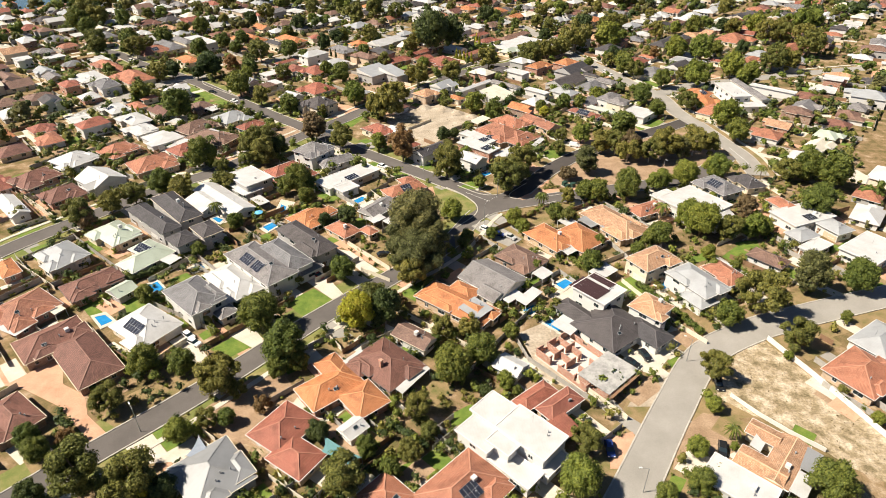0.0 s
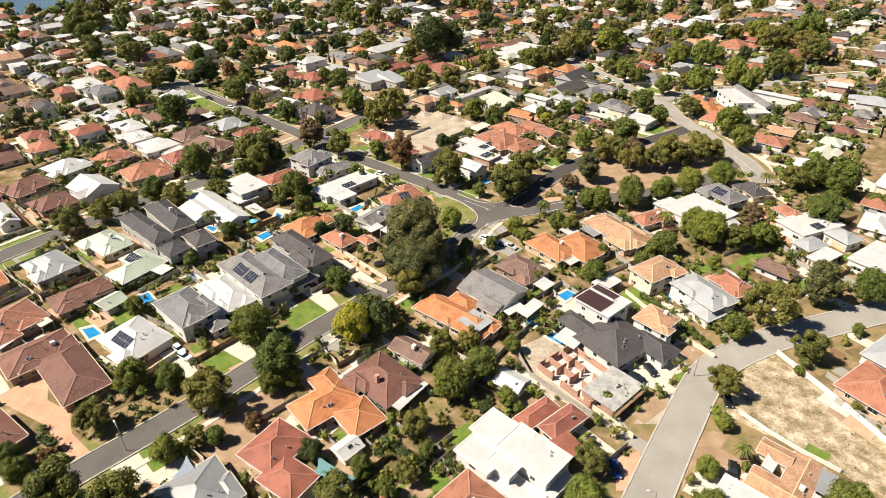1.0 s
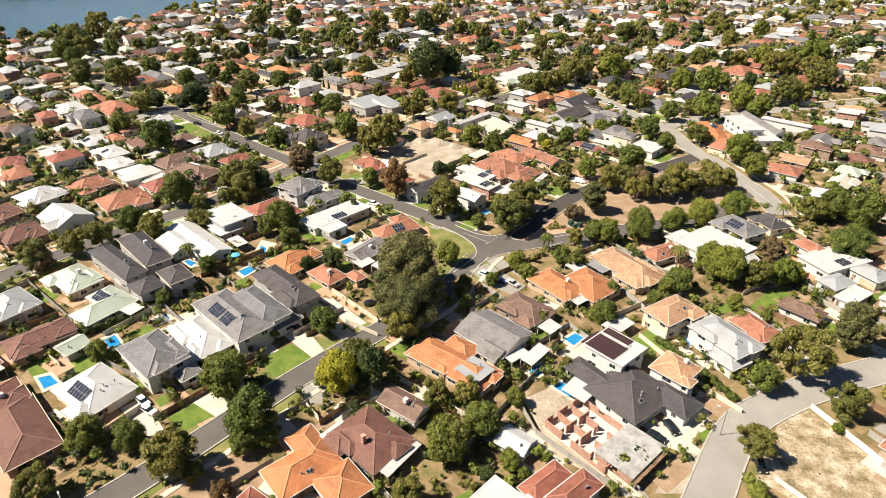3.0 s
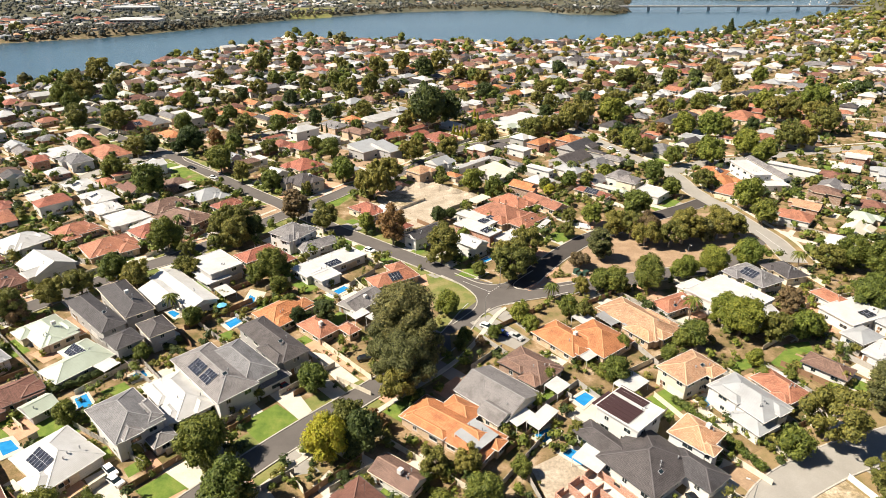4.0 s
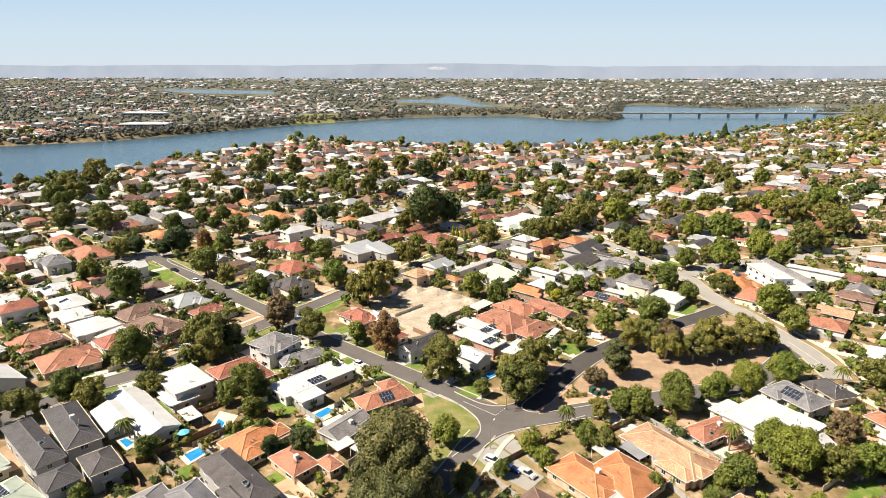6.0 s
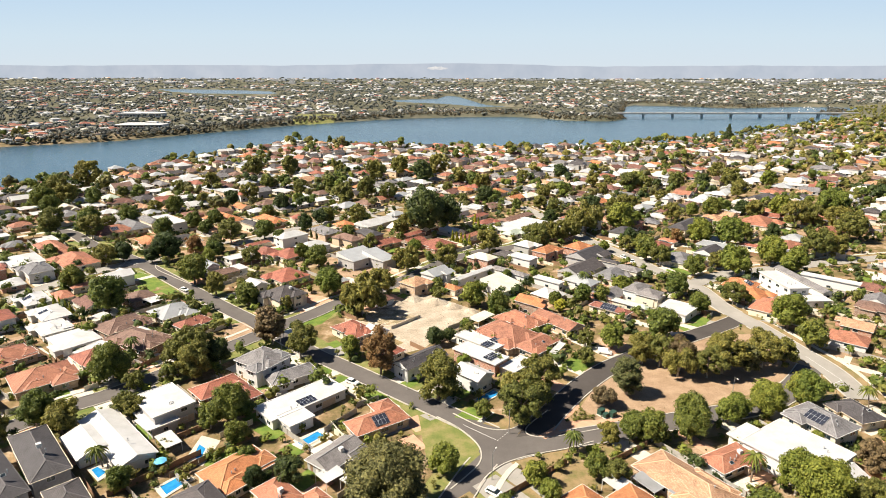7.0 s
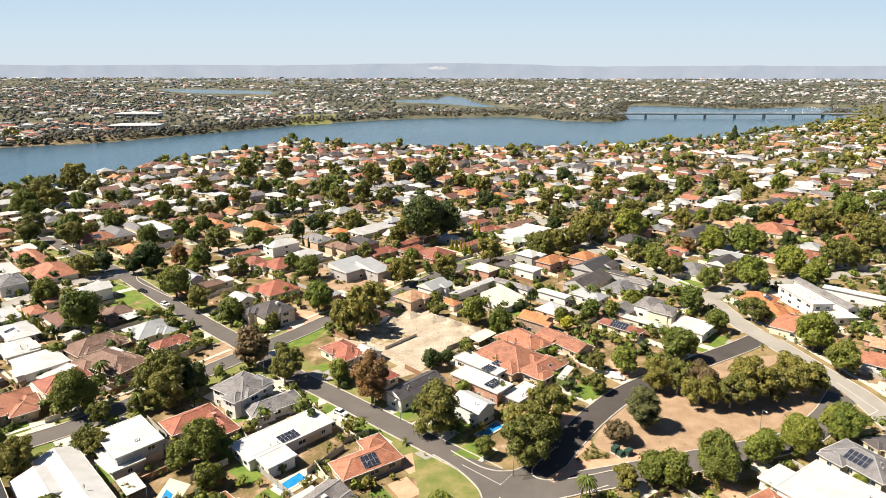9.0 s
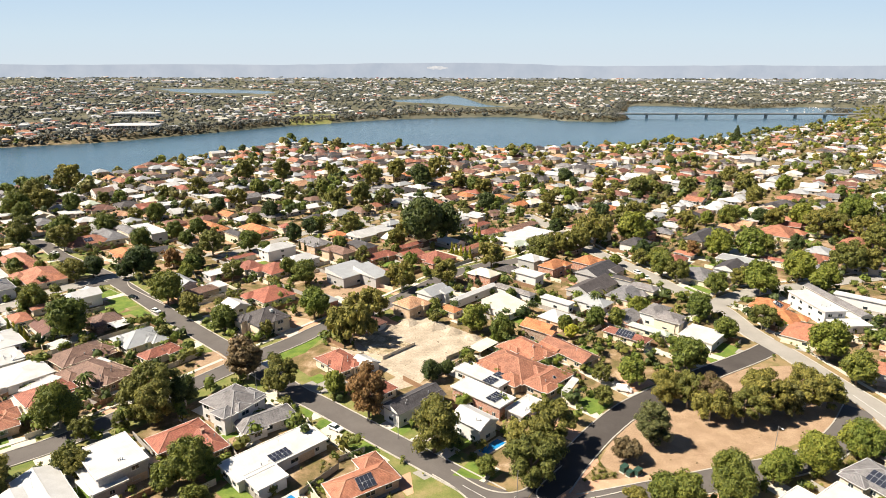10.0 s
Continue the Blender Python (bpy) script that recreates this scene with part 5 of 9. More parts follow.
patch("dirt", (-70.6, 376.7), (-34.9, 360.1), (-16.8, 331.5), (-29.6, 319.1), (-53.0, 344.9))
patch("paving_brick", (60.3, 271.4), (67.7, 271.5), (70.8, 264.0), (59.8, 256.9))
patch("lawn_green", (-62.8, 123.1), (-57.7, 129.0), (-52.0, 124.1), (-57.4, 119.3))
patch("lawn_green", (-47.1, 143.3), (-40.0, 150.6), (-33.5, 145.1), (-39.9, 136.3))
patch("lawn_green", (-68.0, 129.1), (-65.0, 133.2), (-62.3, 130.7), (-65.8, 126.7))
patch("lawn_green", (-86.4, 155.3), (-82.1, 159.3), (-75.8, 154.0), (-79.8, 150.5))
patch("lawn_green", (-95.9, 140.0), (-90.7, 145.4), (-83.5, 141.0), (-89.3, 134.3))
patch("lawn_green", (-151.0, 183.5), (-145.4, 188.5), (-143.3, 185.8), (-147.3, 179.7))
patch("lawn_green", (-140.6, 173.8), (-135.9, 178.5), (-133.3, 175.9), (-137.4, 170.9))
patch("lawn_green", (-67.2, 95.1), (-64.8, 97.6), (-58.0, 91.9), (-59.5, 87.7))
patch("lawn_verge", (-4.8, 218.3), (7.4, 209.9), (12.8, 204.3), (11.9, 198.2), (3.7, 187.4), (-1.3, 196.5))
patch("lawn_green", (-21.1, 230.9), (-17.9, 233.1), (-13.3, 227.1), (-16.9, 225.0))
patch("lawn_green", (1.1, 100.0), (6.5, 103.5), (8.4, 99.9), (1.7, 96.1))
patch("lawn_green", (-10.6, 85.0), (-5.8, 87.9), (-1.8, 86.7), (-4.4, 82.1), (-8.5, 80.8))
patch("lawn_green", (57.8, 118.0), (64.2, 121.8), (66.5, 119.6), (58.9, 112.2))
patch("lawn_green", (57.1, 113.2), (64.0, 121.2), (66.5, 119.6), (60.0, 112.2))
patch("lawn_green", (48.3, 83.4), (44.3, 77.9), (47.7, 77.7), (50.9, 82.0))
patch("lawn_green", (77.2, 165.8), (87.2, 170.5), (89.7, 167.4), (79.9, 163.1))
patch("lawn_green", (98.8, 176.1), (107.2, 177.9), (105.9, 172.5), (98.5, 170.7))
patch("lawn_green", (119.3, 147.1), (134.6, 152.8), (134.2, 149.8), (119.4, 144.3))
patch("lawn_green", (-65.2, 181.0), (-62.0, 184.0), (-58.3, 180.9), (-61.3, 177.2))
patch("lawn_green", (22.4, 144.2), (26.1, 147.6), (28.3, 144.8), (24.6, 142.1))
patch("lawn_dry", (-81.1, 103.2), (-70.2, 113.9), (-63.5, 117.4), (-60.9, 112.7), (-74.1, 95.1), (-79.6, 98.5))
patch("lawn_dry", (-92.3, 87.4), (-86.1, 89.6), (-82.4, 85.4), (-86.7, 82.3))
patch("lawn_dry", (-32.7, 127.3), (-26.5, 133.3), (-22.9, 129.6), (-28.0, 121.6))
patch("dirt", (54.0, 95.2), (64.3, 103.1), (71.5, 95.5), (63.8, 89.2), (54.8, 84.8), (48.7, 84.5))
patch("lawn_dry", (62.0, 105.1), (67.2, 107.9), (73.1, 99.2), (67.6, 98.5), (60.5, 100.6))
patch("lawn_dry", (-5.8, 108.2), (0.5, 111.0), (2.5, 107.2), (-2.3, 102.6))
patch("lawn_dry", (6.4, 173.1), (22.9, 188.1), (28.1, 180.3), (17.5, 169.6))
patch("dirt", (-59.0, 100.2), (-49.4, 111.8), (-41.4, 114.2), (-35.5, 106.4), (-42.5, 91.1), (-49.4, 92.6))
patch("lawn_dry", (91.2, 126.7), (104.4, 131.4), (106.8, 124.3), (94.4, 117.8))
patch("sandy_weeds", (65.4, 106.0), (71.2, 112.7), (79.4, 124.0), (86.6, 126.0), (90.0, 117.8), (95.3, 105.9), (100.0, 91.4), (93.2, 80.5), (86.6, 85.4), (79.3, 95.5), (72.1, 99.7))
patch("sand", (20.5, 129.4), (32.0, 136.2), (42.1, 126.9), (42.4, 118.0), (33.5, 106.1), (24.7, 112.3))
patch("sand", (47.8, 108.0), (56.9, 112.8), (57.5, 107.9), (50.3, 102.4), (43.6, 102.4))
patch("paving_pale", (60.3, 121.2), (65.9, 126.8), (54.4, 126.9), (47.0, 115.9), (53.4, 112.8))
patch("paving_brick", (-110.0, 109.9), (-103.2, 118.6), (-101.1, 120.8), (-95.6, 110.4), (-88.3, 106.6), (-84.4, 100.2), (-76.7, 94.3), (-78.7, 91.2), (-92.6, 102.9), (-104.0, 108.5))
patch("paving_pale", (-71.1, 90.4), (-66.8, 94.6), (-58.9, 86.9), (-65.1, 86.3))
patch("paving_pale", (-75.0, 126.3), (-71.4, 130.3), (-61.0, 118.5), (-63.5, 115.3))
patch("paving_pale", (-60.9, 129.8), (-55.6, 134.7), (-47.6, 124.6), (-51.0, 123.2))
patch("paving_pale", (-45.6, 156.9), (-40.9, 162.3), (-30.7, 147.9), (-33.1, 144.6))
patch("paving_pale", (-37.5, 173.4), (-31.5, 171.6), (-20.6, 159.9), (-24.3, 156.8))
patch("dirt", (-32.1, 95.8), (-24.8, 99.2), (-15.9, 89.4), (-20.3, 85.0))
patch("lawn_dry", (23.1, 190.1), (36.5, 198.4), (49.5, 189.9), (30.5, 184.1))
patch("asphalt_pale", (-30.4, 127.3), (-37.1, 134.6), (-34.4, 137.1), (-25.1, 128.4))
patch("asphalt_pale", (34.2, 106.1), (39.9, 107.0), (42.9, 99.8), (47.0, 95.6), (43.8, 93.2), (39.4, 99.0))
patch("paving_brick", (37.4, 93.2), (42.9, 94.8), (43.1, 90.8), (37.3, 84.8), (35.5, 84.8))
patch("paving_pale", (27.9, 135.5), (41.0, 136.7), (34.4, 127.0), (30.9, 129.3))
patch("dirt", (43.1, 106.1), (53.7, 113.8), (53.3, 107.9), (46.3, 102.4))
patch("dirt", (61.3, 129.2), (71.9, 132.8), (72.8, 126.8), (65.5, 121.2))
patch("paving_pale", (162.5, 234.1), (172.0, 238.5), (175.9, 218.1), (167.6, 210.9))
patch("lawn_dry", (-26.0, 173.4), (-12.9, 176.9), (-15.7, 161.4), (-21.1, 161.5))
pool((-91.3, 152.3), (-89.4, 154.4), (-85.6, 150.2), (-86.7, 146.8))
pool((-100.6, 136.9), (-98.0, 137.9), (-94.4, 135.1), (-96.6, 132.9))
pool((-64.9, 187.5), (-61.8, 191.6), (-59.0, 189.9), (-62.2, 184.8))
pool((-36.4, 205.5), (-34.2, 203.9), (-29.8, 208.9), (-32.1, 210.9))
pool((-61.7, 199.4), (-59.3, 197.6), (-59.8, 202.9), (-62.2, 204.8))
pool((-84.9, 193.9), (-83.9, 195.1), (-80.7, 193.1), (-81.4, 190.7))
patch("paving_pale", (-37.9, 206.7), (-33.6, 202.1), (-27.2, 209.1), (-30.8, 212.9))
patch("paving_pale", (-63.4, 197.6), (-57.8, 195.5), (-57.2, 206.6), (-63.2, 209.0))
patch("lawn_green", (-50.0, 211.6), (-43.3, 206.2), (-39.6, 211.6), (-47.7, 216.3))
patch("lawn_green", (-40.7, 202.1), (-36.3, 198.8), (-33.5, 201.6), (-38.0, 205.5))
patch("paving_pale", (-80.0, 190.5), (-75.0, 193.5), (-82.9, 202.0), (-84.7, 196.5))
pool((34.2, 152.2), (37.7, 154.9), (39.5, 152.8), (36.2, 149.5))
pool((22.7, 139.4), (26.3, 142.0), (28.0, 140.2), (24.5, 136.8))
pool((28.1, 133.5), (30.3, 135.2), (34.2, 131.7), (31.8, 129.8))
pool((65.3, 151.7), (67.6, 153.2), (68.8, 150.8), (66.4, 149.1))
pool((-81.2, 161.9), (-79.2, 164.1), (-77.0, 161.8), (-79.5, 159.9))
fence("wall_white", 1.6, (87.5, 126.2), (92.9, 112.1), (97.1, 99.6), (100.3, 89.9))
fence("wall_white", 1.2, (69.4, 105.6), (73.4, 99.7), (78.5, 93.9), (83.7, 89.1))
fence("fence_grey", 1.8, (-22.1, 122.7), (-13.5, 129.5))
fence("fence_grey", 1.8, (-24.4, 114.1), (-11.7, 102.3), (0.4, 94.1))
fence("fence_grey", 1.8, (-30.7, 102.7), (-18.5, 91.0))
fence("fence_grey", 1.8, (-1.5, 93.3), (8.7, 82.1))
fence("fence_cream", 1.8, (-43.5, 186.6), (-17.4, 159.9))
fence("fence_grey", 1.8, (-20.3, 106.3), (-9.6, 114.1))
fence("fence_grey", 1.8, (-42.9, 102.8), (-34.9, 110.2))
fence("fence_grey", 1.8, (-101.0, 179.3), (-67.5, 152.5))
fence("fence_grey", 1.8, (-129.6, 181.4), (-104.2, 160.4))
fence("fence_grey", 1.8, (-81.4, 195.0), (-58.5, 173.6))
fence("fence_grey", 1.8, (-65.2, 163.4), (-55.5, 177.2), (-41.4, 163.2))
fence("fence_grey", 1.8, (18.5, 129.4), (21.8, 118.1), (31.1, 108.0), (36.9, 102.5))
fence("fence_grey", 1.8, (24.4, 147.6), (36.3, 158.0), (43.1, 147.5))
fence("fence_cream", 1.6, (54.7, 153.3), (65.2, 131.6), (70.5, 124.5))
fence("fence_grey", 1.8, (74.4, 165.8), (85.0, 141.7))
fence("fence_grey", 1.8, (55.6, 176.4), (59.7, 165.9), (72.8, 172.7))
fence("fence_grey", 1.8, (-43.5, 212.7), (-28.7, 198.9))
fence("fence_grey", 1.8, (-53.3, 230.7), (-41.3, 212.7))
fence("fence_grey", 1.8, (95.9, 117.8), (104.0, 100.5))
fence("fence_cream", 1.6, (-168.6, 213.8), (-145.2, 195.5))
fence("fence_grey", 1.8, (-130.7, 141.5), (-108.1, 127.6))
fence("fence_grey", 1.8, (-63.7, 129.8), (-86.2, 142.6))
fence("fence_grey", 1.8, (-87.3, 173.8), (-61.0, 148.1))
fence("fence_cream", 1.5, (-26.4, 159.9), (-16.9, 153.7))
fence("wall_cream", 1.0, (-56.9, 94.3), (-41.4, 82.2))
hedge((-97.3, 154.5), (-89.7, 161.3), (-83.3, 171.4), h=2.5)
hedge((59.2, 151.1), (71.2, 127.4), h=2.2)
hedge((-68.4, 135.4), (-62.8, 128.0), h=2.0)
hedge((-81.3, 176.8), (-68.6, 169.5), h=2.0)
hedge((-106.8, 130.6), (-94.3, 125.8), h=2.5)
hedge((-81.6, 105.1), (-93.8, 112.9), h=2.0)
hedge((-12.6, 96.9), (-3.3, 89.7), h=2.0)
hedge((15.7, 170.7), (25.4, 157.4), h=2.0)
hedge((41.0, 165.4), (47.8, 154.2), h=2.0)
hedge((-60.3, 140.6), (-53.7, 147.4), h=2.2)
patch("sandy_weeds", (-29.1, 296.4), (-21.6, 303.6), (-6.7, 291.7), (-15.1, 283.5), (-22.2, 285.3))
patch("lawn_green", (43.4, 252.9), (48.7, 257.5), (51.5, 254.9), (49.2, 247.8), (45.9, 245.7))
patch("lawn_green", (5.6, 218.2), (10.7, 224.3), (15.4, 219.1), (12.4, 216.5))
patch("lawn_dry", (13.7, 214.9), (18.2, 219.1), (22.5, 214.9), (19.5, 212.0))
patch("paving_pale", (12.1, 216.1), (13.2, 215.5), (17.6, 220.5), (16.7, 221.4))
patch("paving_brick", (33.0, 212.9), (32.7, 214.9), (40.4, 225.1), (43.0, 226.8), (42.9, 223.3), (37.1, 216.6), (44.7, 216.6), (58.6, 219.3), (58.9, 218.2), (40.1, 212.1))
patch("lawn_dry", (37.0, 216.2), (42.5, 222.8), (45.5, 219.9), (45.5, 217.1))
patch("paving_pale", (-129.0, 252.2), (-127.4, 258.9), (-116.5, 249.1), (-115.8, 240.2), (-118.6, 237.4))
patch("dirt", (-80.6, 276.8), (-80.7, 284.9), (-76.5, 287.0), (-71.4, 281.8), (-68.6, 276.9), (-69.6, 272.1), (-73.3, 267.5), (-77.2, 268.4))
pool((12.4, 227.9), (18.0, 233.5), (20.2, 231.7), (14.8, 226.5))
fence("wall_cream", 1.3, (-36.4, 287.9), (-17.4, 280.5), (-6.7, 292.2))
fence("fence_grey", 1.8, (4.5, 279.3), (20.7, 294.2))
fence("fence_grey", 1.8, (45.4, 297.8), (52.8, 279.5))
fence("fence_grey", 1.8, (-30.0, 210.3), (-22.5, 220.8))
fence("fence_grey", 1.8, (-108.6, 385.6), (-79.8, 359.9))
fence("fence_grey", 1.8, (-59.4, 376.8), (-31.7, 356.2))
fence("fence_cream", 1.8, (-34.9, 360.1), (-19.4, 348.8))
fence("fence_cream", 1.8, (97.0, 290.8), (111.6, 298.1))
fence("fence_grey", 1.8, (99.6, 260.5), (102.2, 260.5))
patch("asphalt_pale", (9.5, 187.9), (15.5, 192.4), (19.4, 187.9), (26.8, 178.8), (22.1, 173.6), (15.6, 179.3))
patch("lawn_dry", (3.4, 181.6), (8.7, 186.1), (15.5, 178.1), (19.9, 172.6), (14.5, 166.4), (4.0, 170.4))
patch("lawn_verge", (-4.7, 219.5), (3.4, 212.3), (10.9, 204.3), (12.2, 200.6), (4.7, 190.4), (-0.9, 194.8))
patch("paving_brick", (28.4, 209.0), (34.3, 214.0), (40.2, 215.7), (38.7, 212.3), (30.1, 207.4))

# houses
house(-105.2, 124.5, 46, 2.7, "hip", "maroon_tile", "wall_brown_brick", (0.0, 0.0, 16.6, 12.0), (3.6, -14.2, 11.3, 22.3, 2.7))
house(-100.1, 97.7, 55, 2.7, "hip", "maroon_tile", "wall_brown_brick", (0.0, 0.0, 9.3, 14.1))
house(-82.2, 130.1, 56, 2.9, "hip", "white_metal", "wall_cream", (0.0, 0.0, 12.4, 16.1), solar=12, solar_side=3)
house(-71.8, 140.3, 48, 5.6, "hip", "grey_tile", "wall_white", (0.0, 0.0, 11.2, 17.0), (3.3, -9.9, 5.6, 5.2, 2.7), solar=0)
house(-63.7, 150.9, 46, 3, "hip", "white_metal", "wall_white", (0.0, 0.0, 10.9, 19.0))
house(-56.9, 156.7, 46, 5.6, "hip", "grey_tile", "wall_white", (0.0, 0.0, 11.2, 25.4), (7.0, -1.4, 10.0, 20.0, 5.6), (10.1, -7.9, 9.2, 8.9, 3.0), solar=18)
house(-45.7, 171.5, 45, 5.6, "hip", "charcoal_tile", "wall_grey", (0.0, 0.0, 8.4, 24.3))
house(-102.1, 185.7, 49, 5.4, "hip", "charcoal_tile", "wall_grey", (0.0, 0.0, 7.1, 26.8), (-0.7, -20.8, 7.7, 8.4))
house(-97.0, 193.9, 44, 5.4, "hip", "charcoal_tile", "wall_grey", (0.0, 0.0, 8.7, 25.6), (0.6, -22.9, 7.6, 10.3))
house(-113.2, 179.7, 53, 2.8, "hip", "green_metal", "wall_cream", (0.0, 0.0, 10.5, 16.3))
house(-97.4, 169.1, 56, 2.8, "hip", "green_metal", "wall_cream", (0.0, 0.0, 8.0, 11.6), (-3.6, -3.9, 15.6, 9.5), solar=12)
house(-123.7, 164.9, 55, 3.6, "hip", "pale_grey_metal", "wall_cream", (0.0, 0.0, 11.2, 15.1))
house(-107.1, 150.2, 45, 2.7, "hip", "maroon_tile", "wall_red_brick", (0.0, 0.0, 15.9, 9.9))
house(-96.4, 147.0, 56, 2.6, "gable", "green_metal", "wall_grey", (0.0, 0.0, 6.8, 6.6), garage=False)
house(-120.4, 137.9, 55, 2.7, "hip", "terracotta", "wall_red_brick", (0.0, 0.0, 15.1, 14.2))
house(-137.9, 158.4, 47, 2.7, "hip", "orange_tile", "wall_red_brick", (0.0, 0.0, 5.6, 11.6))
house(-166.2, 223.8, 58, 2.7, "hip", "maroon_tile", "wall_red_brick", (0.0, 0.0, 16.4, 13.5))
house(-147.9, 209.8, 52, 2.7, "hip", "maroon_tile", "wall_red_brick", (0.0, 0.0, 13.6, 12.3))
house(-160.7, 199.2, 47, 3, "gable", "white_metal", "wall_white", (0.0, 0.0, 6.6, 20.6))
house(-137.5, 220.6, 54, 4, "gable", "white_metal", "wall_white", (0.0, 0.0, 13.5, 15.8))
house(-159.1, 241.2, 59, 3, "hip", "white_metal", "wall_white", (0.0, 0.0, 14.1, 15.7))
house(-124.4, 237.8, 43, 2.7, "hip", "terracotta", "wall_tan_brick", (0.0, 0.0, 17.4, 15.0))
house(-145.4, 252.1, 53, 2.7, "hip", "terracotta", "wall_tan_brick", (0.0, 0.0, 14.4, 13.5))
house(-77.3, 218.6, 46, 5.4, "flat", "white_metal", "wall_grey", (0.0, 0.0, 11.9, 16.0), (-3.5, -2.3, 7.9, 14.4, 3.0))
house(-83.4, 204.1, 46, 3.2, "gable", "white_metal", "wall_white", (0.0, 0.0, 9.5, 30.0), (-5.5, 3.2, 10.3, 14.2, 2.9), pitch=18)
house(-58.6, 229.4, 45, 2.8, "hip", "red_tile", "wall_red_brick", (0.0, 0.0, 6.3, 14.3), (-4.3, 6.6, 14.6, 9.4), chimney=1)
house(-56.3, 244.7, 57, 5.6, "hip", "grey_tile", "wall_white", (0.0, 0.0, 12.4, 13.8))
house(-45.9, 239.3, 36, 2.9, "hip", "grey_tile", "wall_white", (0.0, 0.0, 15.8, 7.8))
house(-39.0, 223.4, 45, 3.2, "flat", "white_metal", "wall_white", (0.0, 0.0, 25.5, 10.3), (-6.7, -7.3, 8.2, 7.6), solar=10)
house(-47.7, 191.5, 49, 2.7, "hip", "orange_tile", "wall_cream", (0.0, 0.0, 15.6, 11.0))
house(-35.2, 181.9, 47, 2.7, "hip", "terracotta", "wall_tan_brick", (0.0, 0.0, 7.6, 11.3), (5.4, -7.4, 4.3, 6.0))
house(-24.4, 197.1, 53, 2.8, "gable", "grey_tile", "wall_grey", (0.0, 0.0, 13.3, 8.9))
house(-15.7, 212.5, 34, 2.8, "hip", "terracotta", "wall_tan_brick", (0.0, 0.0, 16.7, 8.5), (4.9, 5.6, 6.7, 6.2), solar=8, solar_side=3)
house(-27.8, 106.7, 40, 2.8, "hip", "orange_tile", "wall_red_brick", (0.0, 0.0, 14.6, 9.8), (4.0, -8.7, 9.0, 9.7), (4.0, 3.6, 6.7, 12.3))
house(-14.7, 114.7, 47, 2.8, "hip", "maroon_tile", "wall_brown_brick", (0.0, 0.0, 12.6, 16.1), chimney=1)
house(-8.0, 125.2, 54, 2.8, "gable", "brown_tile", "wall_white", (0.0, 0.0, 6.6, 11.4))
house(3.5, 139.6, 52, 2.8, "hip", "orange_tile", "wall_tan_brick", (0.0, 0.0, 10.1, 24.0), (5.8, 1.9, 7.1, 9.2))
house(14.9, 151.6, 46, 3.0, "gable", "grey_tile", "wall_cream", (0.0, 0.0, 14.2, 17.0), pitch=20)
house(16.7, 114.0, 53, 2.6, "gable", "white_metal", "wall_white", (0.0, 0.0, 6.3, 7.4), garage=False)
house(27.1, 101.0, 39, 2.7, "hip", "red_tile", "wall_tan_brick", (0.0, 0.0, 11.3, 5.5), (-2.8, 5.4, 11.0, 4.9))
house(18.7, 89.5, 46, 6.3, "flat", "white_metal", "wall_white", (0.0, 0.0, 9.0, 13.4), (-0.3, 9.1, 8.2, 9.9, 6), (-7.3, 8.0, 7.0, 9.3, 5.6), (-6.5, 2.6, 4.1, 6.4, 6.1), (-7.5, -1.3, 5.5, 11.9, 3.3), (-1.0, -6.2, 8.0, 4.5, 3))
house(-36.3, 94.1, 56, 2.7, "hip", "red_tile", "wall_tan_brick", (0.0, 0.0, 12.4, 10.8), (-4.1, -8.1, 8.3, 10.4))
house(-48.5, 81.8, 42, 3, "hip", "grey_metal", "wall_grey", (0.0, 0.0, 13.3, 14.6))
house(3.3, 78.4, 45, 2.7, "hip", "terracotta", "wall_tan_brick", (0.0, 0.0, 17.0, 11.5), solar=8)
house(-11.9, 76.3, 47, 2.7, "hip", "terracotta", "wall_tan_brick", (0.0, 0.0, 8.8, 9.3))
house(-20.6, 94.0, 47, 2.6, "gable", "white_metal", "wall_white", (0.0, 0.0, 5.7, 4.9), garage=False)
house(45.5, 129.0, 37, 2.9, "hip", "charcoal_tile", "wall_white", (0.0, 0.0, 16.3, 15.0), (-3.1, 8.9, 6.2, 14.2, 2.9), (6.0, -7.5, 7.6, 11.6, 2.9))
house(44.5, 141.6, 41, 6.2, "flat", "white_metal", "wall_white", (0.0, 0.0, 10.7, 11.8))
house(57.4, 134.3, 42, 5.6, "hip", "tan_tile", "wall_white", (0.0, 0.0, 9.3, 9.1))
house(64.7, 158.6, 32, 5.4, "hip", "tan_tile", "wall_cream", (0.0, 0.0, 14.1, 9.4))
house(75.0, 147.4, 29, 5, "hip", "pale_grey_metal", "wall_white", (0.0, 0.0, 10.6, 15.8), (-4.1, -4.6, 7.5, 8.7, 3))
house(86.3, 154.0, 27, 3, "hip", "terracotta", "wall_tan_brick", (0.0, 0.0, 8.2, 11.8))
house(35.8, 175.8, 38, 2.8, "hip", "orange_tile", "wall_tan_brick", (0.0, 0.0, 10.6, 16.0), (7.7, -5.9, 13.6, 15.0, 2.8))
house(24.6, 163.2, 46, 2.7, "hip", "brown_tile", "wall_brown_brick", (0.0, 0.0, 10.5, 14.3))
house(59.8, 186.4, 34, 2.8, "hip", "tan_tile", "wall_tan_brick", (0.0, 0.0, 11.9, 22.6))
house(74.3, 195.6, 28, 2.8, "hip", "terracotta", "wall_tan_brick", (0.0, 0.0, 14.3, 7.6))
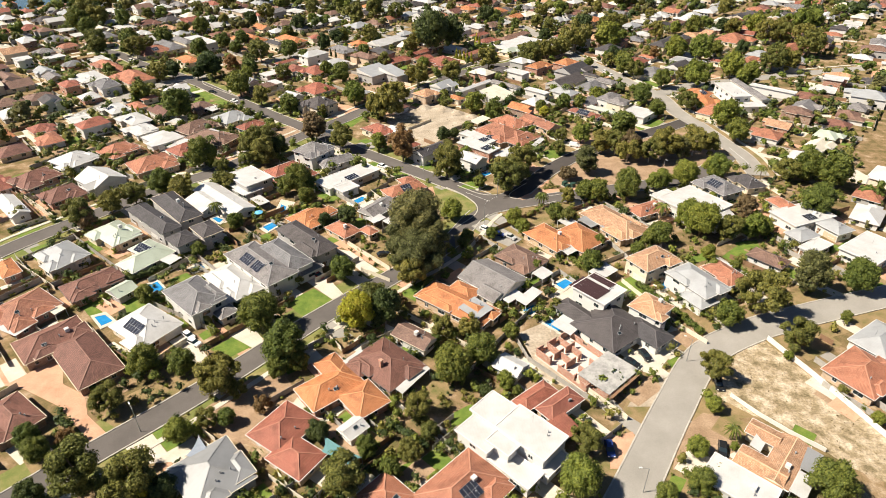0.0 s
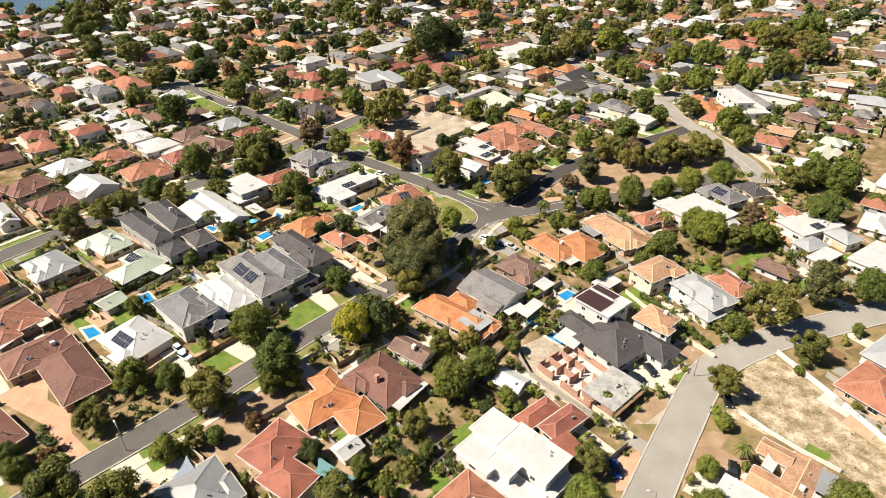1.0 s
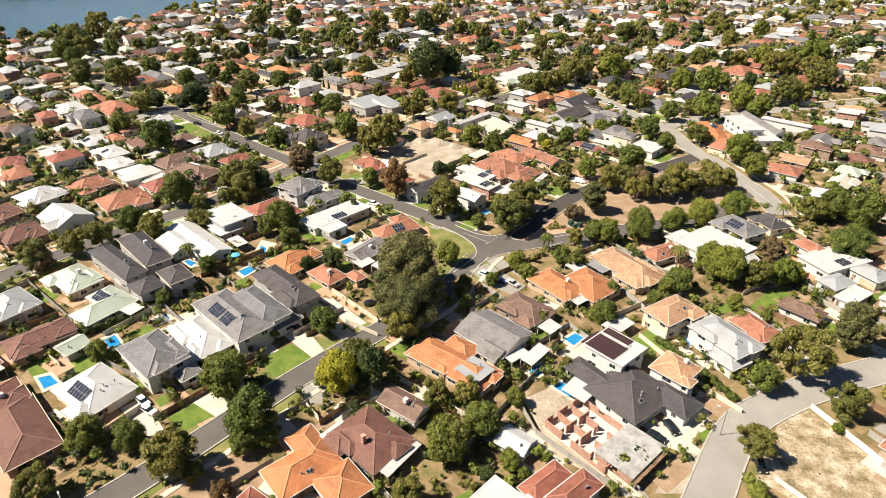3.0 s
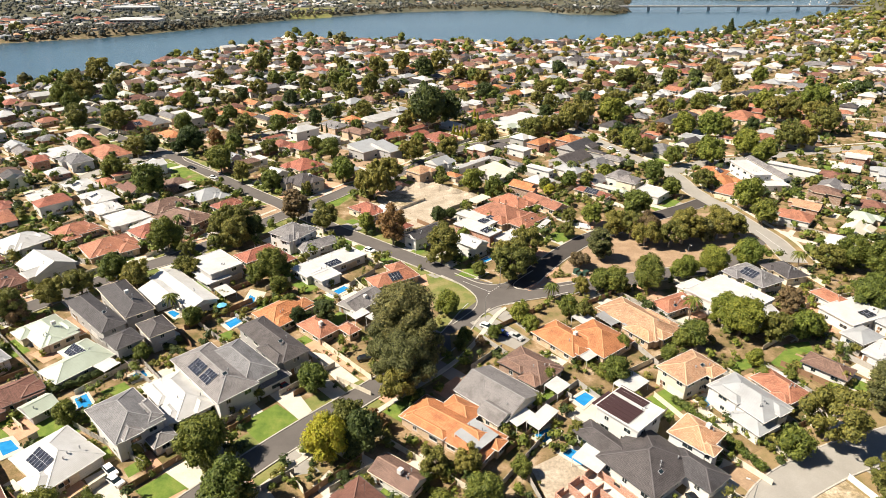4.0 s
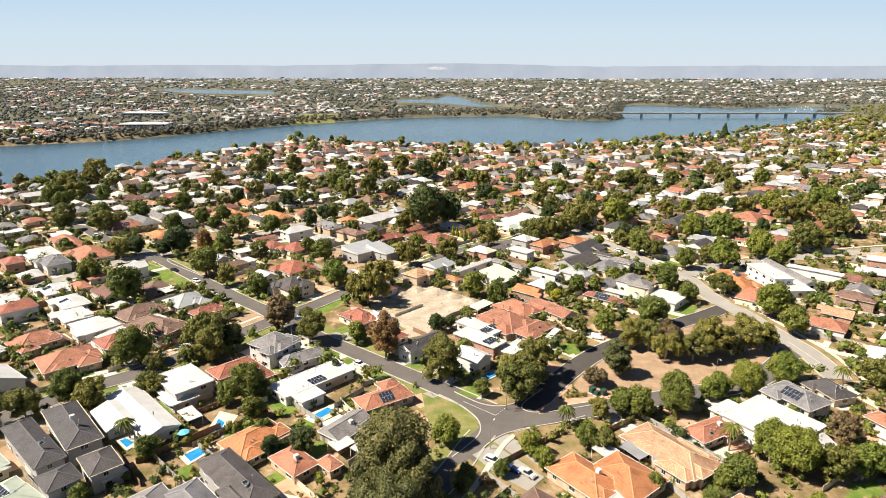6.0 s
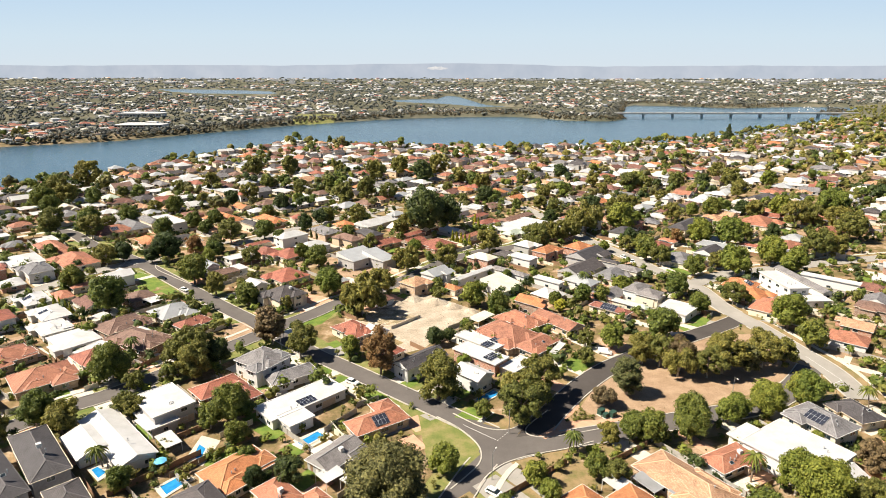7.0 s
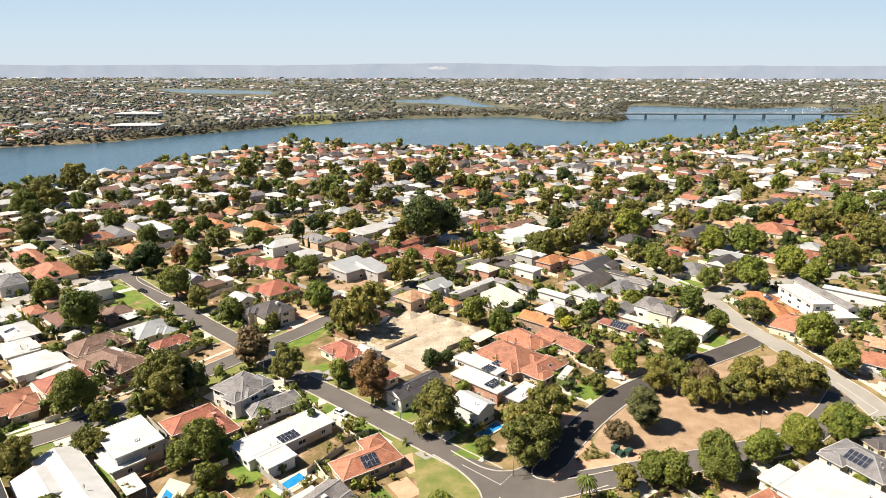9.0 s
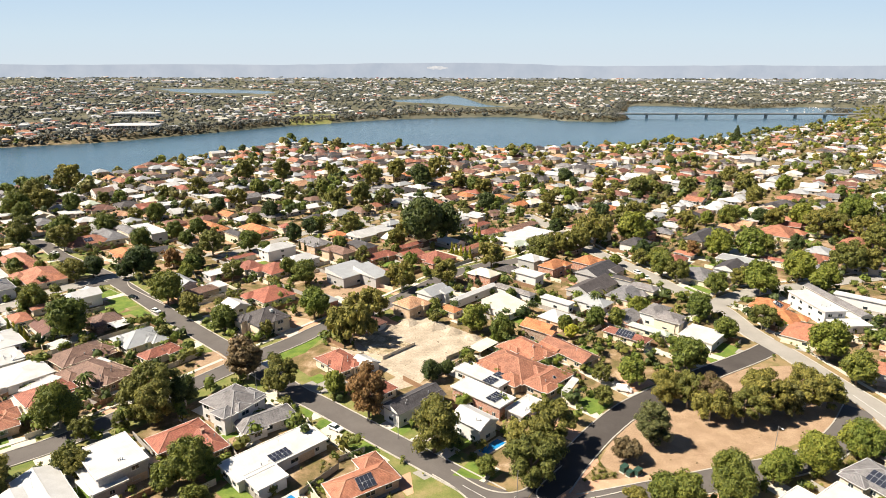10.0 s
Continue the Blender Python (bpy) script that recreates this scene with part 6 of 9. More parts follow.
house(91.3, 196.6, 33, 5.0, "flat", "white_metal", "wall_white", (0.0, 0.0, 18.4, 19.2), (-1.6, 10.7, 9.3, 8.7, 2.9), (-0.1, -10.5, 11.8, 7.6, 3.0, "gable"))
house(104.5, 208.7, 27, 5.6, "hip", "grey_tile", "wall_cream", (0.0, 0.0, 11.0, 14.7), solar=10)
house(120.1, 217.6, 15, 2.8, "hip", "charcoal_tile", "wall_cream", (0.0, 0.0, 9.1, 12.0))
house(103.5, 162.6, 41, 2.7, "hip", "brown_tile", "wall_white", (0.0, 0.0, 7.1, 11.4))
house(124.8, 198.3, 22, 3, "hip", "terracotta", "wall_white", (0.0, 0.0, 6.9, 10.9))
house(127.5, 189.6, 22, 3.6, "flat", "white_metal", "wall_white", (0.0, 0.0, 19.3, 12.1), solar=8)
house(134.4, 181.4, 24, 3.4, "hip", "pale_grey_metal", "wall_white", (0.0, 0.0, 8.1, 9.9), (-13.8, 1.2, 9.7, 7.0, 3))
house(138.4, 166.6, 34, 4, "flat", "white_metal", "wall_white", (0.0, 0.0, 18.6, 12.2))
house(122.0, 169.3, 32, 3, "flat", "white_metal", "wall_white", (0.0, 0.0, 11.2, 5.6))
house(72.1, 84.8, 47, 2.7, "gable", "tan_tile", "wall_cream", (0.0, 0.0, 15.1, 6.0), (4.6, 5.8, 5.1, 6.9, 2.7), (-5.0, 3.1, 6.6, 10.1, 2.7), pitch=14)
house(60.1, 79.0, 47, 2.9, "flat", "white_metal", "wall_white", (0.0, 0.0, 8.4, 13.8))
house(104.1, 111.3, 33, 2.7, "hip", "terracotta", "wall_tan_brick", (0.0, 0.0, 15.8, 12.8))
house(115.5, 123.0, 33, 3, "hip", "pale_grey_metal", "wall_white", (0.0, 0.0, 15.1, 9.9))
house(-130.6, 265.8, 50, 3, "hip", "white_metal", "wall_white", (0.0, 0.0, 13.6, 15.9), pitch=8, far=True)
house(-119.8, 257.7, 68, 3, "flat", "white_metal", "wall_white", (0.0, 0.0, 10.7, 4.9), far=True)
house(-115.4, 253.1, 50, 2.8, "hip", "red_tile", "wall_cream", (0.0, 0.0, 13.8, 11.0))
house(-120.0, 279.1, 55, 2.8, "hip", "brown_tile", "wall_brown_brick", (0.0, 0.0, 17.1, 13.2))
house(-107.3, 265.8, 62, 2.8, "hip", "brown_tile", "wall_brown_brick", (0.0, 0.0, 12.6, 21.5))
house(-106.4, 292.4, 50, 2.8, "hip", "pale_grey_metal", "wall_cream", (0.0, 0.0, 14.7, 13.9))
house(-94.1, 281.1, 54, 2.8, "hip", "red_tile", "wall_cream", (0.0, 0.0, 12.7, 7.7))
house(-31.0, 274.5, 45, 2.8, "hip", "red_tile", "wall_cream", (0.0, 0.0, 10.6, 15.0), (-2.8, -24.1, 9.4, 6.9))
house(-22.5, 273.0, 47, 3, "gable", "white_metal", "wall_white", (0.0, 0.0, 7.1, 7.8), garage=False)
house(-5.1, 246.9, 45, 4.6, "gable", "charcoal_tile", "wall_white", (0.0, 0.0, 17.9, 7.4))
house(25.9, 270.8, 45, 2.9, "hip", "terracotta", "wall_tan_brick", (0.0, 0.0, 16.1, 20.7))
house(32.6, 283.4, 38, 2.9, "hip", "terracotta", "wall_tan_brick", (0.0, 0.0, 11.8, 17.7))
house(35.8, 262.3, 44, 2.9, "hip", "terracotta", "wall_tan_brick", (0.0, 0.0, 16.3, 9.0))
house(46.7, 282.4, 37, 2.9, "gable", "terracotta", "wall_tan_brick", (0.0, 0.0, 9.1, 19.9))
house(16.0, 264.3, 47, 3.3, "flat", "white_metal", "wall_white", (0.0, 0.0, 7.5, 18.5), solar=14)
house(15.0, 250.5, 48, 4.6, "flat", "white_metal", "wall_red_brick", (0.0, 0.0, 7.7, 18.6), solar=10)
house(11.9, 236.3, 46, 5, "gable", "white_metal", "wall_white", (0.0, 0.0, 7.8, 10.8))
house(27.0, 245.7, 47, 3, "flat", "white_metal", "wall_white", (0.0, 0.0, 11.3, 6.3))
house(-185.2, 360.5, 47, 2.8, "hip", "terracotta", "wall_cream", (0.0, 0.0, 16.4, 25.7), far=True)
house(-209.7, 383.4, 47, 2.8, "hip", "terracotta", "wall_cream", (0.0, 0.0, 10.7, 32.1), far=True)
house(-160.0, 322.1, 47, 2.8, "hip", "terracotta", "wall_cream", (0.0, 0.0, 8.8, 4.8), far=True)
house(-161.4, 310.2, 47, 2.8, "hip", "terracotta", "wall_cream", (0.0, 0.0, 6.7, 11.3), far=True)
house(-127.5, 309.0, 47, 2.8, "hip", "brown_tile", "wall_brown_brick", (0.0, 0.0, 10.8, 11.4), far=True)
house(-115.4, 350.8, 47, 4.5, "gable", "pale_grey_metal", "wall_grey", (0.0, 0.0, 7.0, 18.8), far=True)
house(-103.8, 340.7, 47, 2.8, "hip", "brown_tile", "wall_tan_brick", (0.0, 0.0, 16.8, 7.5), far=True)
house(-99.1, 348.0, 47, 2.8, "flat", "white_metal", "wall_white", (0.0, 0.0, 8.7, 9.2), far=True)
house(-197.4, 420.4, 47, 2.8, "hip", "terracotta", "wall_cream", (0.0, 0.0, 22.7, 15.4), far=True, solar=8)
house(-165.1, 398.4, 47, 2.8, "hip", "orange_tile", "wall_cream", (0.0, 0.0, 10.2, 18.4), far=True)
house(-192.5, 434.7, 47, 2.8, "hip", "grey_tile", "wall_cream", (0.0, 0.0, 13.2, 28.8), far=True)
house(-183.4, 438.7, 47, 5.2, "hip", "grey_tile", "wall_cream", (0.0, 0.0, 7.3, 23.2), far=True)
house(-171.1, 440.1, 47, 5.2, "flat", "white_metal", "wall_white", (0.0, 0.0, 10.0, 30.2), far=True)
house(-250.2, 464.6, 47, 2.8, "hip", "grey_tile", "wall_cream", (0.0, 0.0, 11.3, 16.3), far=True)
house(-149.5, 403.8, 47, 2.8, "hip", "charcoal_tile", "wall_cream", (0.0, 0.0, 14.7, 7.8), far=True)
house(-140.6, 453.1, 47, 2.8, "hip", "orange_tile", "wall_cream", (0.0, 0.0, 15.7, 26.8), far=True)
house(-137.4, 424.4, 47, 2.8, "hip", "tan_tile", "wall_cream", (0.0, 0.0, 10.0, 8.8), far=True)
house(-104.6, 366.8, 47, 2.8, "flat", "white_metal", "wall_white", (0.0, 0.0, 11.4, 8.4), far=True)
house(-84.7, 400.4, 47, 5.5, "hip", "white_metal", "wall_white", (0.0, 0.0, 17.4, 10.5), (1.4, -19.2, 17.3, 11.2, 3), far=True)
house(-101.0, 392.3, 47, 2.8, "hip", "red_tile", "wall_cream", (0.0, 0.0, 15.2, 4.4), far=True)
house(-92.4, 377.9, 47, 2.8, "hip", "red_tile", "wall_cream", (0.0, 0.0, 9.6, 12.8), far=True)
house(-78.4, 372.6, 47, 2.8, "hip", "red_tile", "wall_cream", (0.0, 0.0, 14.2, 15.0), far=True)
house(-71.5, 337.3, 47, 2.8, "hip", "red_tile", "wall_cream", (0.0, 0.0, 15.9, 16.8), far=True)
house(-65.0, 306.4, 47, 5.2, "hip", "charcoal_tile", "wall_cream", (0.0, 0.0, 14.0, 14.9))
house(-116.5, 430.6, 47, 5.2, "hip", "charcoal_tile", "wall_cream", (0.0, 0.0, 6.8, 16.5), far=True)
house(-110.1, 449.9, 47, 2.8, "hip", "orange_tile", "wall_cream", (0.0, 0.0, 12.1, 24.9), far=True)
house(-93.7, 457.0, 47, 2.8, "hip", "red_tile", "wall_cream", (0.0, 0.0, 8.4, 8.9), far=True)
house(-67.3, 413.5, 47, 5, "hip", "grey_tile", "wall_tan_brick", (0.0, 0.0, 10.5, 19.5), far=True)
house(-51.0, 396.4, 47, 5.2, "hip", "brown_tile", "wall_sand", (0.0, 0.0, 9.3, 17.5), far=True)
house(-40.8, 407.3, 47, 5.2, "hip", "charcoal_tile", "wall_brown_brick", (0.0, 0.0, 9.0, 17.7), far=True)
house(-40.8, 361.9, 47, 5, "skillion", "pale_grey_metal", "wall_grey", (0.0, 0.0, 17.6, 13.7), (6.0, -9.4, 9.4, 16.0), far=True)
house(-20.3, 372.2, 47, 2.8, "hip", "terracotta", "wall_cream", (0.0, 0.0, 19.4, 5.2), far=True)
house(-29.6, 395.3, 47, 2.8, "hip", "red_tile", "wall_red_brick", (0.0, 0.0, 17.9, 8.6), far=True)
house(-16.5, 413.1, 47, 2.8, "hip", "red_tile", "wall_red_brick", (0.0, 0.0, 20.7, 5.4), far=True)
house(-0.4, 391.9, 47, 2.8, "hip", "red_tile", "wall_red_brick", (0.0, 0.0, 15.5, 16.4), far=True)
house(-40.1, 443.0, 47, 3, "gable", "white_metal", "wall_white", (0.0, 0.0, 29.6, 11.8), far=True)
house(-59.6, 436.9, 47, 2.8, "hip", "orange_tile", "wall_cream", (0.0, 0.0, 11.4, 12.1), far=True)
house(-82.3, 324.1, 47, 2.8, "gable", "white_metal", "wall_white", (0.0, 0.0, 9.5, 10.1), far=True)
house(6.4, 320.5, 47, 2.8, "hip", "orange_tile", "wall_cream", (0.0, 0.0, 5.7, 8.7), far=True)
house(16.7, 338.0, 47, 3.5, "gable", "white_metal", "wall_white", (0.0, 0.0, 27.6, 3.8), far=True)
house(29.3, 324.2, 47, 3, "skillion", "cream_metal", "wall_white", (0.0, 0.0, 14.0, 14.9), far=True)
house(34.3, 341.7, 47, 3.4, "hip", "grey_tile", "wall_white", (0.0, 0.0, 4.9, 20.9), far=True)
house(43.1, 360.3, 47, 5, "flat", "white_metal", "wall_white", (0.0, 0.0, 7.5, 13.9), far=True)
house(57.4, 373.4, 47, 5, "hip", "orange_tile", "wall_red_brick", (0.0, 0.0, 15.2, 9.5), far=True)
house(75.3, 379.5, 47, 5, "hip", "orange_tile", "wall_red_brick", (0.0, 0.0, 13.3, 11.3), far=True)
house(76.5, 363.9, 47, 5, "gable", "charcoal_tile", "wall_grey", (0.0, 0.0, 21.0, 13.5), far=True)
house(70.2, 347.8, 47, 3, "gable", "charcoal_tile", "wall_grey", (0.0, 0.0, 24.5, 12.9), far=True)
house(85.1, 352.5, 47, 5, "hip", "charcoal_tile", "wall_grey", (0.0, 0.0, 4.3, 10.3), far=True)
house(50.8, 327.5, 47, 4, "flat", "white_metal", "wall_white", (0.0, 0.0, 4.6, 14.4), far=True)
house(66.3, 329.2, 47, 3, "hip", "pale_grey_metal", "wall_white", (0.0, 0.0, 9.3, 14.6), far=True)
house(83.3, 338.8, 47, 3, "hip", "grey_tile", "wall_cream", (0.0, 0.0, 18.0, 12.0), far=True)
house(91.1, 341.2, 47, 5, "hip", "grey_tile", "wall_cream", (0.0, 0.0, 6.7, 12.4), far=True)
house(87.2, 314.3, 47, 5, "hip", "grey_tile", "wall_white", (0.0, 0.0, 13.2, 7.9), far=True)
house(70.6, 295.5, 47, 2.8, "hip", "red_tile", "wall_cream", (0.0, 0.0, 5.8, 17.1), solar=12)
house(80.5, 300.7, 47, 2.8, "hip", "green_metal", "wall_cream", (0.0, 0.0, 4.2, 15.8), far=True)
house(17.5, 409.4, 47, 2.8, "gable", "terracotta", "wall_cream", (0.0, 0.0, 16.5, 6.1), far=True)
house(49.7, 436.6, 47, 2.8, "flat", "white_metal", "wall_white", (0.0, 0.0, 38.9, 18.6), far=True)
house(62.5, 424.3, 47, 2.8, "flat", "white_metal", "wall_white", (0.0, 0.0, 26.5, 7.1), far=True)
house(44.6, 416.9, 47, 2.8, "hip", "green_metal", "wall_cream", (0.0, 0.0, 14.6, 8.7), far=True)
house(51.2, 457.0, 47, 2.8, "hip", "brown_tile", "wall_cream", (0.0, 0.0, 30.9, 7.6), far=True)
house(30.8, 444.2, 47, 2.8, "hip", "red_tile", "wall_cream", (0.0, 0.0, 15.9, 8.9), far=True)
house(25.9, 461.7, 47, 2.8, "hip", "red_tile", "wall_cream", (0.0, 0.0, 16.6, 6.9), far=True)
house(90.5, 460.8, 47, 2.8, "hip", "terracotta", "wall_cream", (0.0, 0.0, 23.6, 10.1), far=True)
house(109.3, 413.0, 47, 5, "hip", "charcoal_tile", "wall_white", (0.0, 0.0, 15.0, 12.5), far=True)
house(124.9, 364.4, 47, 2.8, "hip", "grey_tile", "wall_cream", (0.0, 0.0, 17.4, 16.0), far=True)
house(141.1, 368.2, 47, 5.4, "gable", "charcoal_tile", "wall_white", (0.0, 0.0, 16.7, 11.3), far=True)
house(150.6, 380.2, 47, 5.4, "flat", "pale_grey_metal", "wall_white", (0.0, 0.0, 11.5, 19.1), far=True)
house(173.0, 388.7, 47, 2.8, "hip", "red_tile", "wall_cream", (0.0, 0.0, 4.7, 12.0), far=True)
house(153.1, 429.2, 47, 5, "hip", "charcoal_tile", "wall_cream", (0.0, 0.0, 31.5, 11.3), far=True)
house(204.7, 444.2, 47, 2.8, "hip", "terracotta", "wall_cream", (0.0, 0.0, 22.8, 20.2), far=True)
house(230.2, 413.8, 47, 2.8, "hip", "terracotta", "wall_cream", (0.0, 0.0, 33.2, 15.4), far=True)
house(194.1, 389.8, 47, 2.8, "hip", "terracotta", "wall_cream", (0.0, 0.0, 17.8, 8.9), far=True)
house(137.1, 324.1, 47, 3, "hip", "orange_tile", "wall_cream", (0.0, 0.0, 14.1, 13.2), solar=8)
house(136.5, 312.1, 47, 3, "hip", "orange_tile", "wall_cream", (0.0, 0.0, 13.4, 12.6), far=True)
house(138.2, 296.1, 47, 3, "hip", "terracotta", "wall_cream", (0.0, 0.0, 16.8, 16.4), far=True)
house(154.9, 321.8, 4, 6, "flat", "white_metal", "wall_white", (0.0, 0.0, 9.4, 24.1), (2.8, -15.9, 13.7, 7.5, 3))
house(168.3, 329.9, 4, 3.4, "gable", "grey_tile", "wall_white", (0.0, 0.0, 5.2, 36.5), far=True)
house(179.0, 326.4, 47, 5, "flat", "white_metal", "wall_white", (0.0, 0.0, 4.6, 23.8), far=True)
house(97.7, 294.6, 47, 3.6, "flat", "white_metal", "wall_white", (0.0, 0.0, 13.0, 12.4), far=True)
house(90.2, 307.1, 47, 5, "hip", "grey_tile", "wall_cream", (0.0, 0.0, 10.0, 9.0), far=True)
house(-170.7, 305.5, 47, 3.0, "hip", "white_metal", "wall_white", (0.0, 0.0, 10.0, 17.0), pitch=14, solar=6)
house(-153.8, 289.7, 47, 3.2, "hip", "white_metal", "wall_white", (0.0, 0.0, 10.5, 17.5), pitch=14, solar=4)
house(-145.1, 276.3, 47, 2.8, "hip", "white_metal", "wall_white", (0.0, 0.0, 10.5, 15.0), pitch=10)
house(-191.5, 340.3, 47, 5.0, "hip", "grey_tile", "wall_white", (0.0, 0.0, 11.4, 16.5))
house(-211.8, 360.9, 47, 3.0, "hip", "white_metal", "wall_white", (0.0, 0.0, 15.0, 22.0), pitch=10)

# patio roofs, sails and sheds
patio(-22.0, 115.7, 48, 6.3, 5.2, 2.7, "white_metal")
patio(19.1, 143.5, 40, 6.5, 5.6, 2.8, "white_metal")
patio(24.8, 142.6, 49, 8.7, 3.6, 2.8, "white_metal")
patio(30.3, 154.6, 44, 5.4, 4.4, 2.6, "white_metal")
patio(49.2, 155.4, 40, 8.2, 5.3, 2.8, "white_metal")
patio(-7.7, 109.3, 53, 10.9, 2.2, 2.6, "white_metal")
patio(8.8, 135.1, 46, 6.9, 7.3, 4.3, "pale_grey_metal")
patio(-78.8, 177.4, 56, 6.1, 6.9, 2.8, "cream_metal")
patio(77.5, 84.4, 51, 6.9, 3.2, 2.7, "grey_metal")
patio(72.7, 78.6, 48, 6.7, 3.1, 2.7, "white_metal")
patio(68.6, 89.6, 47, 4.6, 2.4, 2.6, "white_metal")
patio(33.5, 129.7, 47, 5.9, 6.4, 2.6, "white_metal")
patio(87.1, 158.8, 46, 5.2, 5.4, 2.6, "white_metal")
patio(-89.7, 164.3, 61, 4.8, 8.5, 2.6, "white_metal")
patio(26.0, 93.6, 33, 7.7, 6.0, 2.6, "red_tile")
patio(-111.6, 137.8, 59, 3.4, 5.4, 2.6, "cream_metal")
patio(-117.9, 130.0, 67, 6.2, 7.2, 2.6, "white_metal")
patio(-77.8, 211.5, 52, 5.9, 7.4, 2.8, "white_metal")
patio(-27.3, 198.7, 52, 6.4, 4.5, 2.7, "white_metal")
patio(-18.1, 187.8, 52, 6.5, 4.8, 2.7, "white_metal")
patio(-115.9, 276.2, 68, 6.7, 6.7, 2.7, "white_metal")
patio(-110.5, 272.4, 64, 6.3, 5.5, 2.7, "white_metal")
patio(-132.0, 287.2, 66, 5.4, 5.6, 2.7, "white_metal")
patio(17.6, 286.5, 49, 10.7, 5.2, 2.8, "cream_metal")
patio(42.5, 258.3, 59, 10.0, 2.3, 2.7, "white_metal")
patio(-120.1, 305.6, 56, 6.6, 7.4, 2.7, "white_metal")
patio(-53.0, 271.6, 53, 4.6, 6.0, 2.7, "white_metal")
patio(-69.5, 203.2, 46, 4.4, 7.0, 2.7, "white_metal")
patio(41.0, 167.7, 38, 5.5, 3.5, 2.7, "white_metal")
patio(43.4, 186.0, 38, 5.2, 5.0, 2.9, "white_metal")
patio(51.6, 186.8, 34, 6.1, 6.7, 2.6, "grey_metal")
patio(59.2, 180.4, 34, 5.6, 9.8, 2.6, "grey_metal")
patio(-27.3, 198.3, 46, 5.5, 5.2, 2.8, "cream_metal")
patio(-24.5, 189.1, 46, 5.8, 4.7, 2.8, "white_metal")
sail("sail_grey", 3.4, (-54.2, 91.0), (-48.1, 85.0), (-50.6, 83.3), (-55.3, 85.9))
sail("sail_teal", 3.0, (-26.8, 91.3), (-17.7, 85.8), (-18.7, 82.4), (-26.7, 87.3))
unfinished_house(34.2, 117.5, 38, 12.3, 16.9)
concrete_deck(40.8, 111.4, 42, 12.6, 9.4)

# trees
tree(-9.8, 173.2, 10.2, 23.2, "gum", "tall")
tree(-12.2, 177.3, 6.3, 15.0, "gum", "round")
tree(-7.3, 179.1, 6.1, 14.7, "gum", "round")
tree(-14.6, 167.3, 5.8, 14.0, "gum", "round")
tree(-3.7, 163.8, 6.4, 15.4, "gum", "round")
tree(-8.4, 156.4, 8.3, 16.6, "gum", "round")
tree(-9.7, 152.3, 5.6, 11.3, "olive", "round")
tree(-23.9, 132.0, 5.6, 12.8, "yellow", "round")
tree(-16.6, 133.4, 4.8, 12.6, "dark", "round")
tree(-21.5, 141.8, 4.1, 8.2, "olive", "round")
tree(-41.0, 117.0, 6.4, 12.9, "green", "round")
tree(-50.7, 131.2, 6.2, 12.3, "green", "round")
tree(-54.2, 107.2, 5.8, 11.6, "olive", "round")
tree(-76.3, 114.4, 4.4, 8.8, "green", "round")
tree(-66.5, 114.3, 3.9, 7.8, "green", "round")
tree(1.9, 111.6, 5.6, 11.1, "green", "round")
tree(9.9, 117.6, 4.9, 9.8, "green", "round")
tree(67.6, 111.9, 4.2, 8.4, "olive", "round")
tree(93.2, 123.1, 4.6, 9.2, "olive", "round")
tree(89.4, 138.0, 7.2, 14.3, "olive", "round")
tree(108.6, 147.6, 5.6, 15.0, "gum", "tall")
tree(88.2, 180.7, 6.7, 13.5, "bright", "round")
tree(27.7, 79.2, 5.1, 10.3, "bright", "round")
tree(31.2, 89.9, 3.6, 7.1, "olive", "round")
tree(-31.6, 155.5, 4.4, 8.7, "green", "round")
tree(-129.6, 189.2, 5.5, 11.1, "olive", "round")
tree(-127.1, 187.3, 4.2, 8.4, "brown", "round")
tree(-123.2, 197.8, 4.8, 9.5, "olive", "round")
tree(-117.4, 205.1, 4.8, 9.7, "olive", "round")
tree(-110.6, 213.1, 5.3, 10.6, "green", "round")
tree(-101.5, 209.7, 5.0, 10.0, "olive", "round")
tree(-88.0, 143.3, 3.3, 6.6, "green", "round")
tree(-92.7, 91.3, 3.2, 6.5, "green", "round")
tree(-88.5, 87.4, 3.3, 6.7, "green", "round")
tree(-84.7, 92.0, 2.1, 4.3, "rust", "round")
tree(-79.7, 101.4, 4.0, 7.9, "olive", "round")
tree(-54.6, 96.7, 2.6, 5.2, "olive", "round")
tree(-59.3, 92.6, 3.5, 6.9, "bright", "round")
tree(-50.2, 97.2, 2.5, 4.9, "green", "round")
tree(-42.7, 101.0, 2.5, 5.0, "rust", "round")
tree(-75.0, 79.8, 6.3, 12.5, "olive", "round")
tree(-62.4, 77.2, 6.2, 12.3, "olive", "round")
tree(-83.4, 76.1, 3.5, 6.9, "dark", "round")
tree(-56.5, 77.4, 3.5, 7.0, "dark", "round")
tree(-61.1, 77.5, 3.4, 6.8, "yellow", "round")
tree(-6.1, 98.8, 3.8, 7.5, "olive", "round")
tree(-28.6, 92.9, 3.0, 6.0, "dark", "round")
tree(-20.7, 79.2, 5.2, 10.5, "olive", "round")
tree(-16.8, 88.3, 2.9, 5.9, "green", "round")
tree(-0.2, 127.7, 3.5, 7.0, "olive", "round")
tree(6.7, 128.1, 3.2, 6.4, "olive", "round")
tree(-7.5, 86.8, 2.9, 5.8, "olive", "round")
tree(-3.4, 93.0, 2.5, 5.1, "olive", "round")
tree(15.0, 108.5, 2.8, 5.5, "bright", "round")
tree(-11.5, 82.8, 2.6, 5.2, "green", "round")
tree(63.3, 100.9, 2.3, 4.5, "bright", "round")
tree(54.7, 88.2, 2.8, 5.6, "bright", "round")
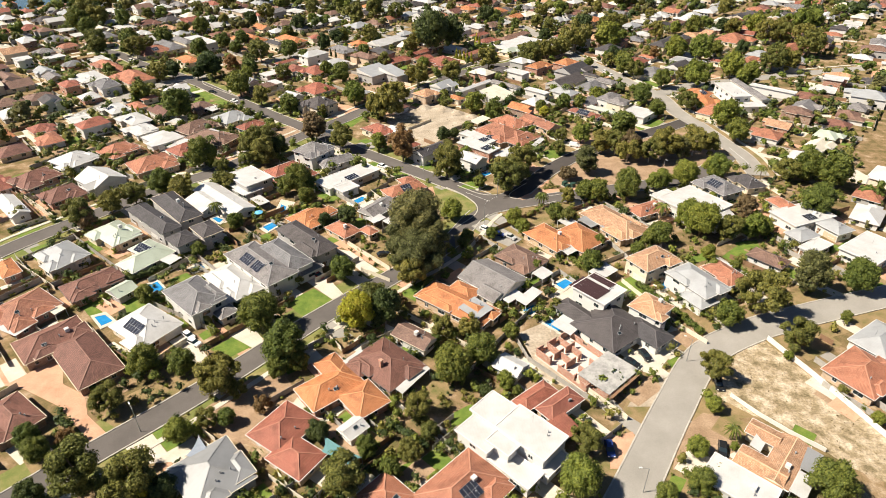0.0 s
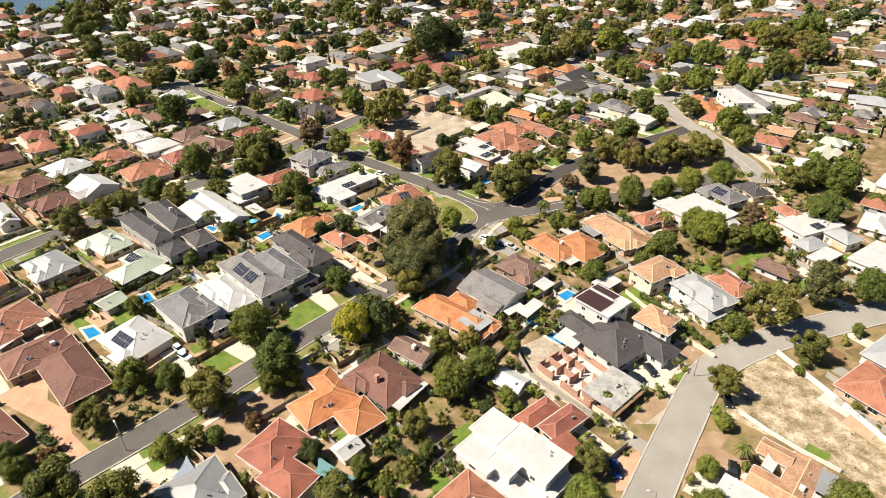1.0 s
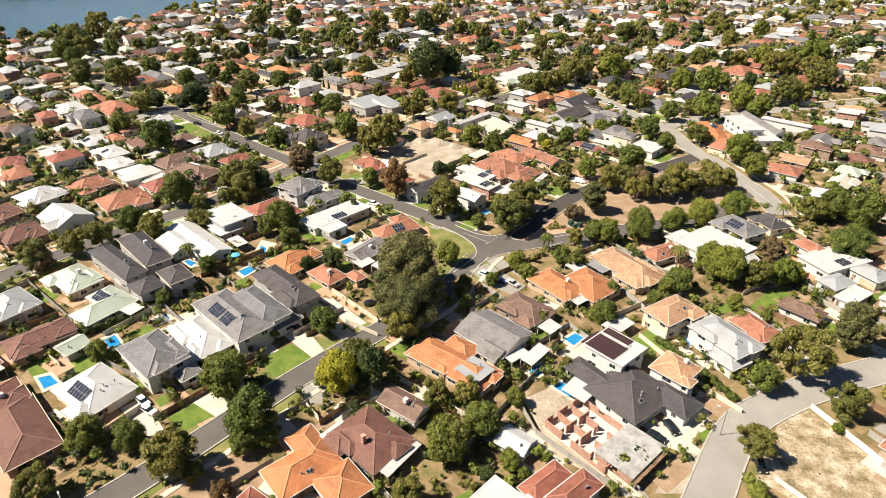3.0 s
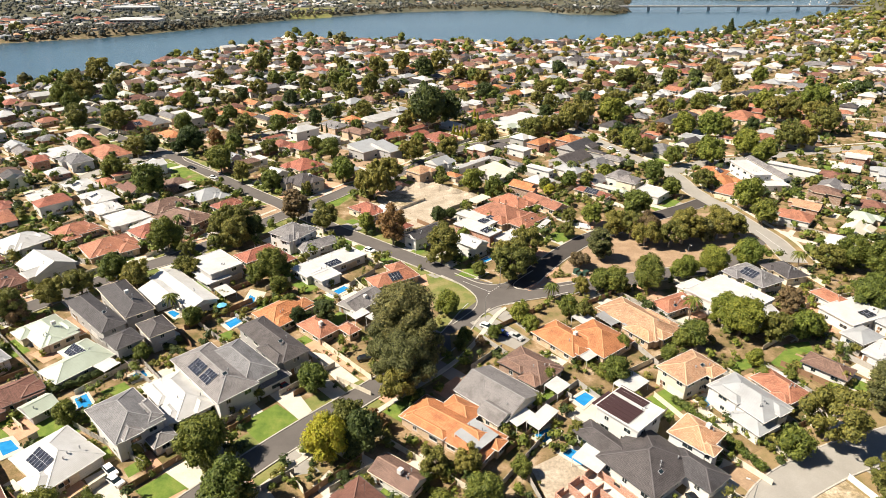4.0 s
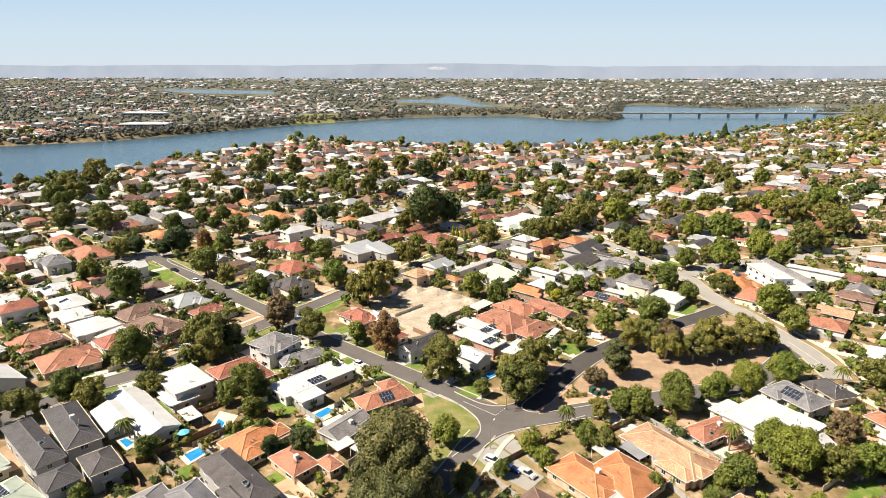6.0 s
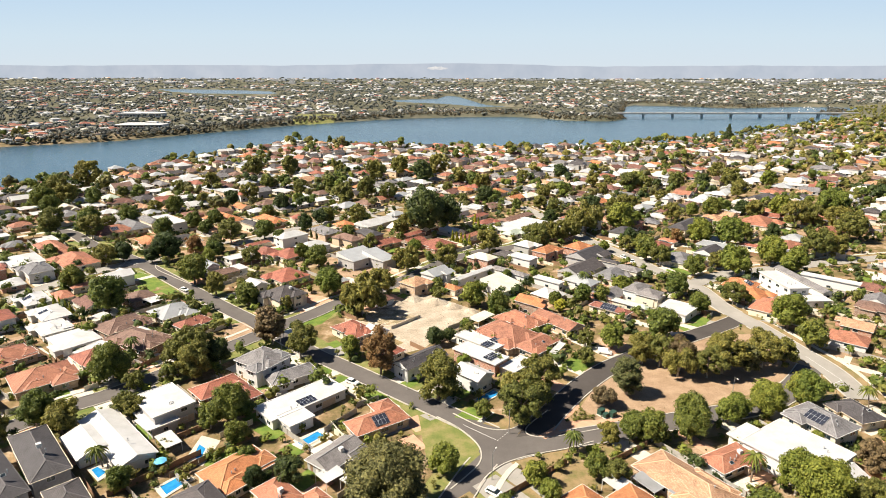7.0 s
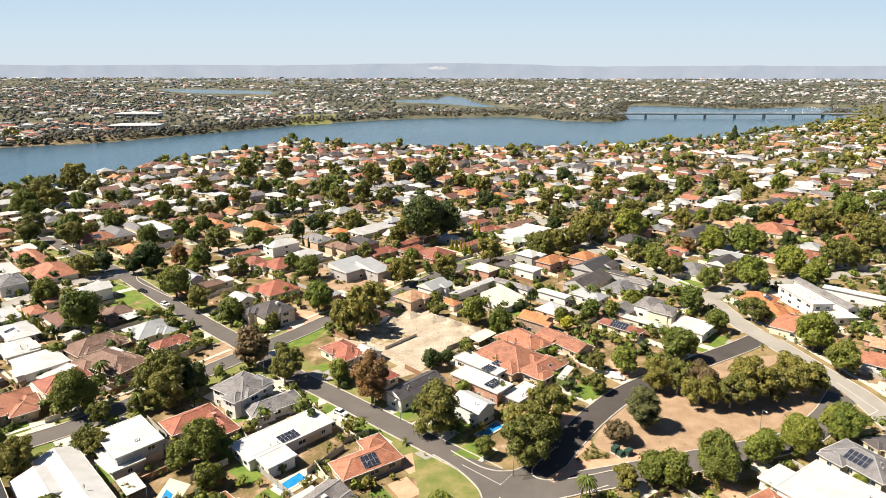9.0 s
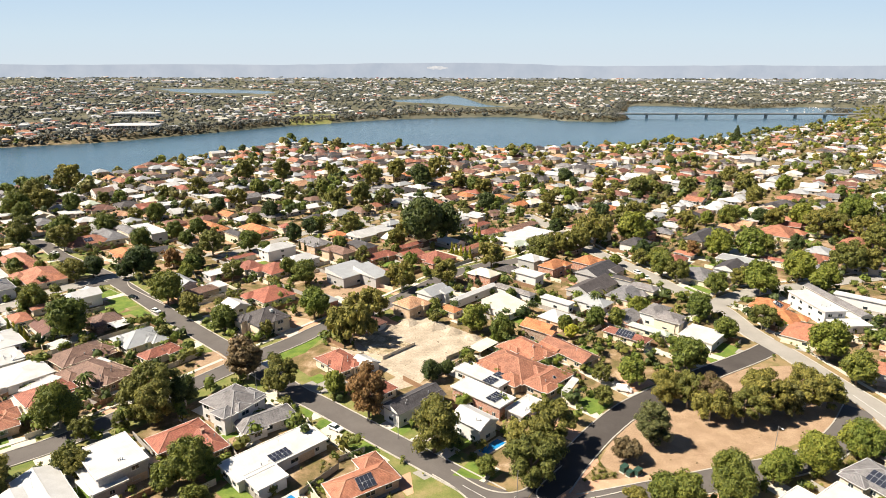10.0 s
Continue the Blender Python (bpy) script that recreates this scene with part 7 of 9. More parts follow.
tree(52.7, 79.4, 3.2, 6.3, "green", "round")
tree(44.5, 76.8, 2.7, 5.4, "green", "round")
tree(78.0, 77.7, 5.2, 10.4, "green", "round")
tree(63.7, 89.6, 1.2, 2.5, "bright", "round")
tree(89.2, 118.6, 1.5, 2.9, "bright", "round")
tree(123.7, 148.5, 5.7, 11.3, "green", "round")
tree(94.9, 219.1, 5.6, 11.3, "bright", "round")
tree(110.3, 225.4, 5.5, 11.0, "bright", "round")
tree(69.5, 208.3, 5.4, 10.7, "green", "round")
tree(82.8, 215.5, 4.0, 8.1, "bright", "round")
tree(58.5, 206.5, 4.7, 9.4, "green", "round")
tree(85.1, 185.1, 5.9, 11.8, "bright", "round")
tree(96.5, 178.5, 4.8, 9.6, "olive", "round")
tree(104.0, 178.1, 5.0, 10.0, "bright", "round")
tree(108.5, 193.1, 4.5, 9.0, "brown", "round")
tree(145.3, 223.6, 6.8, 13.6, "green", "round")
tree(152.5, 216.6, 7.5, 15.0, "green", "round")
tree(134.9, 194.8, 6.7, 13.4, "green", "round")
tree(137.9, 223.1, 4.8, 9.5, "olive", "round")
tree(78.6, 132.6, 4.3, 8.6, "green", "round")
tree(46.7, 159.2, 4.1, 8.2, "green", "round")
tree(72.5, 174.7, 4.5, 9.1, "green", "round")
tree(2.8, 192.3, 4.3, 8.5, "bright", "round")
tree(-34.3, 188.1, 4.0, 8.0, "dark", "round")
tree(-42.3, 187.7, 3.0, 6.0, "dark", "round")
tree(24.7, 188.0, 3.6, 7.2, "bright", "round")
tree(27.1, 181.8, 3.3, 6.6, "bright", "round")
tree(16.2, 179.2, 2.3, 4.7, "green", "round")
tree(7.4, 176.7, 2.7, 5.4, "green", "round")
tree(40.2, 191.1, 3.6, 7.3, "green", "round")
tree(43.9, 188.7, 3.4, 6.8, "olive", "round")
tree(6.4, 173.1, 2.1, 4.2, "olive", "round")
tree(12.2, 175.5, 1.7, 3.4, "brown", "round")
tree(-18.3, 132.7, 3.1, 6.3, "dark", "round")
tree(-14.1, 140.7, 2.9, 5.9, "rust", "round")
tree(-74.0, 186.4, 3.4, 6.8, "green", "round")
tree(-81.1, 168.9, 2.8, 5.6, "green", "round")
tree(-85.3, 217.6, 3.6, 7.1, "olive", "round")
tree(-54.0, 217.8, 3.4, 6.7, "green", "round")
tree(-52.6, 205.1, 3.6, 7.3, "green", "round")
tree(-46.6, 195.0, 3.1, 6.2, "green", "round")
tree(-50.1, 105.8, 2.3, 4.6, "olive", "round")
tree(-42.0, 112.7, 3.1, 6.2, "green", "round")
tree(-36.8, 115.0, 2.9, 5.7, "green", "round")
tree(29.2, 159.3, 2.1, 4.3, "green", "round")
tree(32.3, 139.2, 2.0, 3.9, "olive", "round")
tree(18.1, 127.2, 2.6, 5.2, "green", "round")
tree(17.6, 106.3, 1.6, 3.3, "green", "round")
tree(10.0, 105.9, 2.0, 4.1, "dark", "round")
tree(-2.5, 124.6, 2.0, 3.9, "green", "round")
tree(-19.2, 124.9, 1.8, 3.6, "dark", "round")
tree(49.5, 150.7, 1.7, 3.4, "green", "round")
tree(68.8, 174.2, 3.2, 6.4, "green", "round")
tree(63.4, 167.9, 2.8, 5.5, "green", "round")
tree(51.8, 173.9, 2.5, 4.9, "green", "round")
tree(109.0, 180.1, 3.9, 7.8, "bright", "round")
tree(100.7, 203.7, 2.6, 5.1, "bright", "round")
tree(91.3, 158.9, 2.1, 4.3, "green", "round")
tree(112.8, 133.7, 1.9, 3.8, "green", "round")
tree(99.3, 96.8, 1.9, 3.9, "bright", "round")
tree(96.2, 106.1, 1.5, 3.0, "olive", "round")
tree(67.4, 134.6, 1.4, 2.9, "green", "round")
tree(85.8, 166.1, 2.8, 5.5, "bright", "round")
tree(-80.3, 248.2, 7.6, 15.2, "olive", "round")
tree(-83.8, 243.0, 5.0, 9.9, "olive", "round")
tree(-77.2, 240.7, 6.3, 12.5, "olive", "round")
tree(-72.6, 250.1, 5.0, 9.9, "dark", "round")
tree(-59.4, 266.8, 6.5, 14.9, "brown", "tall")
tree(-46.8, 256.1, 6.0, 12.1, "olive", "round")
tree(-29.9, 256.7, 4.3, 8.6, "bright", "round")
tree(-17.8, 244.3, 6.9, 15.3, "rust", "round")
tree(-0.1, 265.2, 3.8, 7.5, "dark", "round")
tree(4.5, 269.3, 2.7, 5.5, "dark", "round")
tree(1.1, 227.4, 6.9, 15.3, "olive", "round")
tree(24.0, 213.3, 6.9, 14.4, "olive", "round")
tree(31.4, 229.6, 7.0, 14.1, "olive", "round")
tree(28.9, 221.4, 5.1, 10.3, "olive", "round")
tree(23.8, 227.1, 4.4, 8.7, "olive", "round")
tree(58.9, 231.0, 5.4, 12.7, "gum", "tall")
tree(50.1, 224.7, 4.3, 7.3, "brown", "spread")
tree(62.8, 263.0, 5.0, 9.8, "bright", "round")
tree(70.0, 251.4, 5.4, 10.6, "olive", "round")
tree(78.9, 243.1, 6.3, 12.3, "olive", "spread")
tree(84.0, 272.4, 6.4, 12.3, "green", "round")
tree(94.0, 244.9, 6.9, 13.4, "olive", "round")
tree(87.9, 241.9, 5.4, 10.6, "olive", "round")
tree(109.3, 249.1, 6.5, 12.7, "olive", "round")
tree(103.1, 246.2, 4.9, 9.5, "gum", "round")
tree(134.9, 280.4, 7.5, 15.0, "bright", "round")
tree(133.7, 263.3, 5.8, 11.7, "green", "round")
tree(95.9, 219.4, 5.3, 10.7, "bright", "round")
tree(109.3, 226.1, 5.1, 9.9, "bright", "round")
tree(85.9, 217.0, 4.2, 8.4, "bright", "round")
tree(70.8, 212.6, 5.7, 11.3, "green", "round")
tree(53.7, 207.2, 4.4, 8.7, "green", "round")
tree(46.9, 205.3, 3.2, 6.4, "olive", "round")
tree(-102.4, 238.5, 7.0, 13.9, "green", "round")
tree(-57.8, 215.9, 6.1, 12.1, "green", "round")
tree(-62.0, 212.6, 4.0, 7.9, "green", "round")
tree(-88.5, 219.3, 3.8, 7.6, "olive", "round")
tree(-92.8, 232.6, 3.2, 6.3, "olive", "round")
tree(-84.9, 237.6, 2.6, 5.3, "olive", "round")
tree(13.9, 217.9, 3.0, 6.0, "green", "round")
tree(53.7, 264.7, 3.2, 6.4, "olive", "round")
tree(50.9, 250.5, 3.3, 6.7, "olive", "round")
tree(-30.1, 294.6, 9.4, 18.8, "olive", "spread")
tree(-47.9, 315.8, 6.7, 13.4, "bright", "round")
tree(-60.1, 356.2, 6.2, 12.5, "green", "round")
tree(-24.4, 315.9, 6.7, 13.4, "olive", "round")
tree(-134.7, 296.9, 8.3, 16.5, "green", "round")
tree(-113.0, 331.6, 7.5, 15.1, "green", "round")
tree(-97.8, 316.9, 5.4, 10.8, "olive", "round")
tree(-163.6, 366.0, 5.6, 11.3, "dark", "round")
tree(-140.2, 366.8, 8.1, 16.1, "dark", "round")
tree(-204.6, 411.2, 7.1, 14.2, "olive", "round")
tree(-165.2, 324.1, 5.8, 11.6, "green", "round")
tree(-172.9, 364.4, 4.8, 9.6, "olive", "round")
tree(-121.0, 382.0, 5.1, 10.2, "olive", "round")
tree(-79.7, 304.2, 5.6, 11.1, "green", "round")
tree(-62.5, 299.2, 3.4, 6.7, "olive", "round")
tree(-9.0, 420.8, 12.6, 29.0, "dark", "round")
tree(5.2, 434.4, 10.2, 22.4, "dark", "round")
tree(27.5, 380.9, 7.0, 14.1, "olive", "round")
tree(4.9, 355.0, 6.7, 13.4, "olive", "round")
tree(-15.1, 348.2, 6.5, 13.1, "olive", "round")
tree(-13.4, 381.0, 4.2, 8.5, "bright", "round")
tree(15.3, 303.8, 5.9, 11.7, "bright", "round")
tree(25.1, 295.2, 5.1, 10.3, "green", "round")
tree(55.6, 389.4, 7.5, 15.0, "olive", "round")
tree(68.7, 404.6, 6.4, 12.7, "olive", "round")
tree(88.9, 422.0, 11.1, 22.2, "olive", "spread")
tree(108.8, 369.1, 6.8, 13.5, "green", "round")
tree(102.7, 386.3, 4.3, 8.6, "olive", "round")
tree(111.3, 426.8, 10.0, 19.9, "bright", "round")
tree(105.5, 316.0, 5.8, 11.6, "green", "round")
tree(107.0, 296.5, 4.8, 9.5, "green", "round")
tree(125.8, 306.7, 5.0, 9.9, "olive", "round")
tree(148.7, 397.8, 8.3, 16.6, "bright", "round")
tree(164.0, 395.9, 8.8, 17.7, "bright", "round")
tree(143.5, 343.3, 8.2, 16.4, "bright", "round")
tree(169.4, 360.6, 7.9, 15.8, "bright", "round")
tree(173.3, 347.1, 7.0, 14.1, "bright", "round")
tree(199.7, 373.1, 8.2, 16.5, "olive", "round")
tree(211.0, 373.3, 6.9, 13.7, "olive", "round")
tree(196.7, 411.0, 4.9, 9.9, "dark", "round")
tree(239.1, 406.6, 9.1, 18.2, "olive", "round")
tree(124.0, 343.3, 5.7, 11.4, "green", "round")
tree(113.0, 360.4, 5.3, 10.6, "olive", "round")
tree(139.3, 354.4, 4.7, 9.3, "olive", "round")
tree(49.8, 305.4, 3.2, 6.5, "green", "round")
tree(62.2, 308.1, 4.3, 8.7, "green", "round")
tree(50.5, 297.7, 3.1, 6.3, "yellow", "round")
tree(0.1, 322.0, 3.5, 6.9, "green", "round")
tree(0.2, 311.6, 2.9, 5.7, "olive", "round")
tree(-23.3, 419.4, 5.4, 10.8, "olive", "round")
tree(-102.6, 410.3, 6.2, 12.5, "green", "round")
tree(-82.9, 430.7, 5.5, 11.1, "dark", "round")
tree(-75.7, 443.3, 5.7, 11.5, "dark", "round")
tree(-117.0, 361.5, 4.5, 9.0, "bright", "round")
tree(-95.8, 361.6, 4.5, 9.0, "olive", "round")
tree(-98.3, 294.6, 3.1, 6.2, "olive", "round")
tree(-22.3, 405.5, 3.0, 6.1, "green", "round")
tree(32.8, 336.8, 2.9, 5.8, "bright", "round")
tree(46.4, 338.3, 2.4, 4.9, "bright", "round")
tree(70.2, 309.2, 3.9, 7.9, "green", "round")
tree(82.0, 319.4, 4.5, 9.1, "bright", "round")
tree(-204.3, 371.0, 4.1, 8.2, "green", "round")
tree(-244.1, 438.0, 6.7, 13.3, "olive", "round")
tree(-127.4, 418.6, 5.4, 10.7, "olive", "round")
tree(-143.0, 442.8, 5.7, 11.5, "green", "round")
tree(11.9, 273.2, 2.8, 5.6, "olive", "round")
tree(20.7, 266.7, 2.2, 4.3, "bright", "round")
tree(-18.1, 439.7, 6.7, 13.4, "olive", "round")
tree(8.1, 403.7, 1.8, 8.4, "yellow", "cone")
tree(10.5, 400.6, 1.8, 8.3, "yellow", "cone")
tree(12.8, 398.6, 1.8, 8.2, "yellow", "cone")
tree(15.1, 396.6, 1.8, 8.2, "yellow", "cone")
tree(17.4, 394.6, 1.8, 8.1, "yellow", "cone")
tree(24.3, 433.2, 2.0, 9.1, "yellow", "cone")
tree(22.8, 443.2, 2.0, 9.3, "yellow", "cone")
tree(29.8, 401.8, 1.8, 8.3, "yellow", "cone")
tree(32.0, 399.7, 1.8, 8.3, "yellow", "cone")
tree(-159.6, 301.6, 1.5, 6.5, "yellow", "cone")
tree(-155.8, 299.0, 1.5, 6.5, "yellow", "cone")
tree(-151.7, 296.1, 1.4, 6.4, "yellow", "cone")
tree(-147.8, 293.2, 1.4, 6.3, "yellow", "cone")
tree(-75.4, 411.5, 1.2, 7.4, "dark", "cone")
tree(-71.8, 409.4, 1.2, 7.4, "dark", "cone")
tree(-68.3, 407.2, 1.2, 7.3, "dark", "cone")
tree(-64.2, 405.2, 1.2, 7.3, "dark", "cone")
tree(404.0, 932.0, 10.5, 27.0, "dark", "cone", 3)
tree(-298.4, 575.9, 11.4, 22.7, "olive", "round")
tree(-294.9, 527.6, 9.3, 18.5, "olive", "round")
tree(-282.1, 487.6, 9.4, 18.8, "green", "round")
tree(-271.5, 500.4, 8.7, 17.4, "olive", "round")
tree(-254.3, 503.5, 7.0, 14.1, "green", "round")
tree(-266.8, 472.4, 7.3, 14.5, "green", "round")
tree(-245.5, 530.2, 5.0, 10.0, "olive", "round")
tree(-210.0, 548.8, 5.6, 11.2, "olive", "round")
tree(-182.6, 474.6, 6.9, 13.9, "green", "round")
tree(-196.6, 476.6, 4.8, 9.6, "olive", "round")
tree(-173.5, 501.2, 5.1, 10.1, "olive", "round")
tree(-188.8, 561.5, 7.5, 15.0, "olive", "round")
tree(-153.9, 506.4, 5.9, 11.8, "dark", "round")
tree(-153.8, 436.3, 5.6, 11.3, "green", "round")
tree(-219.3, 435.6, 7.3, 14.5, "green", "round")
tree(-212.7, 419.3, 6.9, 13.8, "green", "round")
tree(-199.5, 444.8, 6.8, 13.5, "green", "round")
tree(-205.7, 431.2, 4.6, 9.2, "olive", "round")
tree(-163.4, 414.9, 6.2, 12.5, "green", "round")
tree(-119.7, 402.2, 6.6, 13.2, "olive", "round")
tree(-118.9, 373.1, 5.0, 9.9, "green", "round")
tree(-141.0, 420.9, 4.8, 9.5, "green", "round")
tree(-132.3, 381.9, 5.1, 10.2, "rust", "round")
tree(-233.7, 417.6, 6.9, 13.8, "olive", "round")
tree(-168.2, 358.8, 5.2, 10.5, "olive", "round")
tree(-194.5, 374.6, 3.0, 6.1, "green", "round")
tree(-147.8, 364.3, 4.5, 9.0, "dark", "round")
tree(34.7, 563.8, 7.6, 15.1, "olive", "round")
tree(33.4, 511.4, 7.2, 14.3, "dark", "round")
tree(17.4, 504.8, 4.7, 9.4, "olive", "round")
tree(55.5, 495.1, 3.8, 7.7, "green", "round")
tree(57.6, 529.5, 3.7, 7.5, "olive", "round")
tree(80.6, 531.2, 5.4, 10.8, "olive", "round")
tree(72.4, 493.1, 5.3, 10.7, "olive", "round")
tree(71.8, 447.6, 5.2, 10.4, "dark", "round")
tree(78.1, 472.4, 6.2, 12.4, "olive", "round")
tree(100.1, 541.4, 5.5, 11.0, "green", "round")
tree(104.2, 475.4, 7.3, 14.6, "dark", "round")
tree(129.1, 541.6, 5.5, 11.1, "olive", "round")
tree(122.3, 487.1, 4.9, 9.8, "olive", "round")
tree(128.0, 475.6, 7.3, 14.6, "olive", "round")
tree(123.5, 438.4, 5.7, 11.3, "bright", "round")
tree(155.0, 558.0, 8.8, 17.6, "olive", "round")
tree(168.7, 558.7, 6.6, 13.2, "olive", "round")
tree(73.0, 601.1, 5.7, 11.5, "olive", "round")
tree(109.9, 619.8, 7.4, 14.8, "dark", "round")
tree(130.2, 581.3, 6.9, 13.8, "olive", "round")
tree(52.5, 398.0, 6.0, 12.0, "olive", "round")
tree(64.8, 407.9, 5.5, 11.0, "olive", "round")
tree(77.7, 411.1, 6.2, 12.3, "olive", "round")
tree(83.5, 444.2, 4.4, 8.8, "olive", "round")
tree(109.4, 398.9, 5.1, 10.1, "dark", "round")
tree(110.9, 381.6, 5.7, 11.3, "green", "round")
tree(90.7, 384.5, 3.4, 6.9, "bright", "round")
tree(17.6, 587.1, 7.9, 15.8, "olive", "round")
tree(28.9, 580.2, 6.9, 13.8, "green", "round")
tree(5.8, 555.5, 4.8, 9.6, "olive", "round")
tree(181.1, 568.4, 4.9, 9.9, "dark", "round")
tree(165.6, 513.1, 5.2, 10.4, "olive", "round")
tree(194.4, 563.0, 8.0, 16.0, "olive", "round")
tree(218.8, 568.0, 7.2, 14.3, "dark", "round")
tree(254.0, 621.4, 7.4, 14.9, "olive", "round")
tree(244.2, 570.1, 9.0, 18.0, "olive", "round")
tree(233.5, 534.1, 7.1, 14.2, "olive", "round")
tree(280.0, 577.8, 7.8, 15.5, "bright", "round")
tree(154.0, 457.1, 6.3, 12.6, "olive", "round")
tree(171.2, 468.9, 5.4, 10.8, "bright", "round")
tree(185.2, 468.6, 7.2, 14.4, "green", "round")
tree(209.3, 476.7, 5.5, 11.0, "dark", "round")
tree(212.1, 464.6, 6.4, 12.8, "olive", "round")
tree(229.5, 464.4, 8.2, 16.4, "bright", "round")
tree(270.5, 481.3, 8.2, 16.3, "bright", "round")
tree(282.2, 484.7, 7.5, 15.0, "bright", "round")
tree(226.4, 441.3, 8.4, 16.8, "olive", "round")
tree(234.3, 437.7, 7.6, 15.3, "olive", "round")
tree(245.1, 429.1, 8.1, 16.2, "olive", "round")
tree(253.6, 477.1, 5.5, 11.0, "olive", "round")
tree(178.4, 408.6, 5.5, 11.0, "green", "round")
tree(132.1, 403.3, 3.9, 7.9, "olive", "round")
tree(135.7, 401.2, 4.5, 9.0, "rust", "round")
tree(-144.7, 520.9, 6.9, 13.8, "olive", "round")
tree(-144.0, 566.8, 6.7, 13.4, "green", "round")
tree(-111.0, 486.4, 6.4, 12.8, "dark", "round")
tree(-71.3, 519.6, 7.3, 14.6, "olive", "round")
tree(-57.1, 535.0, 8.4, 16.7, "olive", "round")
tree(-55.7, 598.4, 10.4, 20.9, "olive", "round")
tree(-92.6, 567.3, 6.7, 13.4, "green", "round")
tree(-174.8, 630.0, 10.1, 20.1, "olive", "round")
tree(-139.7, 630.4, 10.1, 20.1, "olive", "round")
tree(-52.9, 448.7, 6.2, 12.3, "olive", "round")
tree(-73.9, 451.1, 5.3, 10.6, "green", "round")
tree(-94.8, 631.6, 7.6, 15.1, "olive", "round")
tree(-39.2, 631.5, 10.1, 20.2, "olive", "round")
tree(-15.4, 598.8, 10.4, 20.9, "dark", "round")
tree(-3.9, 632.0, 10.1, 20.2, "olive", "round")
tree(-39.1, 521.9, 6.9, 13.8, "olive", "round")
tree(-112.0, 545.2, 6.4, 12.8, "olive", "round")
tree(-114.3, 459.4, 5.3, 10.6, "green", "round")
tree(-90.6, 399.7, 4.5, 9.0, "green", "round")
tree(-38.5, 390.1, 4.4, 8.7, "olive", "round")
tree(-53.5, 410.4, 4.6, 9.3, "green", "round")
tree(-71.4, 370.0, 4.6, 9.3, "green", "round")
palm(-106.3, 256.3, 7)
palm(35.2, 201.9, 6)
palm(37.5, 201.1, 5.5)
palm(64.2, 92.6, 5)
palm(-82.6, 195.1, 6.5)
palm(30.4, 349.0, 7)
palm(68.3, 328.7, 7)
palm(-85.5, 238.0, 6)
palm(76.9, 189.7, 7)
palm(128.2, 223.7, 6)
street_lamp(40.9, 79.0, 180)
street_lamp(62.9, 117.9, 150)
street_lamp(14.4, 190.4, 60)
street_lamp(-8.7, 233.7, 230)
street_lamp(89.8, 228.2, 270)
street_lamp(-69.6, 95.1, 130)
street_lamp(-53.4, 256.5, 230)
street_lamp(20.5, 209.8, 40)
paint_line(8.1, 214.3, 17.1, 206.6)
paint_line(17.1, 206.6, 20.6, 210.9, dash=0.5)
paint_line(19.0, 194.1, 21.2, 197.5, dash=0.5)
paint_line(21.3, 198.1, 30.7, 202.0)
paint_line(-150.4, 351.7, -135.3, 340.9)
paint_line(-164.0, 367.5, -153.7, 359.4)
paint_line(128.9, 257.2, 130.6, 240.1)
paint_line(130.6, 240.1, 122.7, 235.6)

tree(80.8, 246.7, 5.6, 12.5, "brown", "round")
tree(75.2, 249.7, 5.0, 11.0, "olive", "round")
tree(116.7, 249.8, 5.2, 10.5, "olive", "round")
tree(96.4, 251.3, 5.0, 11.5, "olive", "round")

# parked and passing cars
car(14.6, 185.0, -37, "white")
car(18.9, 181.3, -26, "blue")
car(22.7, 179.6, -45, "silver", "ute")
car(52.5, 119.7, -72, "black")
car(48.3, 116.9, -42, "black")
car(-70.3, 128.2, -39, "white")
car(-67.8, 125.3, -30, "white")
car(-39.7, 156.9, -32, "red")
car(67.7, 109.2, -96, "black")
car(61.1, 89.4, -111, "black")
car(36.4, 89.6, -92, "blue")
car(-20.1, 168.9, 19, "black")
car(-26.3, 237.9, -34, "white")
car(59.4, 259.3, -21, "white", "van")
car(-131.2, 338.4, -22, "black")
car(-114.4, 322.9, -31, "white")
car(-206.1, 405.0, -21, "white")
car(98.9, 373.8, -65, "white")
car(100.7, 365.8, -85, "white")
car(130.0, 299.9, -36, "black")

# cabinets and planting of the reserve
utility_box(48.2, 219.9, 1.0)
utility_box(49.1, 218.2, 0.8)
utility_box(51.2, 218.6, 1.0)
native_bed((35.8, 215.3), (42.4, 222.4), (46.4, 217.5))
sand_heap(-0.2, 309.0, 4.5)
sand_heap(6.8, 303.7, 3.5)
sand_heap(-10.5, 312.3, 4.0)
sand_heap(14.1, 298.6, 3.0)
sand_heap(-17.2, 307.8, 2.6)
moored_boats(905, 1718, 1308, 2092)

# rounded street corners
corner((-151.0, 356.5), (-168.1, 346.3), (-161.8, 352.2), (-161.0, 360.1), (-164.3, 369.3), (-171.7, 379.1))
corner((-149.4, 356.5), (-112.7, 329.4), (-129.0, 343.1), (-140.9, 354.0), (-145.2, 363.8), (-141.4, 371.3))
corner((20.1, 203.3), (0.7, 218.5), (5.3, 214.3), (9.0, 209.7), (11.7, 204.9), (12.4, 200.4), (11.3, 196.1), (7.6, 190.9), (4.3, 186.9))
corner((20.3, 205.6), (5.4, 220.2), (9.9, 215.9), (13.6, 213.0), (18.0, 211.7), (22.2, 212.7), (26.1, 216.4), (30.9, 222.5))
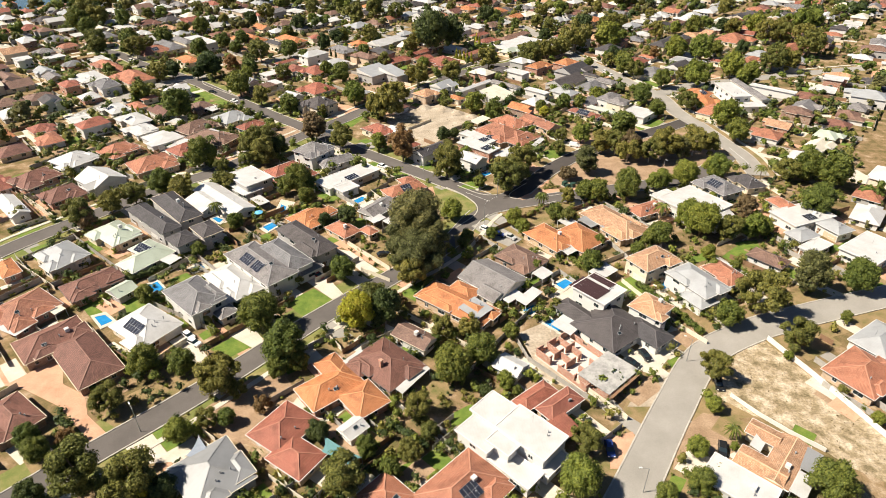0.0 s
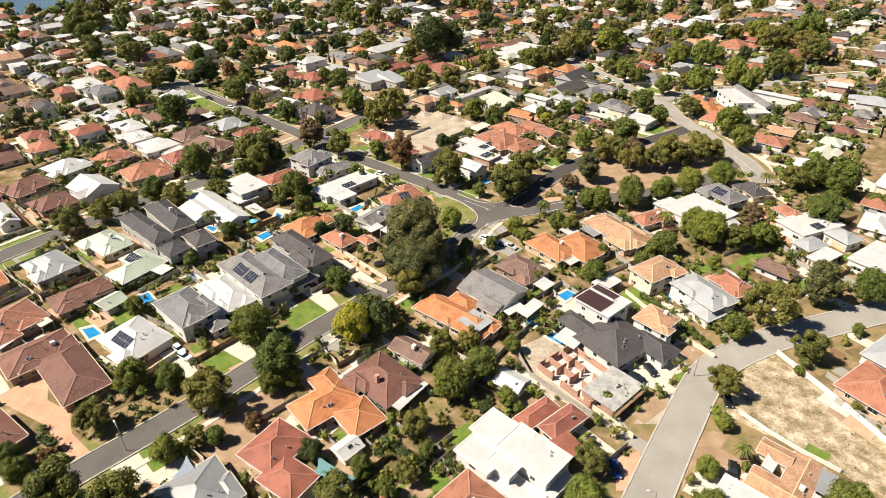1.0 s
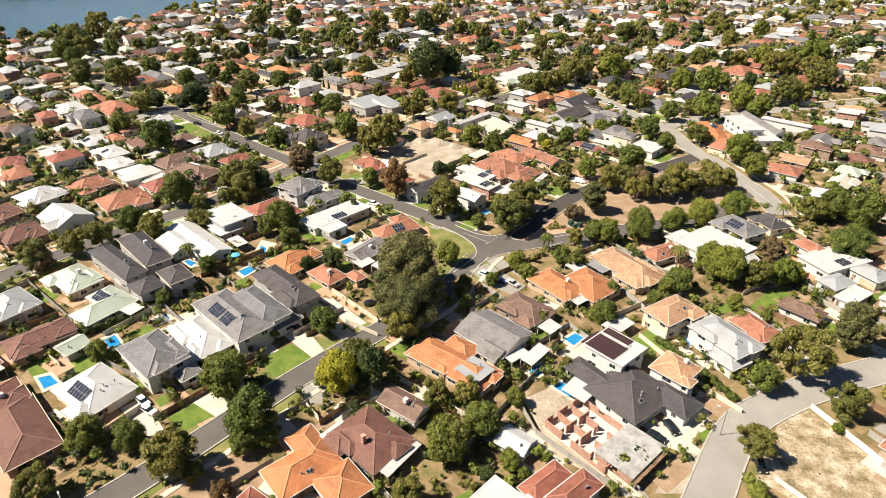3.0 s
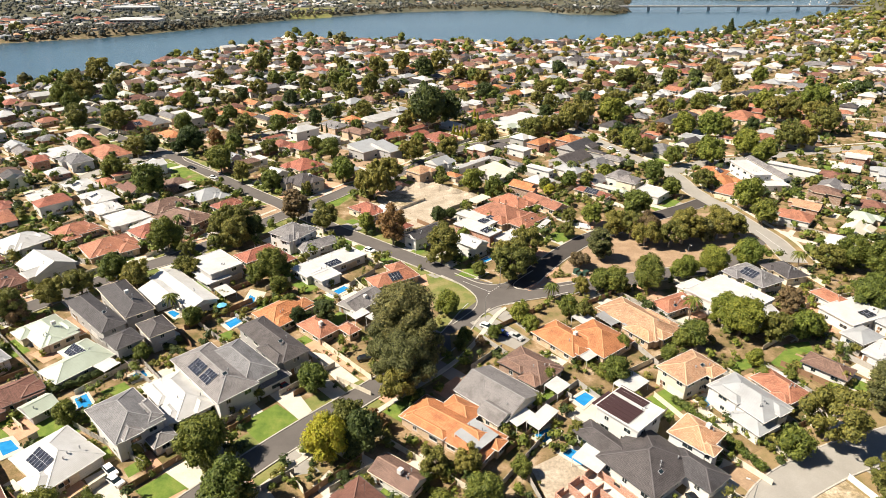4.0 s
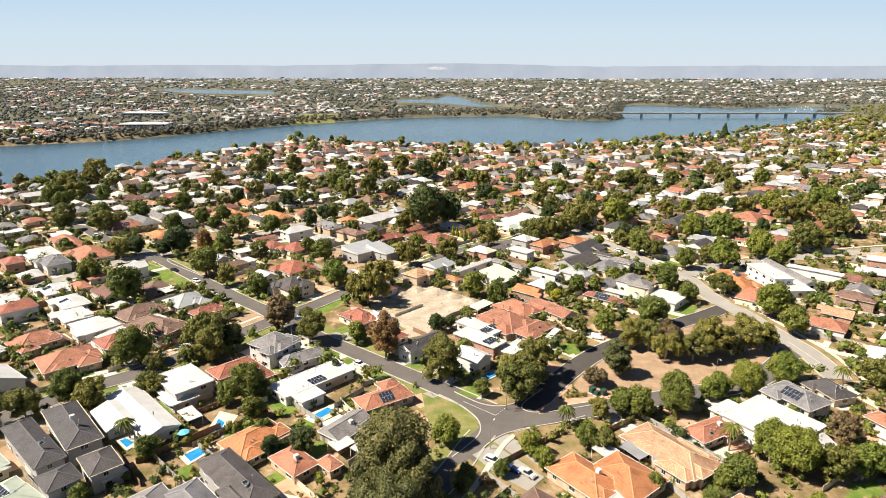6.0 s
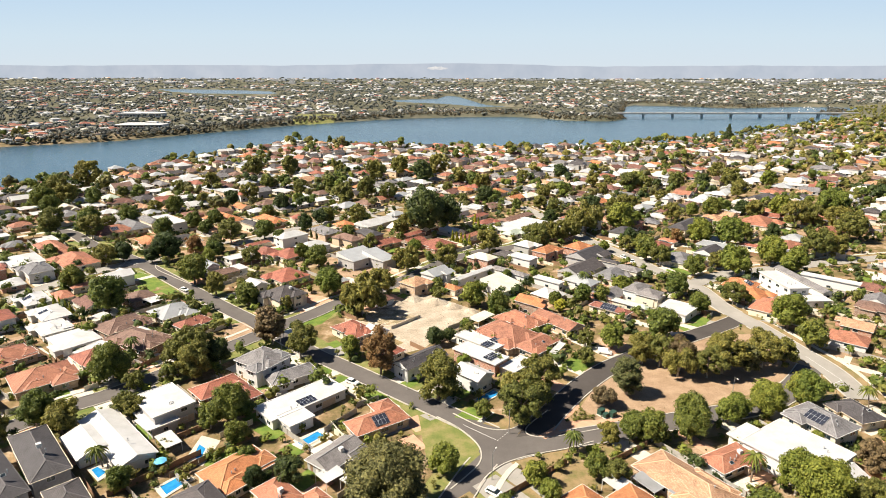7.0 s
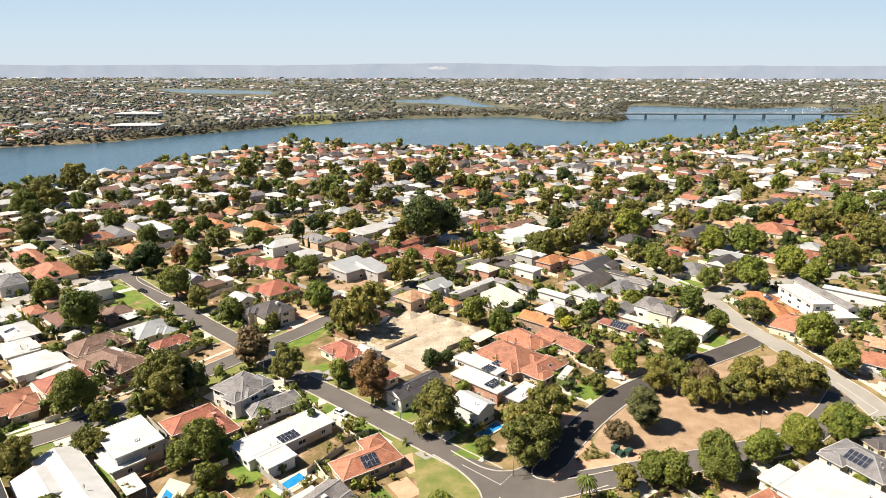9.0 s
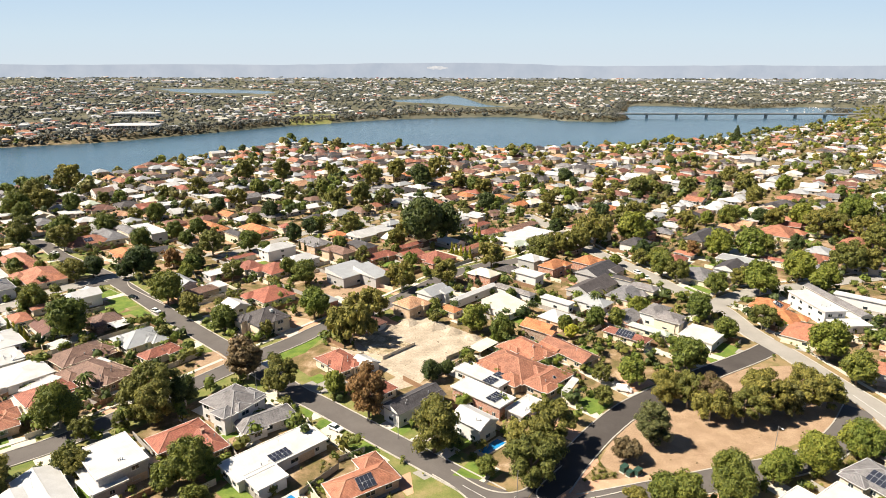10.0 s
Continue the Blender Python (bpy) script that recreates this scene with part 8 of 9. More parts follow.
corner((23.8, 204.5), (47.5, 212.8), (39.4, 210.3), (30.9, 208.3), (26.2, 209.2), (25.3, 211.7), (27.5, 215.4), (33.2, 222.0))
corner((19.2, 201.1), (42.9, 206.4), (35.0, 203.1), (27.5, 200.9), (21.7, 198.7), (17.3, 196.1), (13.2, 191.7), (10.7, 186.9))
build_roads()

# roof heaters and an umbrella
heating_mats(41.7, 141.8, 41, 6.36, 6.8, 9.6, 5)
heating_mats(46.3, 145.8, 41, 6.36, 3.3, 8.0, 2)
umbrella(-67.9, 194.8, "umbrella_blue")


# ---------------- the suburb further off ----------------
RNG = random.Random(7)
KEEP_OUT = [[(-35, 262), (-5, 245), (18, 262), (-2, 300), (-30, 290)], [(20, 205), (60, 215), (140, 240), (150, 290), (60, 262)],
            [(60, 90), (75, 125), (100, 132), (170, 110), (170, 60), (90, 60)]]


def shore_off(x, y):
    """Metres from the water's edge (arrays), minus over water."""
    d = off_line(x, y, RIVER + RIVER[:1])
    return np.where(inside(x, y, RIVER), -d, d)


def free_places(x, y, gap, road_gap):
    """Which places (arrays) are clear of the houses, streets and open lots so far."""
    ok = np.ones(x.shape, bool)
    for h in HOUSES:
        ok &= (x - h[0]) ** 2 + (y - h[1]) ** 2 > (gap + 0.6 * max(h[3], h[4])) ** 2
    for l, w, *_ in ROADS:
        ok &= off_line(x, y, l[::3] + l[-1:]) > w / 2 + road_gap
    for k in KEEP_OUT:
        ok &= ~inside(x, y, k)
    return ok


def surveyed(x, y):
    """The part of the suburb whose houses and trees are set out one by one above."""
    return (y < 480) & (abs(x) < np.maximum(0.60 * y + 34, 0))


COVERS = ["terracotta"] * 4 + ["orange_tile"] * 2 + ["red_tile"] * 4 + ["maroon_tile"] * 7 + ["brown_tile"] * 6 + ["charcoal_tile"] * 5 + ["grey_tile"] * 5 + ["white_metal"] * 17 + ["cream_metal"] * 4 + ["pale_grey_metal"] * 6 + ["tan_tile"] * 3 + ["green_metal"]
WALLS = ["wall_cream"] * 2 + ["wall_white"] * 4 + ["wall_tan_brick"] * 3 + ["wall_red_brick"] * 2 + ["wall_brown_brick"] * 2 + ["wall_sand", "wall_grey"]
FAR_COVERS = sorted(set(COVERS)) + ["trim_white", "wall_cream", "wall_white", "wall_sand", "wall_grey", "glass"]
far_homes = Geo()
count = 0
ang = radians(47)
cu, su = math.cos(ang), math.sin(ang)
spots = []
for i in range(-60, 90):
    for j in range(-70, 70):
        u, v = i * 17.5 + RNG.uniform(-2, 2), (j // 2) * 52 + (j % 2) * 21 + RNG.uniform(-2.5, 2.5)
        x, y = u * cu - v * su, u * su + v * cu
        if y < 60 or y > 1900 or abs(x) > 0.85 * y + 90:
            continue
        spots.append((y, x))
SY, SX = np.array(sorted(spots)).T
ok = (shore_off(SX, SY) > 16) & ((SY < 1000) | ((SX > 350) & (SY < 600 + 0.9 * SX))) & ~(surveyed(SX, SY) & (SY < 225)) & ((SY > 560) | free_places(SX, SY, 8.0, 7))
for kind, pts in PATCHES:
    if kind in ("sand", "dirt", "sandy_weeds"):
        ok &= ~inside(SX, SY, pts)
for x, y, z0 in zip(SX[ok].tolist(), SY[ok].tolist(), ground_z(SX[ok], SY[ok]).tolist()):
    w, d = (RNG.uniform(12, 17), RNG.uniform(9.5, 13.5)) if not surveyed(x, y) else (RNG.uniform(10, 14), RNG.uniform(8.5, 11))
    if RNG.random() < 0.5:
        w, d = d, w
    e = RNG.choice((2.5, 2.5, 2.6, 2.7, 5.0))
    roof = RNG.choice(("hip", "hip", "hip", "gable"))
    cover = RNG.choice(COVERS)
    if cover == "white_metal" and RNG.random() < 0.4:
        roof = "flat"
    rot = 47 + RNG.uniform(-3, 3) + (8 if x > 200 else 0)
    blocks = [(0, 0, w, d)]
    if RNG.random() < 0.8:
        blocks.append((RNG.choice((-0.25, 0.25)) * w, RNG.choice((-1, 1)) * d * 0.42, w * 0.5, d * 0.6))
    if RNG.random() < 0.45:
        blocks.append((RNG.choice((-1, 1)) * w * 0.46, RNG.uniform(-0.2, 0.2) * d, w * 0.4, d * 0.5))
    if count < 128 and surveyed(x, y):
        house(x, y, rot, e, roof, cover, RNG.choice(WALLS), *blocks, far=True, garage=False)
        count += 1
        continue
    m = pose(x, y, z0, 0, 0, rot)
    for n, (dx, dy, bw, bd) in enumerate(blocks):
        g, _ = roof_geo(dx, dy, bw - 1, bd - 1, e + 0.01 * n, roof, radians(24), 0.5, True)
        wall = FAR_COVERS.index(RNG.choice(("wall_cream", "wall_white", "wall_sand", "wall_grey")))
        slots = [FAR_COVERS.index(cover), FAR_COVERS.index("trim_white"), wall]
        for f, k in zip(g.f, g.m):
            far_homes.face([m @ Vector(g.v[q]) for q in f], slots[k])
        g = Geo()
        g.box(dx - bw / 2 + 0.5, dy - bd / 2 + 0.5, 0, dx + bw / 2 - 0.5, dy + bd / 2 - 0.5, e - 0.2, 0, "tb")
        for k in (-0.22, 0.22) if y < 650 else ():
            g.box(dx + k * bw - 0.8, dy - bd / 2 + 0.44, 0.9, dx + k * bw + 0.8, dy - bd / 2 + 0.5, 2.1, 1)
            g.box(dx - bw / 2 + 0.44, dy + k * bd - 0.8, 0.9, dx - bw / 2 + 0.5, dy + k * bd + 0.8, 2.1, 1)
        for f, k in zip(g.f, g.m):
            far_homes.face([m @ Vector(g.v[q]) for q in f], FAR_COVERS.index("glass") if k else wall)
tagged(part("distant_houses", far_homes, FAR_COVERS), "hundreds of small tiled and metal-roofed houses towards the river", "houses", kind="stuff")

dress_lots(RNG)

# trees among the further houses, in loose joined woods
KNOB_V = np.array([(0, 0, -0.8)] + [(math.cos(k * 1.2566), math.sin(k * 1.2566), -0.2) for k in range(5)] + [(0.75 * math.cos(k * 1.2566 + 0.6), 0.75 * math.sin(k * 1.2566 + 0.6), 0.55) for k in range(5)] + [(0, 0, 0.95)])
KNOB_F = np.array([(0, 1 + (k + 1) % 5, 1 + k) for k in range(5)] + [(1 + k, 1 + (k + 1) % 5, 6 + k) for k in range(5)] + [(1 + (k + 1) % 5, 6 + (k + 1) % 5, 6 + k) for k in range(5)] + [(6 + k, 6 + (k + 1) % 5, 11) for k in range(5)])


def wood(name, label, mat, places, quads, seed, knobs=4, core=1.0, spray=0.16):
    """Many crowns (x, y, r, h) joined into one mesh: a knobbly core and leaf sprays for each."""
    rng = np.random.default_rng(seed)
    vs, fs, n0 = [], [], 0
    P = np.array(places)
    z0 = ground_z(P[:, 0], P[:, 1])
    tri = []
    for (x, y, r, h), z in zip(places, z0):
        base = 0.16 if "shrub" in name else 0.30
        wide, low = (0.55, 0.36) if knobs > 2 else (0.4, 0.5)
        lumps = [(rng.uniform(-wide, wide) * r, rng.uniform(-wide, wide) * r, h * rng.uniform(base, base + 0.46), r * rng.uniform(low, low + 0.28)) for _ in range(knobs)]
        for lx, ly, lz, lr in lumps:
            q = KNOB_V * lr * core * (1 + 0.5 * (rng.random((len(KNOB_V), 1)) - 0.5)) * np.array([1, 1, min(1.0, h / (2.4 * lr))]) + np.array([x + lx, y + ly, z + lz])
            vs.append(q)
            fs += (KNOB_F + n0).tolist()
            n0 += len(q)
        if quads:
            v, f = leaf_cloud(rng, [(x + a, y + b, z + c, d) for a, b, c, d in lumps], quads, spray * r, core=False)
            vs.append(np.array(v))
            fs += [[k + n0 for k in p] for p in f]
            n0 += len(v)
        vs.append(np.array([(x - 0.2, y, z - 0.3), (x + 0.2, y, z - 0.3), (x, y, z + h * 0.5)]))
        fs.append([n0, n0 + 1, n0 + 2])
        n0 += 3
    me = bpy.data.meshes.new(name)
    me.from_pydata(np.concatenate(vs).tolist(), [], fs)
    me.materials.append(MATS[mat])
    return tagged(new(name, me), label, "trees", kind="stuff")


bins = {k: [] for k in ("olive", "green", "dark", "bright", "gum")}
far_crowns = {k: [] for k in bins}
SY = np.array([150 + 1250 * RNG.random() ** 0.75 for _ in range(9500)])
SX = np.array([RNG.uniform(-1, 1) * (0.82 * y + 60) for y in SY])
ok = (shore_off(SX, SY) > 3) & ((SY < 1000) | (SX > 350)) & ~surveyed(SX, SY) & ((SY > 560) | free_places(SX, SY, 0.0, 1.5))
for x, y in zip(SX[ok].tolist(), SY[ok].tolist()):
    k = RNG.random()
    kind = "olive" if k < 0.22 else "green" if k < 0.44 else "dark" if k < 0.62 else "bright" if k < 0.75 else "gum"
    copse = noise.noise(Vector((x / 55.0, y / 55.0, 9.0)))
    if RNG.random() > 0.50 + 1.3 * copse:
        continue
    r = RNG.choice((1.8, 2.6, 3.4, 4.2, 5.6)) * RNG.uniform(0.8, 1.25) * (1.0 if y < 560 else 1.12) * (1 + 0.3 * max(0, copse)) * (0.9 if y < 700 else 1.0)
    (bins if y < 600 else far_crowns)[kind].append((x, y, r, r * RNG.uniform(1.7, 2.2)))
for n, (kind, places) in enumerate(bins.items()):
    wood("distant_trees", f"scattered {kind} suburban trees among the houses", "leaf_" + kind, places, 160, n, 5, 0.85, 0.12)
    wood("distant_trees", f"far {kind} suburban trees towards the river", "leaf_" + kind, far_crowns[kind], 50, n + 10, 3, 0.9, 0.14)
SY = np.array([480 + 900 * RNG.random() for _ in range(8500)])
SX = np.array([RNG.uniform(-1, 1) * (0.80 * y + 30) for y in SY])
ok = (shore_off(SX, SY) > 4) & ((SY < 960) | (SX > 350))
wood("garden_shrubs", "low olive and green shrubs round the houses towards the river", "leaf_olive", [(x, y, r, r * 1.5) for x, y in zip(SX[ok].tolist(), SY[ok].tolist()) for r in (RNG.uniform(1.2, 2.6),)], 10, 93, 1, 0.9, 0.25)

# dry tufts on the open lots
tufts = []
for kind, pts in PATCHES:
    if kind in ("sandy_weeds", "sand", "dirt"):
        xs, ys = [p[0] for p in pts], [p[1] for p in pts]
        for _ in range(int((max(xs) - min(xs)) * (max(ys) - min(ys)) * (0.3 if kind == "sandy_weeds" else 0.03))):
            x, y = RNG.uniform(min(xs), max(xs)), RNG.uniform(min(ys), max(ys))
            if inside(np.array([x]), np.array([y]), pts)[0] and noise.noise(Vector((x / 6.0, y / 6.0, 2.0))) > -0.05:
                r = RNG.uniform(0.12, 0.34)
                tufts.append((x, y, r, r * 0.6))
wood("dry_tufts", "low dry grass tufts on bare ground", "leaf_brown", tufts, 10, 66, 1, 0.6, 0.3)

# low garden planting between the nearer houses
SY = np.array([70 + 430 * RNG.random() for _ in range(9000)])
SX = np.array([RNG.uniform(-1, 1) * (0.62 * y + 30) for y in SY])
ok = free_places(SX, SY, -1.0, 0.6)
for cx, cy in CAR_SPOTS:
    ok &= (SX - cx) ** 2 + (SY - cy) ** 2 > 16
for kind, pts in PATCHES:
    if kind not in ("dirt", "lawn_dry"):
        ok &= ~inside(SX, SY, pts)
beds = {"olive": [], "green": [], "bright": [], "dark": []}
for x, y in zip(SX[ok].tolist(), SY[ok].tolist()):
    if noise.noise(Vector((x / 14.0, y / 14.0, 5.0))) < -0.08:
        continue
    r = RNG.choice((0.5, 0.7, 0.9, 1.2, 1.7)) * RNG.uniform(0.8, 1.2)
    beds[RNG.choice(("olive", "olive", "green", "green", "bright", "dark"))].append((x, y, r, r * RNG.uniform(1.5, 2.2)))
SY = np.array([75 + 425 * RNG.random() for _ in range(3000)])
SX = np.array([RNG.uniform(-1, 1) * (0.6 * y + 30) for y in SY])
ok = free_places(SX, SY, 0.8, 1.2)
for cx, cy in CAR_SPOTS:
    ok &= (SX - cx) ** 2 + (SY - cy) ** 2 > 36
for kind, pts in PATCHES:
    if kind != "lawn_dry":
        ok &= ~inside(SX, SY, pts)
for x, y in zip(SX[ok].tolist(), SY[ok].tolist()):
    r = RNG.uniform(1.3, 2.5) * (1.45 if y > 225 else 1.0)
    beds[RNG.choice(("olive", "green", "bright", "dark"))].append((x, y, r, r * RNG.uniform(1.6, 2.3)))
for x, y in FENCE_SPOTS:
    r = RNG.uniform(0.9, 1.7)
    beds[RNG.choice(("olive", "green", "green", "dark"))].append((x + RNG.uniform(-0.6, 0.6), y + RNG.uniform(-0.9, 0.9), r, r * RNG.uniform(1.5, 2.0)))
for n, (kind, places) in enumerate(beds.items()):
    wood("garden_shrubs", f"low {kind} garden shrubs between the houses", "leaf_" + kind, [p for p in places if p[1] < 230 and p[2] < 1.0], 22, n + 20, 1, 0.7, 0.2)
    wood("garden_shrubs", f"tall {kind} garden shrubs between the houses", "leaf_" + kind, [p for p in places if p[1] < 230 and p[2] >= 1.0], 50, n + 24, 2, 0.62, 0.15)
    wood("garden_shrubs", f"further {kind} garden shrubs between the houses", "leaf_" + kind, [p for p in places if p[1] >= 230], 34, n + 28, 2, 0.7, 0.17)
bed = []
for a, b, c in NATIVE_BEDS:
    for _ in range(45):
        u, v = sorted((RNG.random(), RNG.random()))
        r = RNG.uniform(0.3, 0.8)
        bed.append((a[0] * u + b[0] * (v - u) + c[0] * (1 - v), a[1] * u + b[1] * (v - u) + c[1] * (1 - v), r, r * 1.6))
wood("native_planting", "low olive and straw-coloured strappy shrubs on the corner reserve", "leaf_olive", bed, 40, 41, 2, 0.5)

# shoreline trees of the near bank
line = [p for p in smooth_line([p for p in RIVER[3:21]], 14)]
wood("shore_trees", "olive trees along the river bank", "leaf_olive", [(x + RNG.uniform(-6, 14), y - RNG.uniform(8, 26), r, r * 1.9) for x, y in line if RNG.random() < 0.6 for r in (RNG.uniform(2.5, 5.0),)], 60, 31)

FIELD = [(-296, 1277), (-221, 1324), (-238, 1521), (-332, 1499)]

# the far side of the river
far_bins = {"olive": [], "dark": [], "green": []}
# the point of land beside the bridge
SX = np.array([RNG.uniform(480, 1900) for _ in range(2600)])
SY = np.array([RNG.uniform(900, 2000) for _ in range(2600)])
EDGE = np.interp(SX, [494, 667, 851, 905, 957, 1131, 1300, 1900], [1086, 1228, 1366, 1460, 1557, 1790, 1900, 2050])
ok = (SY < EDGE - 8) & (SY > 0.55 * SX + 480)
wood("distant_trees", "trees on the point of land by the bridge", "leaf_olive", [(x, y, r, r * 1.8) for x, y in zip(SX[ok].tolist(), SY[ok].tolist()) for r in (RNG.uniform(3.0, 6.0),)], 14, 91, 3)
far_homes = Geo()
ROOFS = ["terracotta", "white_metal", "white_metal", "pale_grey_metal", "red_tile", "tan_tile", "cream_metal"]
spots = []
for _ in range(19000):
    y = 930 + 3890 * RNG.random() ** 1.4
    x = RNG.uniform(-1, 1) * (0.80 * y + 60)
    spots.append((x, y))
SX, SY = np.array(spots).T
wet = np.full(SX.shape, 1e9)
for w in WATERS:
    d = off_line(SX, SY, w + w[:1])
    wet = np.minimum(wet, np.where(inside(SX, SY, w), -d, d))
screen = np.zeros(SX.shape, bool)
for k in range(0, 9):
    screen |= inside(SX * (1 + 0.016 * k), SY * (1 + 0.016 * k), INLET_MID) | inside(SX * (1 + 0.016 * k), SY * (1 + 0.016 * k), INLET_LEFT)
across = ~screen & ~inside(SX, SY, FIELD) & ~((SX > 340) & (SY < 1400)) & (wet > 4) & ~((SX > 500) & (SX < 1000) & (SY < 1500))
near_line = [(-2600, 330), (-900, 470), (-405, 596), (-225, 938), (60, 880), (357, 976), (667, 1228), (957, 1557), (1131, 1790), (1600, 2100)]
for x, y, dist, z0 in zip(SX[across].tolist(), SY[across].tolist(), wet[across].tolist(), ground_z(SX[across], SY[across]).tolist()):
    yn = np.interp(x, [p[0] for p in near_line], [p[1] for p in near_line])
    if y < yn + 60:
        continue
    town = noise.noise(Vector((x / 300.0, y / 300.0, 3.0)))
    if -110 < x < 20 and 1520 < y < 1600:
        continue
    if dist > 45 and RNG.random() < 0.17 + 0.62 * town:
        s = 1.0 + max(0, y - 1500) / 3500
        w, d, e = RNG.uniform(9, 17) * s, RNG.uniform(8, 12) * s, RNG.choice((2.6, 2.8, 3.0, 4.6)) * (1 + 0.4 * (s - 1))
        cover = RNG.choice(ROOFS)
        g, _ = roof_geo(0, 0, w, d, e, RNG.choice(("hip", "gable", "flat")), radians(22), 0.4, True)
        g.box(-w / 2, -d / 2, 0, w / 2, d / 2, e - 0.2, 2, "tb")
        m = pose(x, y, z0, 0, 0, RNG.uniform(20, 70))
        slots = [FAR_COVERS.index(cover), FAR_COVERS.index("trim_white"), FAR_COVERS.index("wall_white")]
        for f, k in zip(g.f, g.m):
            far_homes.face([m @ Vector(g.v[q]) for q in f], slots[k])
    else:
        s = 1.0 + max(0, y - 1500) / 1900
        r = RNG.uniform(2.8, 6.0) * s
        far_bins[RNG.choice(("olive", "olive", "dark", "green"))].append((x, y, r, r * RNG.uniform(1.0, 1.45) / math.sqrt(s)))
for _ in range(90):
    x, y, w, d = RNG.uniform(-2600, 3000), RNG.uniform(4250, 4700), RNG.uniform(30, 110), RNG.uniform(20, 50)
    z0 = float(ground_z(x, y))
    g = Geo()
    g.box(x - w / 2, y - d / 2, z0, x + w / 2, y + d / 2, z0 + RNG.uniform(9, 14))
    for f in g.f:
        far_homes.face([g.v[q] for q in f], FAR_COVERS.index("wall_white"))
tagged(part("distant_houses", far_homes, FAR_COVERS), "tiny pale roofs of suburbs across the river", "houses", kind="stuff")
# all far kinds share one leaf colour, greyed to imitate haze
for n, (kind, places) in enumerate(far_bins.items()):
    wood("far_woods", f"far {kind} woods and garden trees across the river", "leaf_far_hazed", [p for p in places if p[1] < 2300], 0, 50 + n, 2)
    wood("far_woods", f"remote {kind} woods towards the ranges", "leaf_far_hazed", [(x, y, r * 1.25, h * 0.9) for x, y, r, h in places if y >= 2300], 0, 60 + n, 1)

# the wooded far bank
bank = smooth_line([(957, 1570), (1131, 1800)], 12) + smooth_line(RIVER[25:31], 12) + smooth_line(RIVER[31:47], 9)
wood("bank_scrub", "dense brownish scrub along the far bank", "leaf_scrub", [(x + RNG.uniform(-9, 9), y + RNG.uniform(7, 34), r, r * 1.4) for x, y in bank for _ in range(4) for r in (RNG.uniform(2.2, 4.4),)], 16, 77, 2, 0.75, 0.22)
wood("bank_scrub", "dense olive scrub along the far bank, greyed by haze in its colour", "leaf_far_hazed", [(x + RNG.uniform(-8, 8), y + RNG.uniform(22, 80), r, r * 1.6) for x, y in bank for _ in range(4) for r in (RNG.uniform(3.0, 5.5),)], 16, 78, 2, 0.75, 0.22)

# ---------------- the road bridge ----------------
bridge = tagged(new("bridge"), "long pale concrete road bridge on low piers over the river", "bridge")
A, B = Vector((330, 1502, 0)), Vector((975, 1514, 0))
bridge.location = A
dirn = (B - A).normalized()
side = Vector((-dirn.y, dirn.x, 0))
L = (B - A).length
g = Geo()
g.bar(Vector((0, 0, 0.6)), dirn * L + Vector((0, 0, 0.6)), 9.0, 1.8)
part("girder", g, "concrete", bridge)
g = Geo()
g.bar(Vector((0, 0, 2.4)), dirn * L + Vector((0, 0, 2.4)), 14.0, 0.7)
part("deck", g, "concrete", bridge)
for s in (-1, 1):
    g = Geo()
    g.bar(side * s * 6.8 + Vector((0, 0, 3.1)), dirn * L + side * s * 6.8 + Vector((0, 0, 3.1)), 0.4, 1.3)
    part("parapet", g, "wall_white", bridge)
for k in range(8):
    g = Geo()
    p = dirn * (68 + 68.3 * k)
    for s in (-1, 1):
        g.bar(p + side * s * 3.2 - dirn * 1.5 + Vector((0, 0, -9.0)), p + side * s * 3.2 + dirn * 1.5 + Vector((0, 0, -9.0)), 2.0, 8.7)
    g.bar(p - side * 6 - dirn * 0.5 + Vector((0, 0, -0.3)), p + side * 6 - dirn * 0.5 + Vector((0, 0, -0.3)), 3.4, 0.9)
    part("pier", g, "concrete", bridge)

# ---------------- landmarks of the far bank ----------------
for hx, hy, w, d, h, rows, text in ((-513, 1122, 78, 34, 8.5, (1.0, 4.8), "two-storey white institutional building with dark window bands on the far bank"),
                                    (-652, 1418, 92, 30, 8.0, (3.2,), "long low white-roofed hall among trees on the far bank")):
    hall = tagged(new("hall"), text, "building")
    hall.matrix_world = pose(hx, hy, 0, 0, 0, 4)
    g = Geo()
    g.box(-w / 2, -d / 2, 0, w / 2, d / 2, h, 0, "t")
    part("wall", g, "wall_white", hall)
    for z in rows:
        for k in range(int(w / 6)):
            g = Geo()
            g.box(-w / 2 + 1.2 + k * 6, -d / 2 - 0.12, z, -w / 2 + 6.2 + k * 6, -d / 2, z + 2.4)
            part("window", g, "glass", hall)
    g, _ = roof_geo(0, 0, w, d, h, "hip", radians(9), 1.4, False)
    part("roof", g, ["white_metal", "trim_white", "wall_white"], hall)
    g = Geo()
    g.box(w * 0.12, -d * 0.1, h, w * 0.34, d * 0.2, h + 4.2)
    part("plant_room", g, "wall_white", hall)
g = Geo()
(ax, ay), (bx, by), (cx, cy), (dx, dy) = FIELD
N = 8


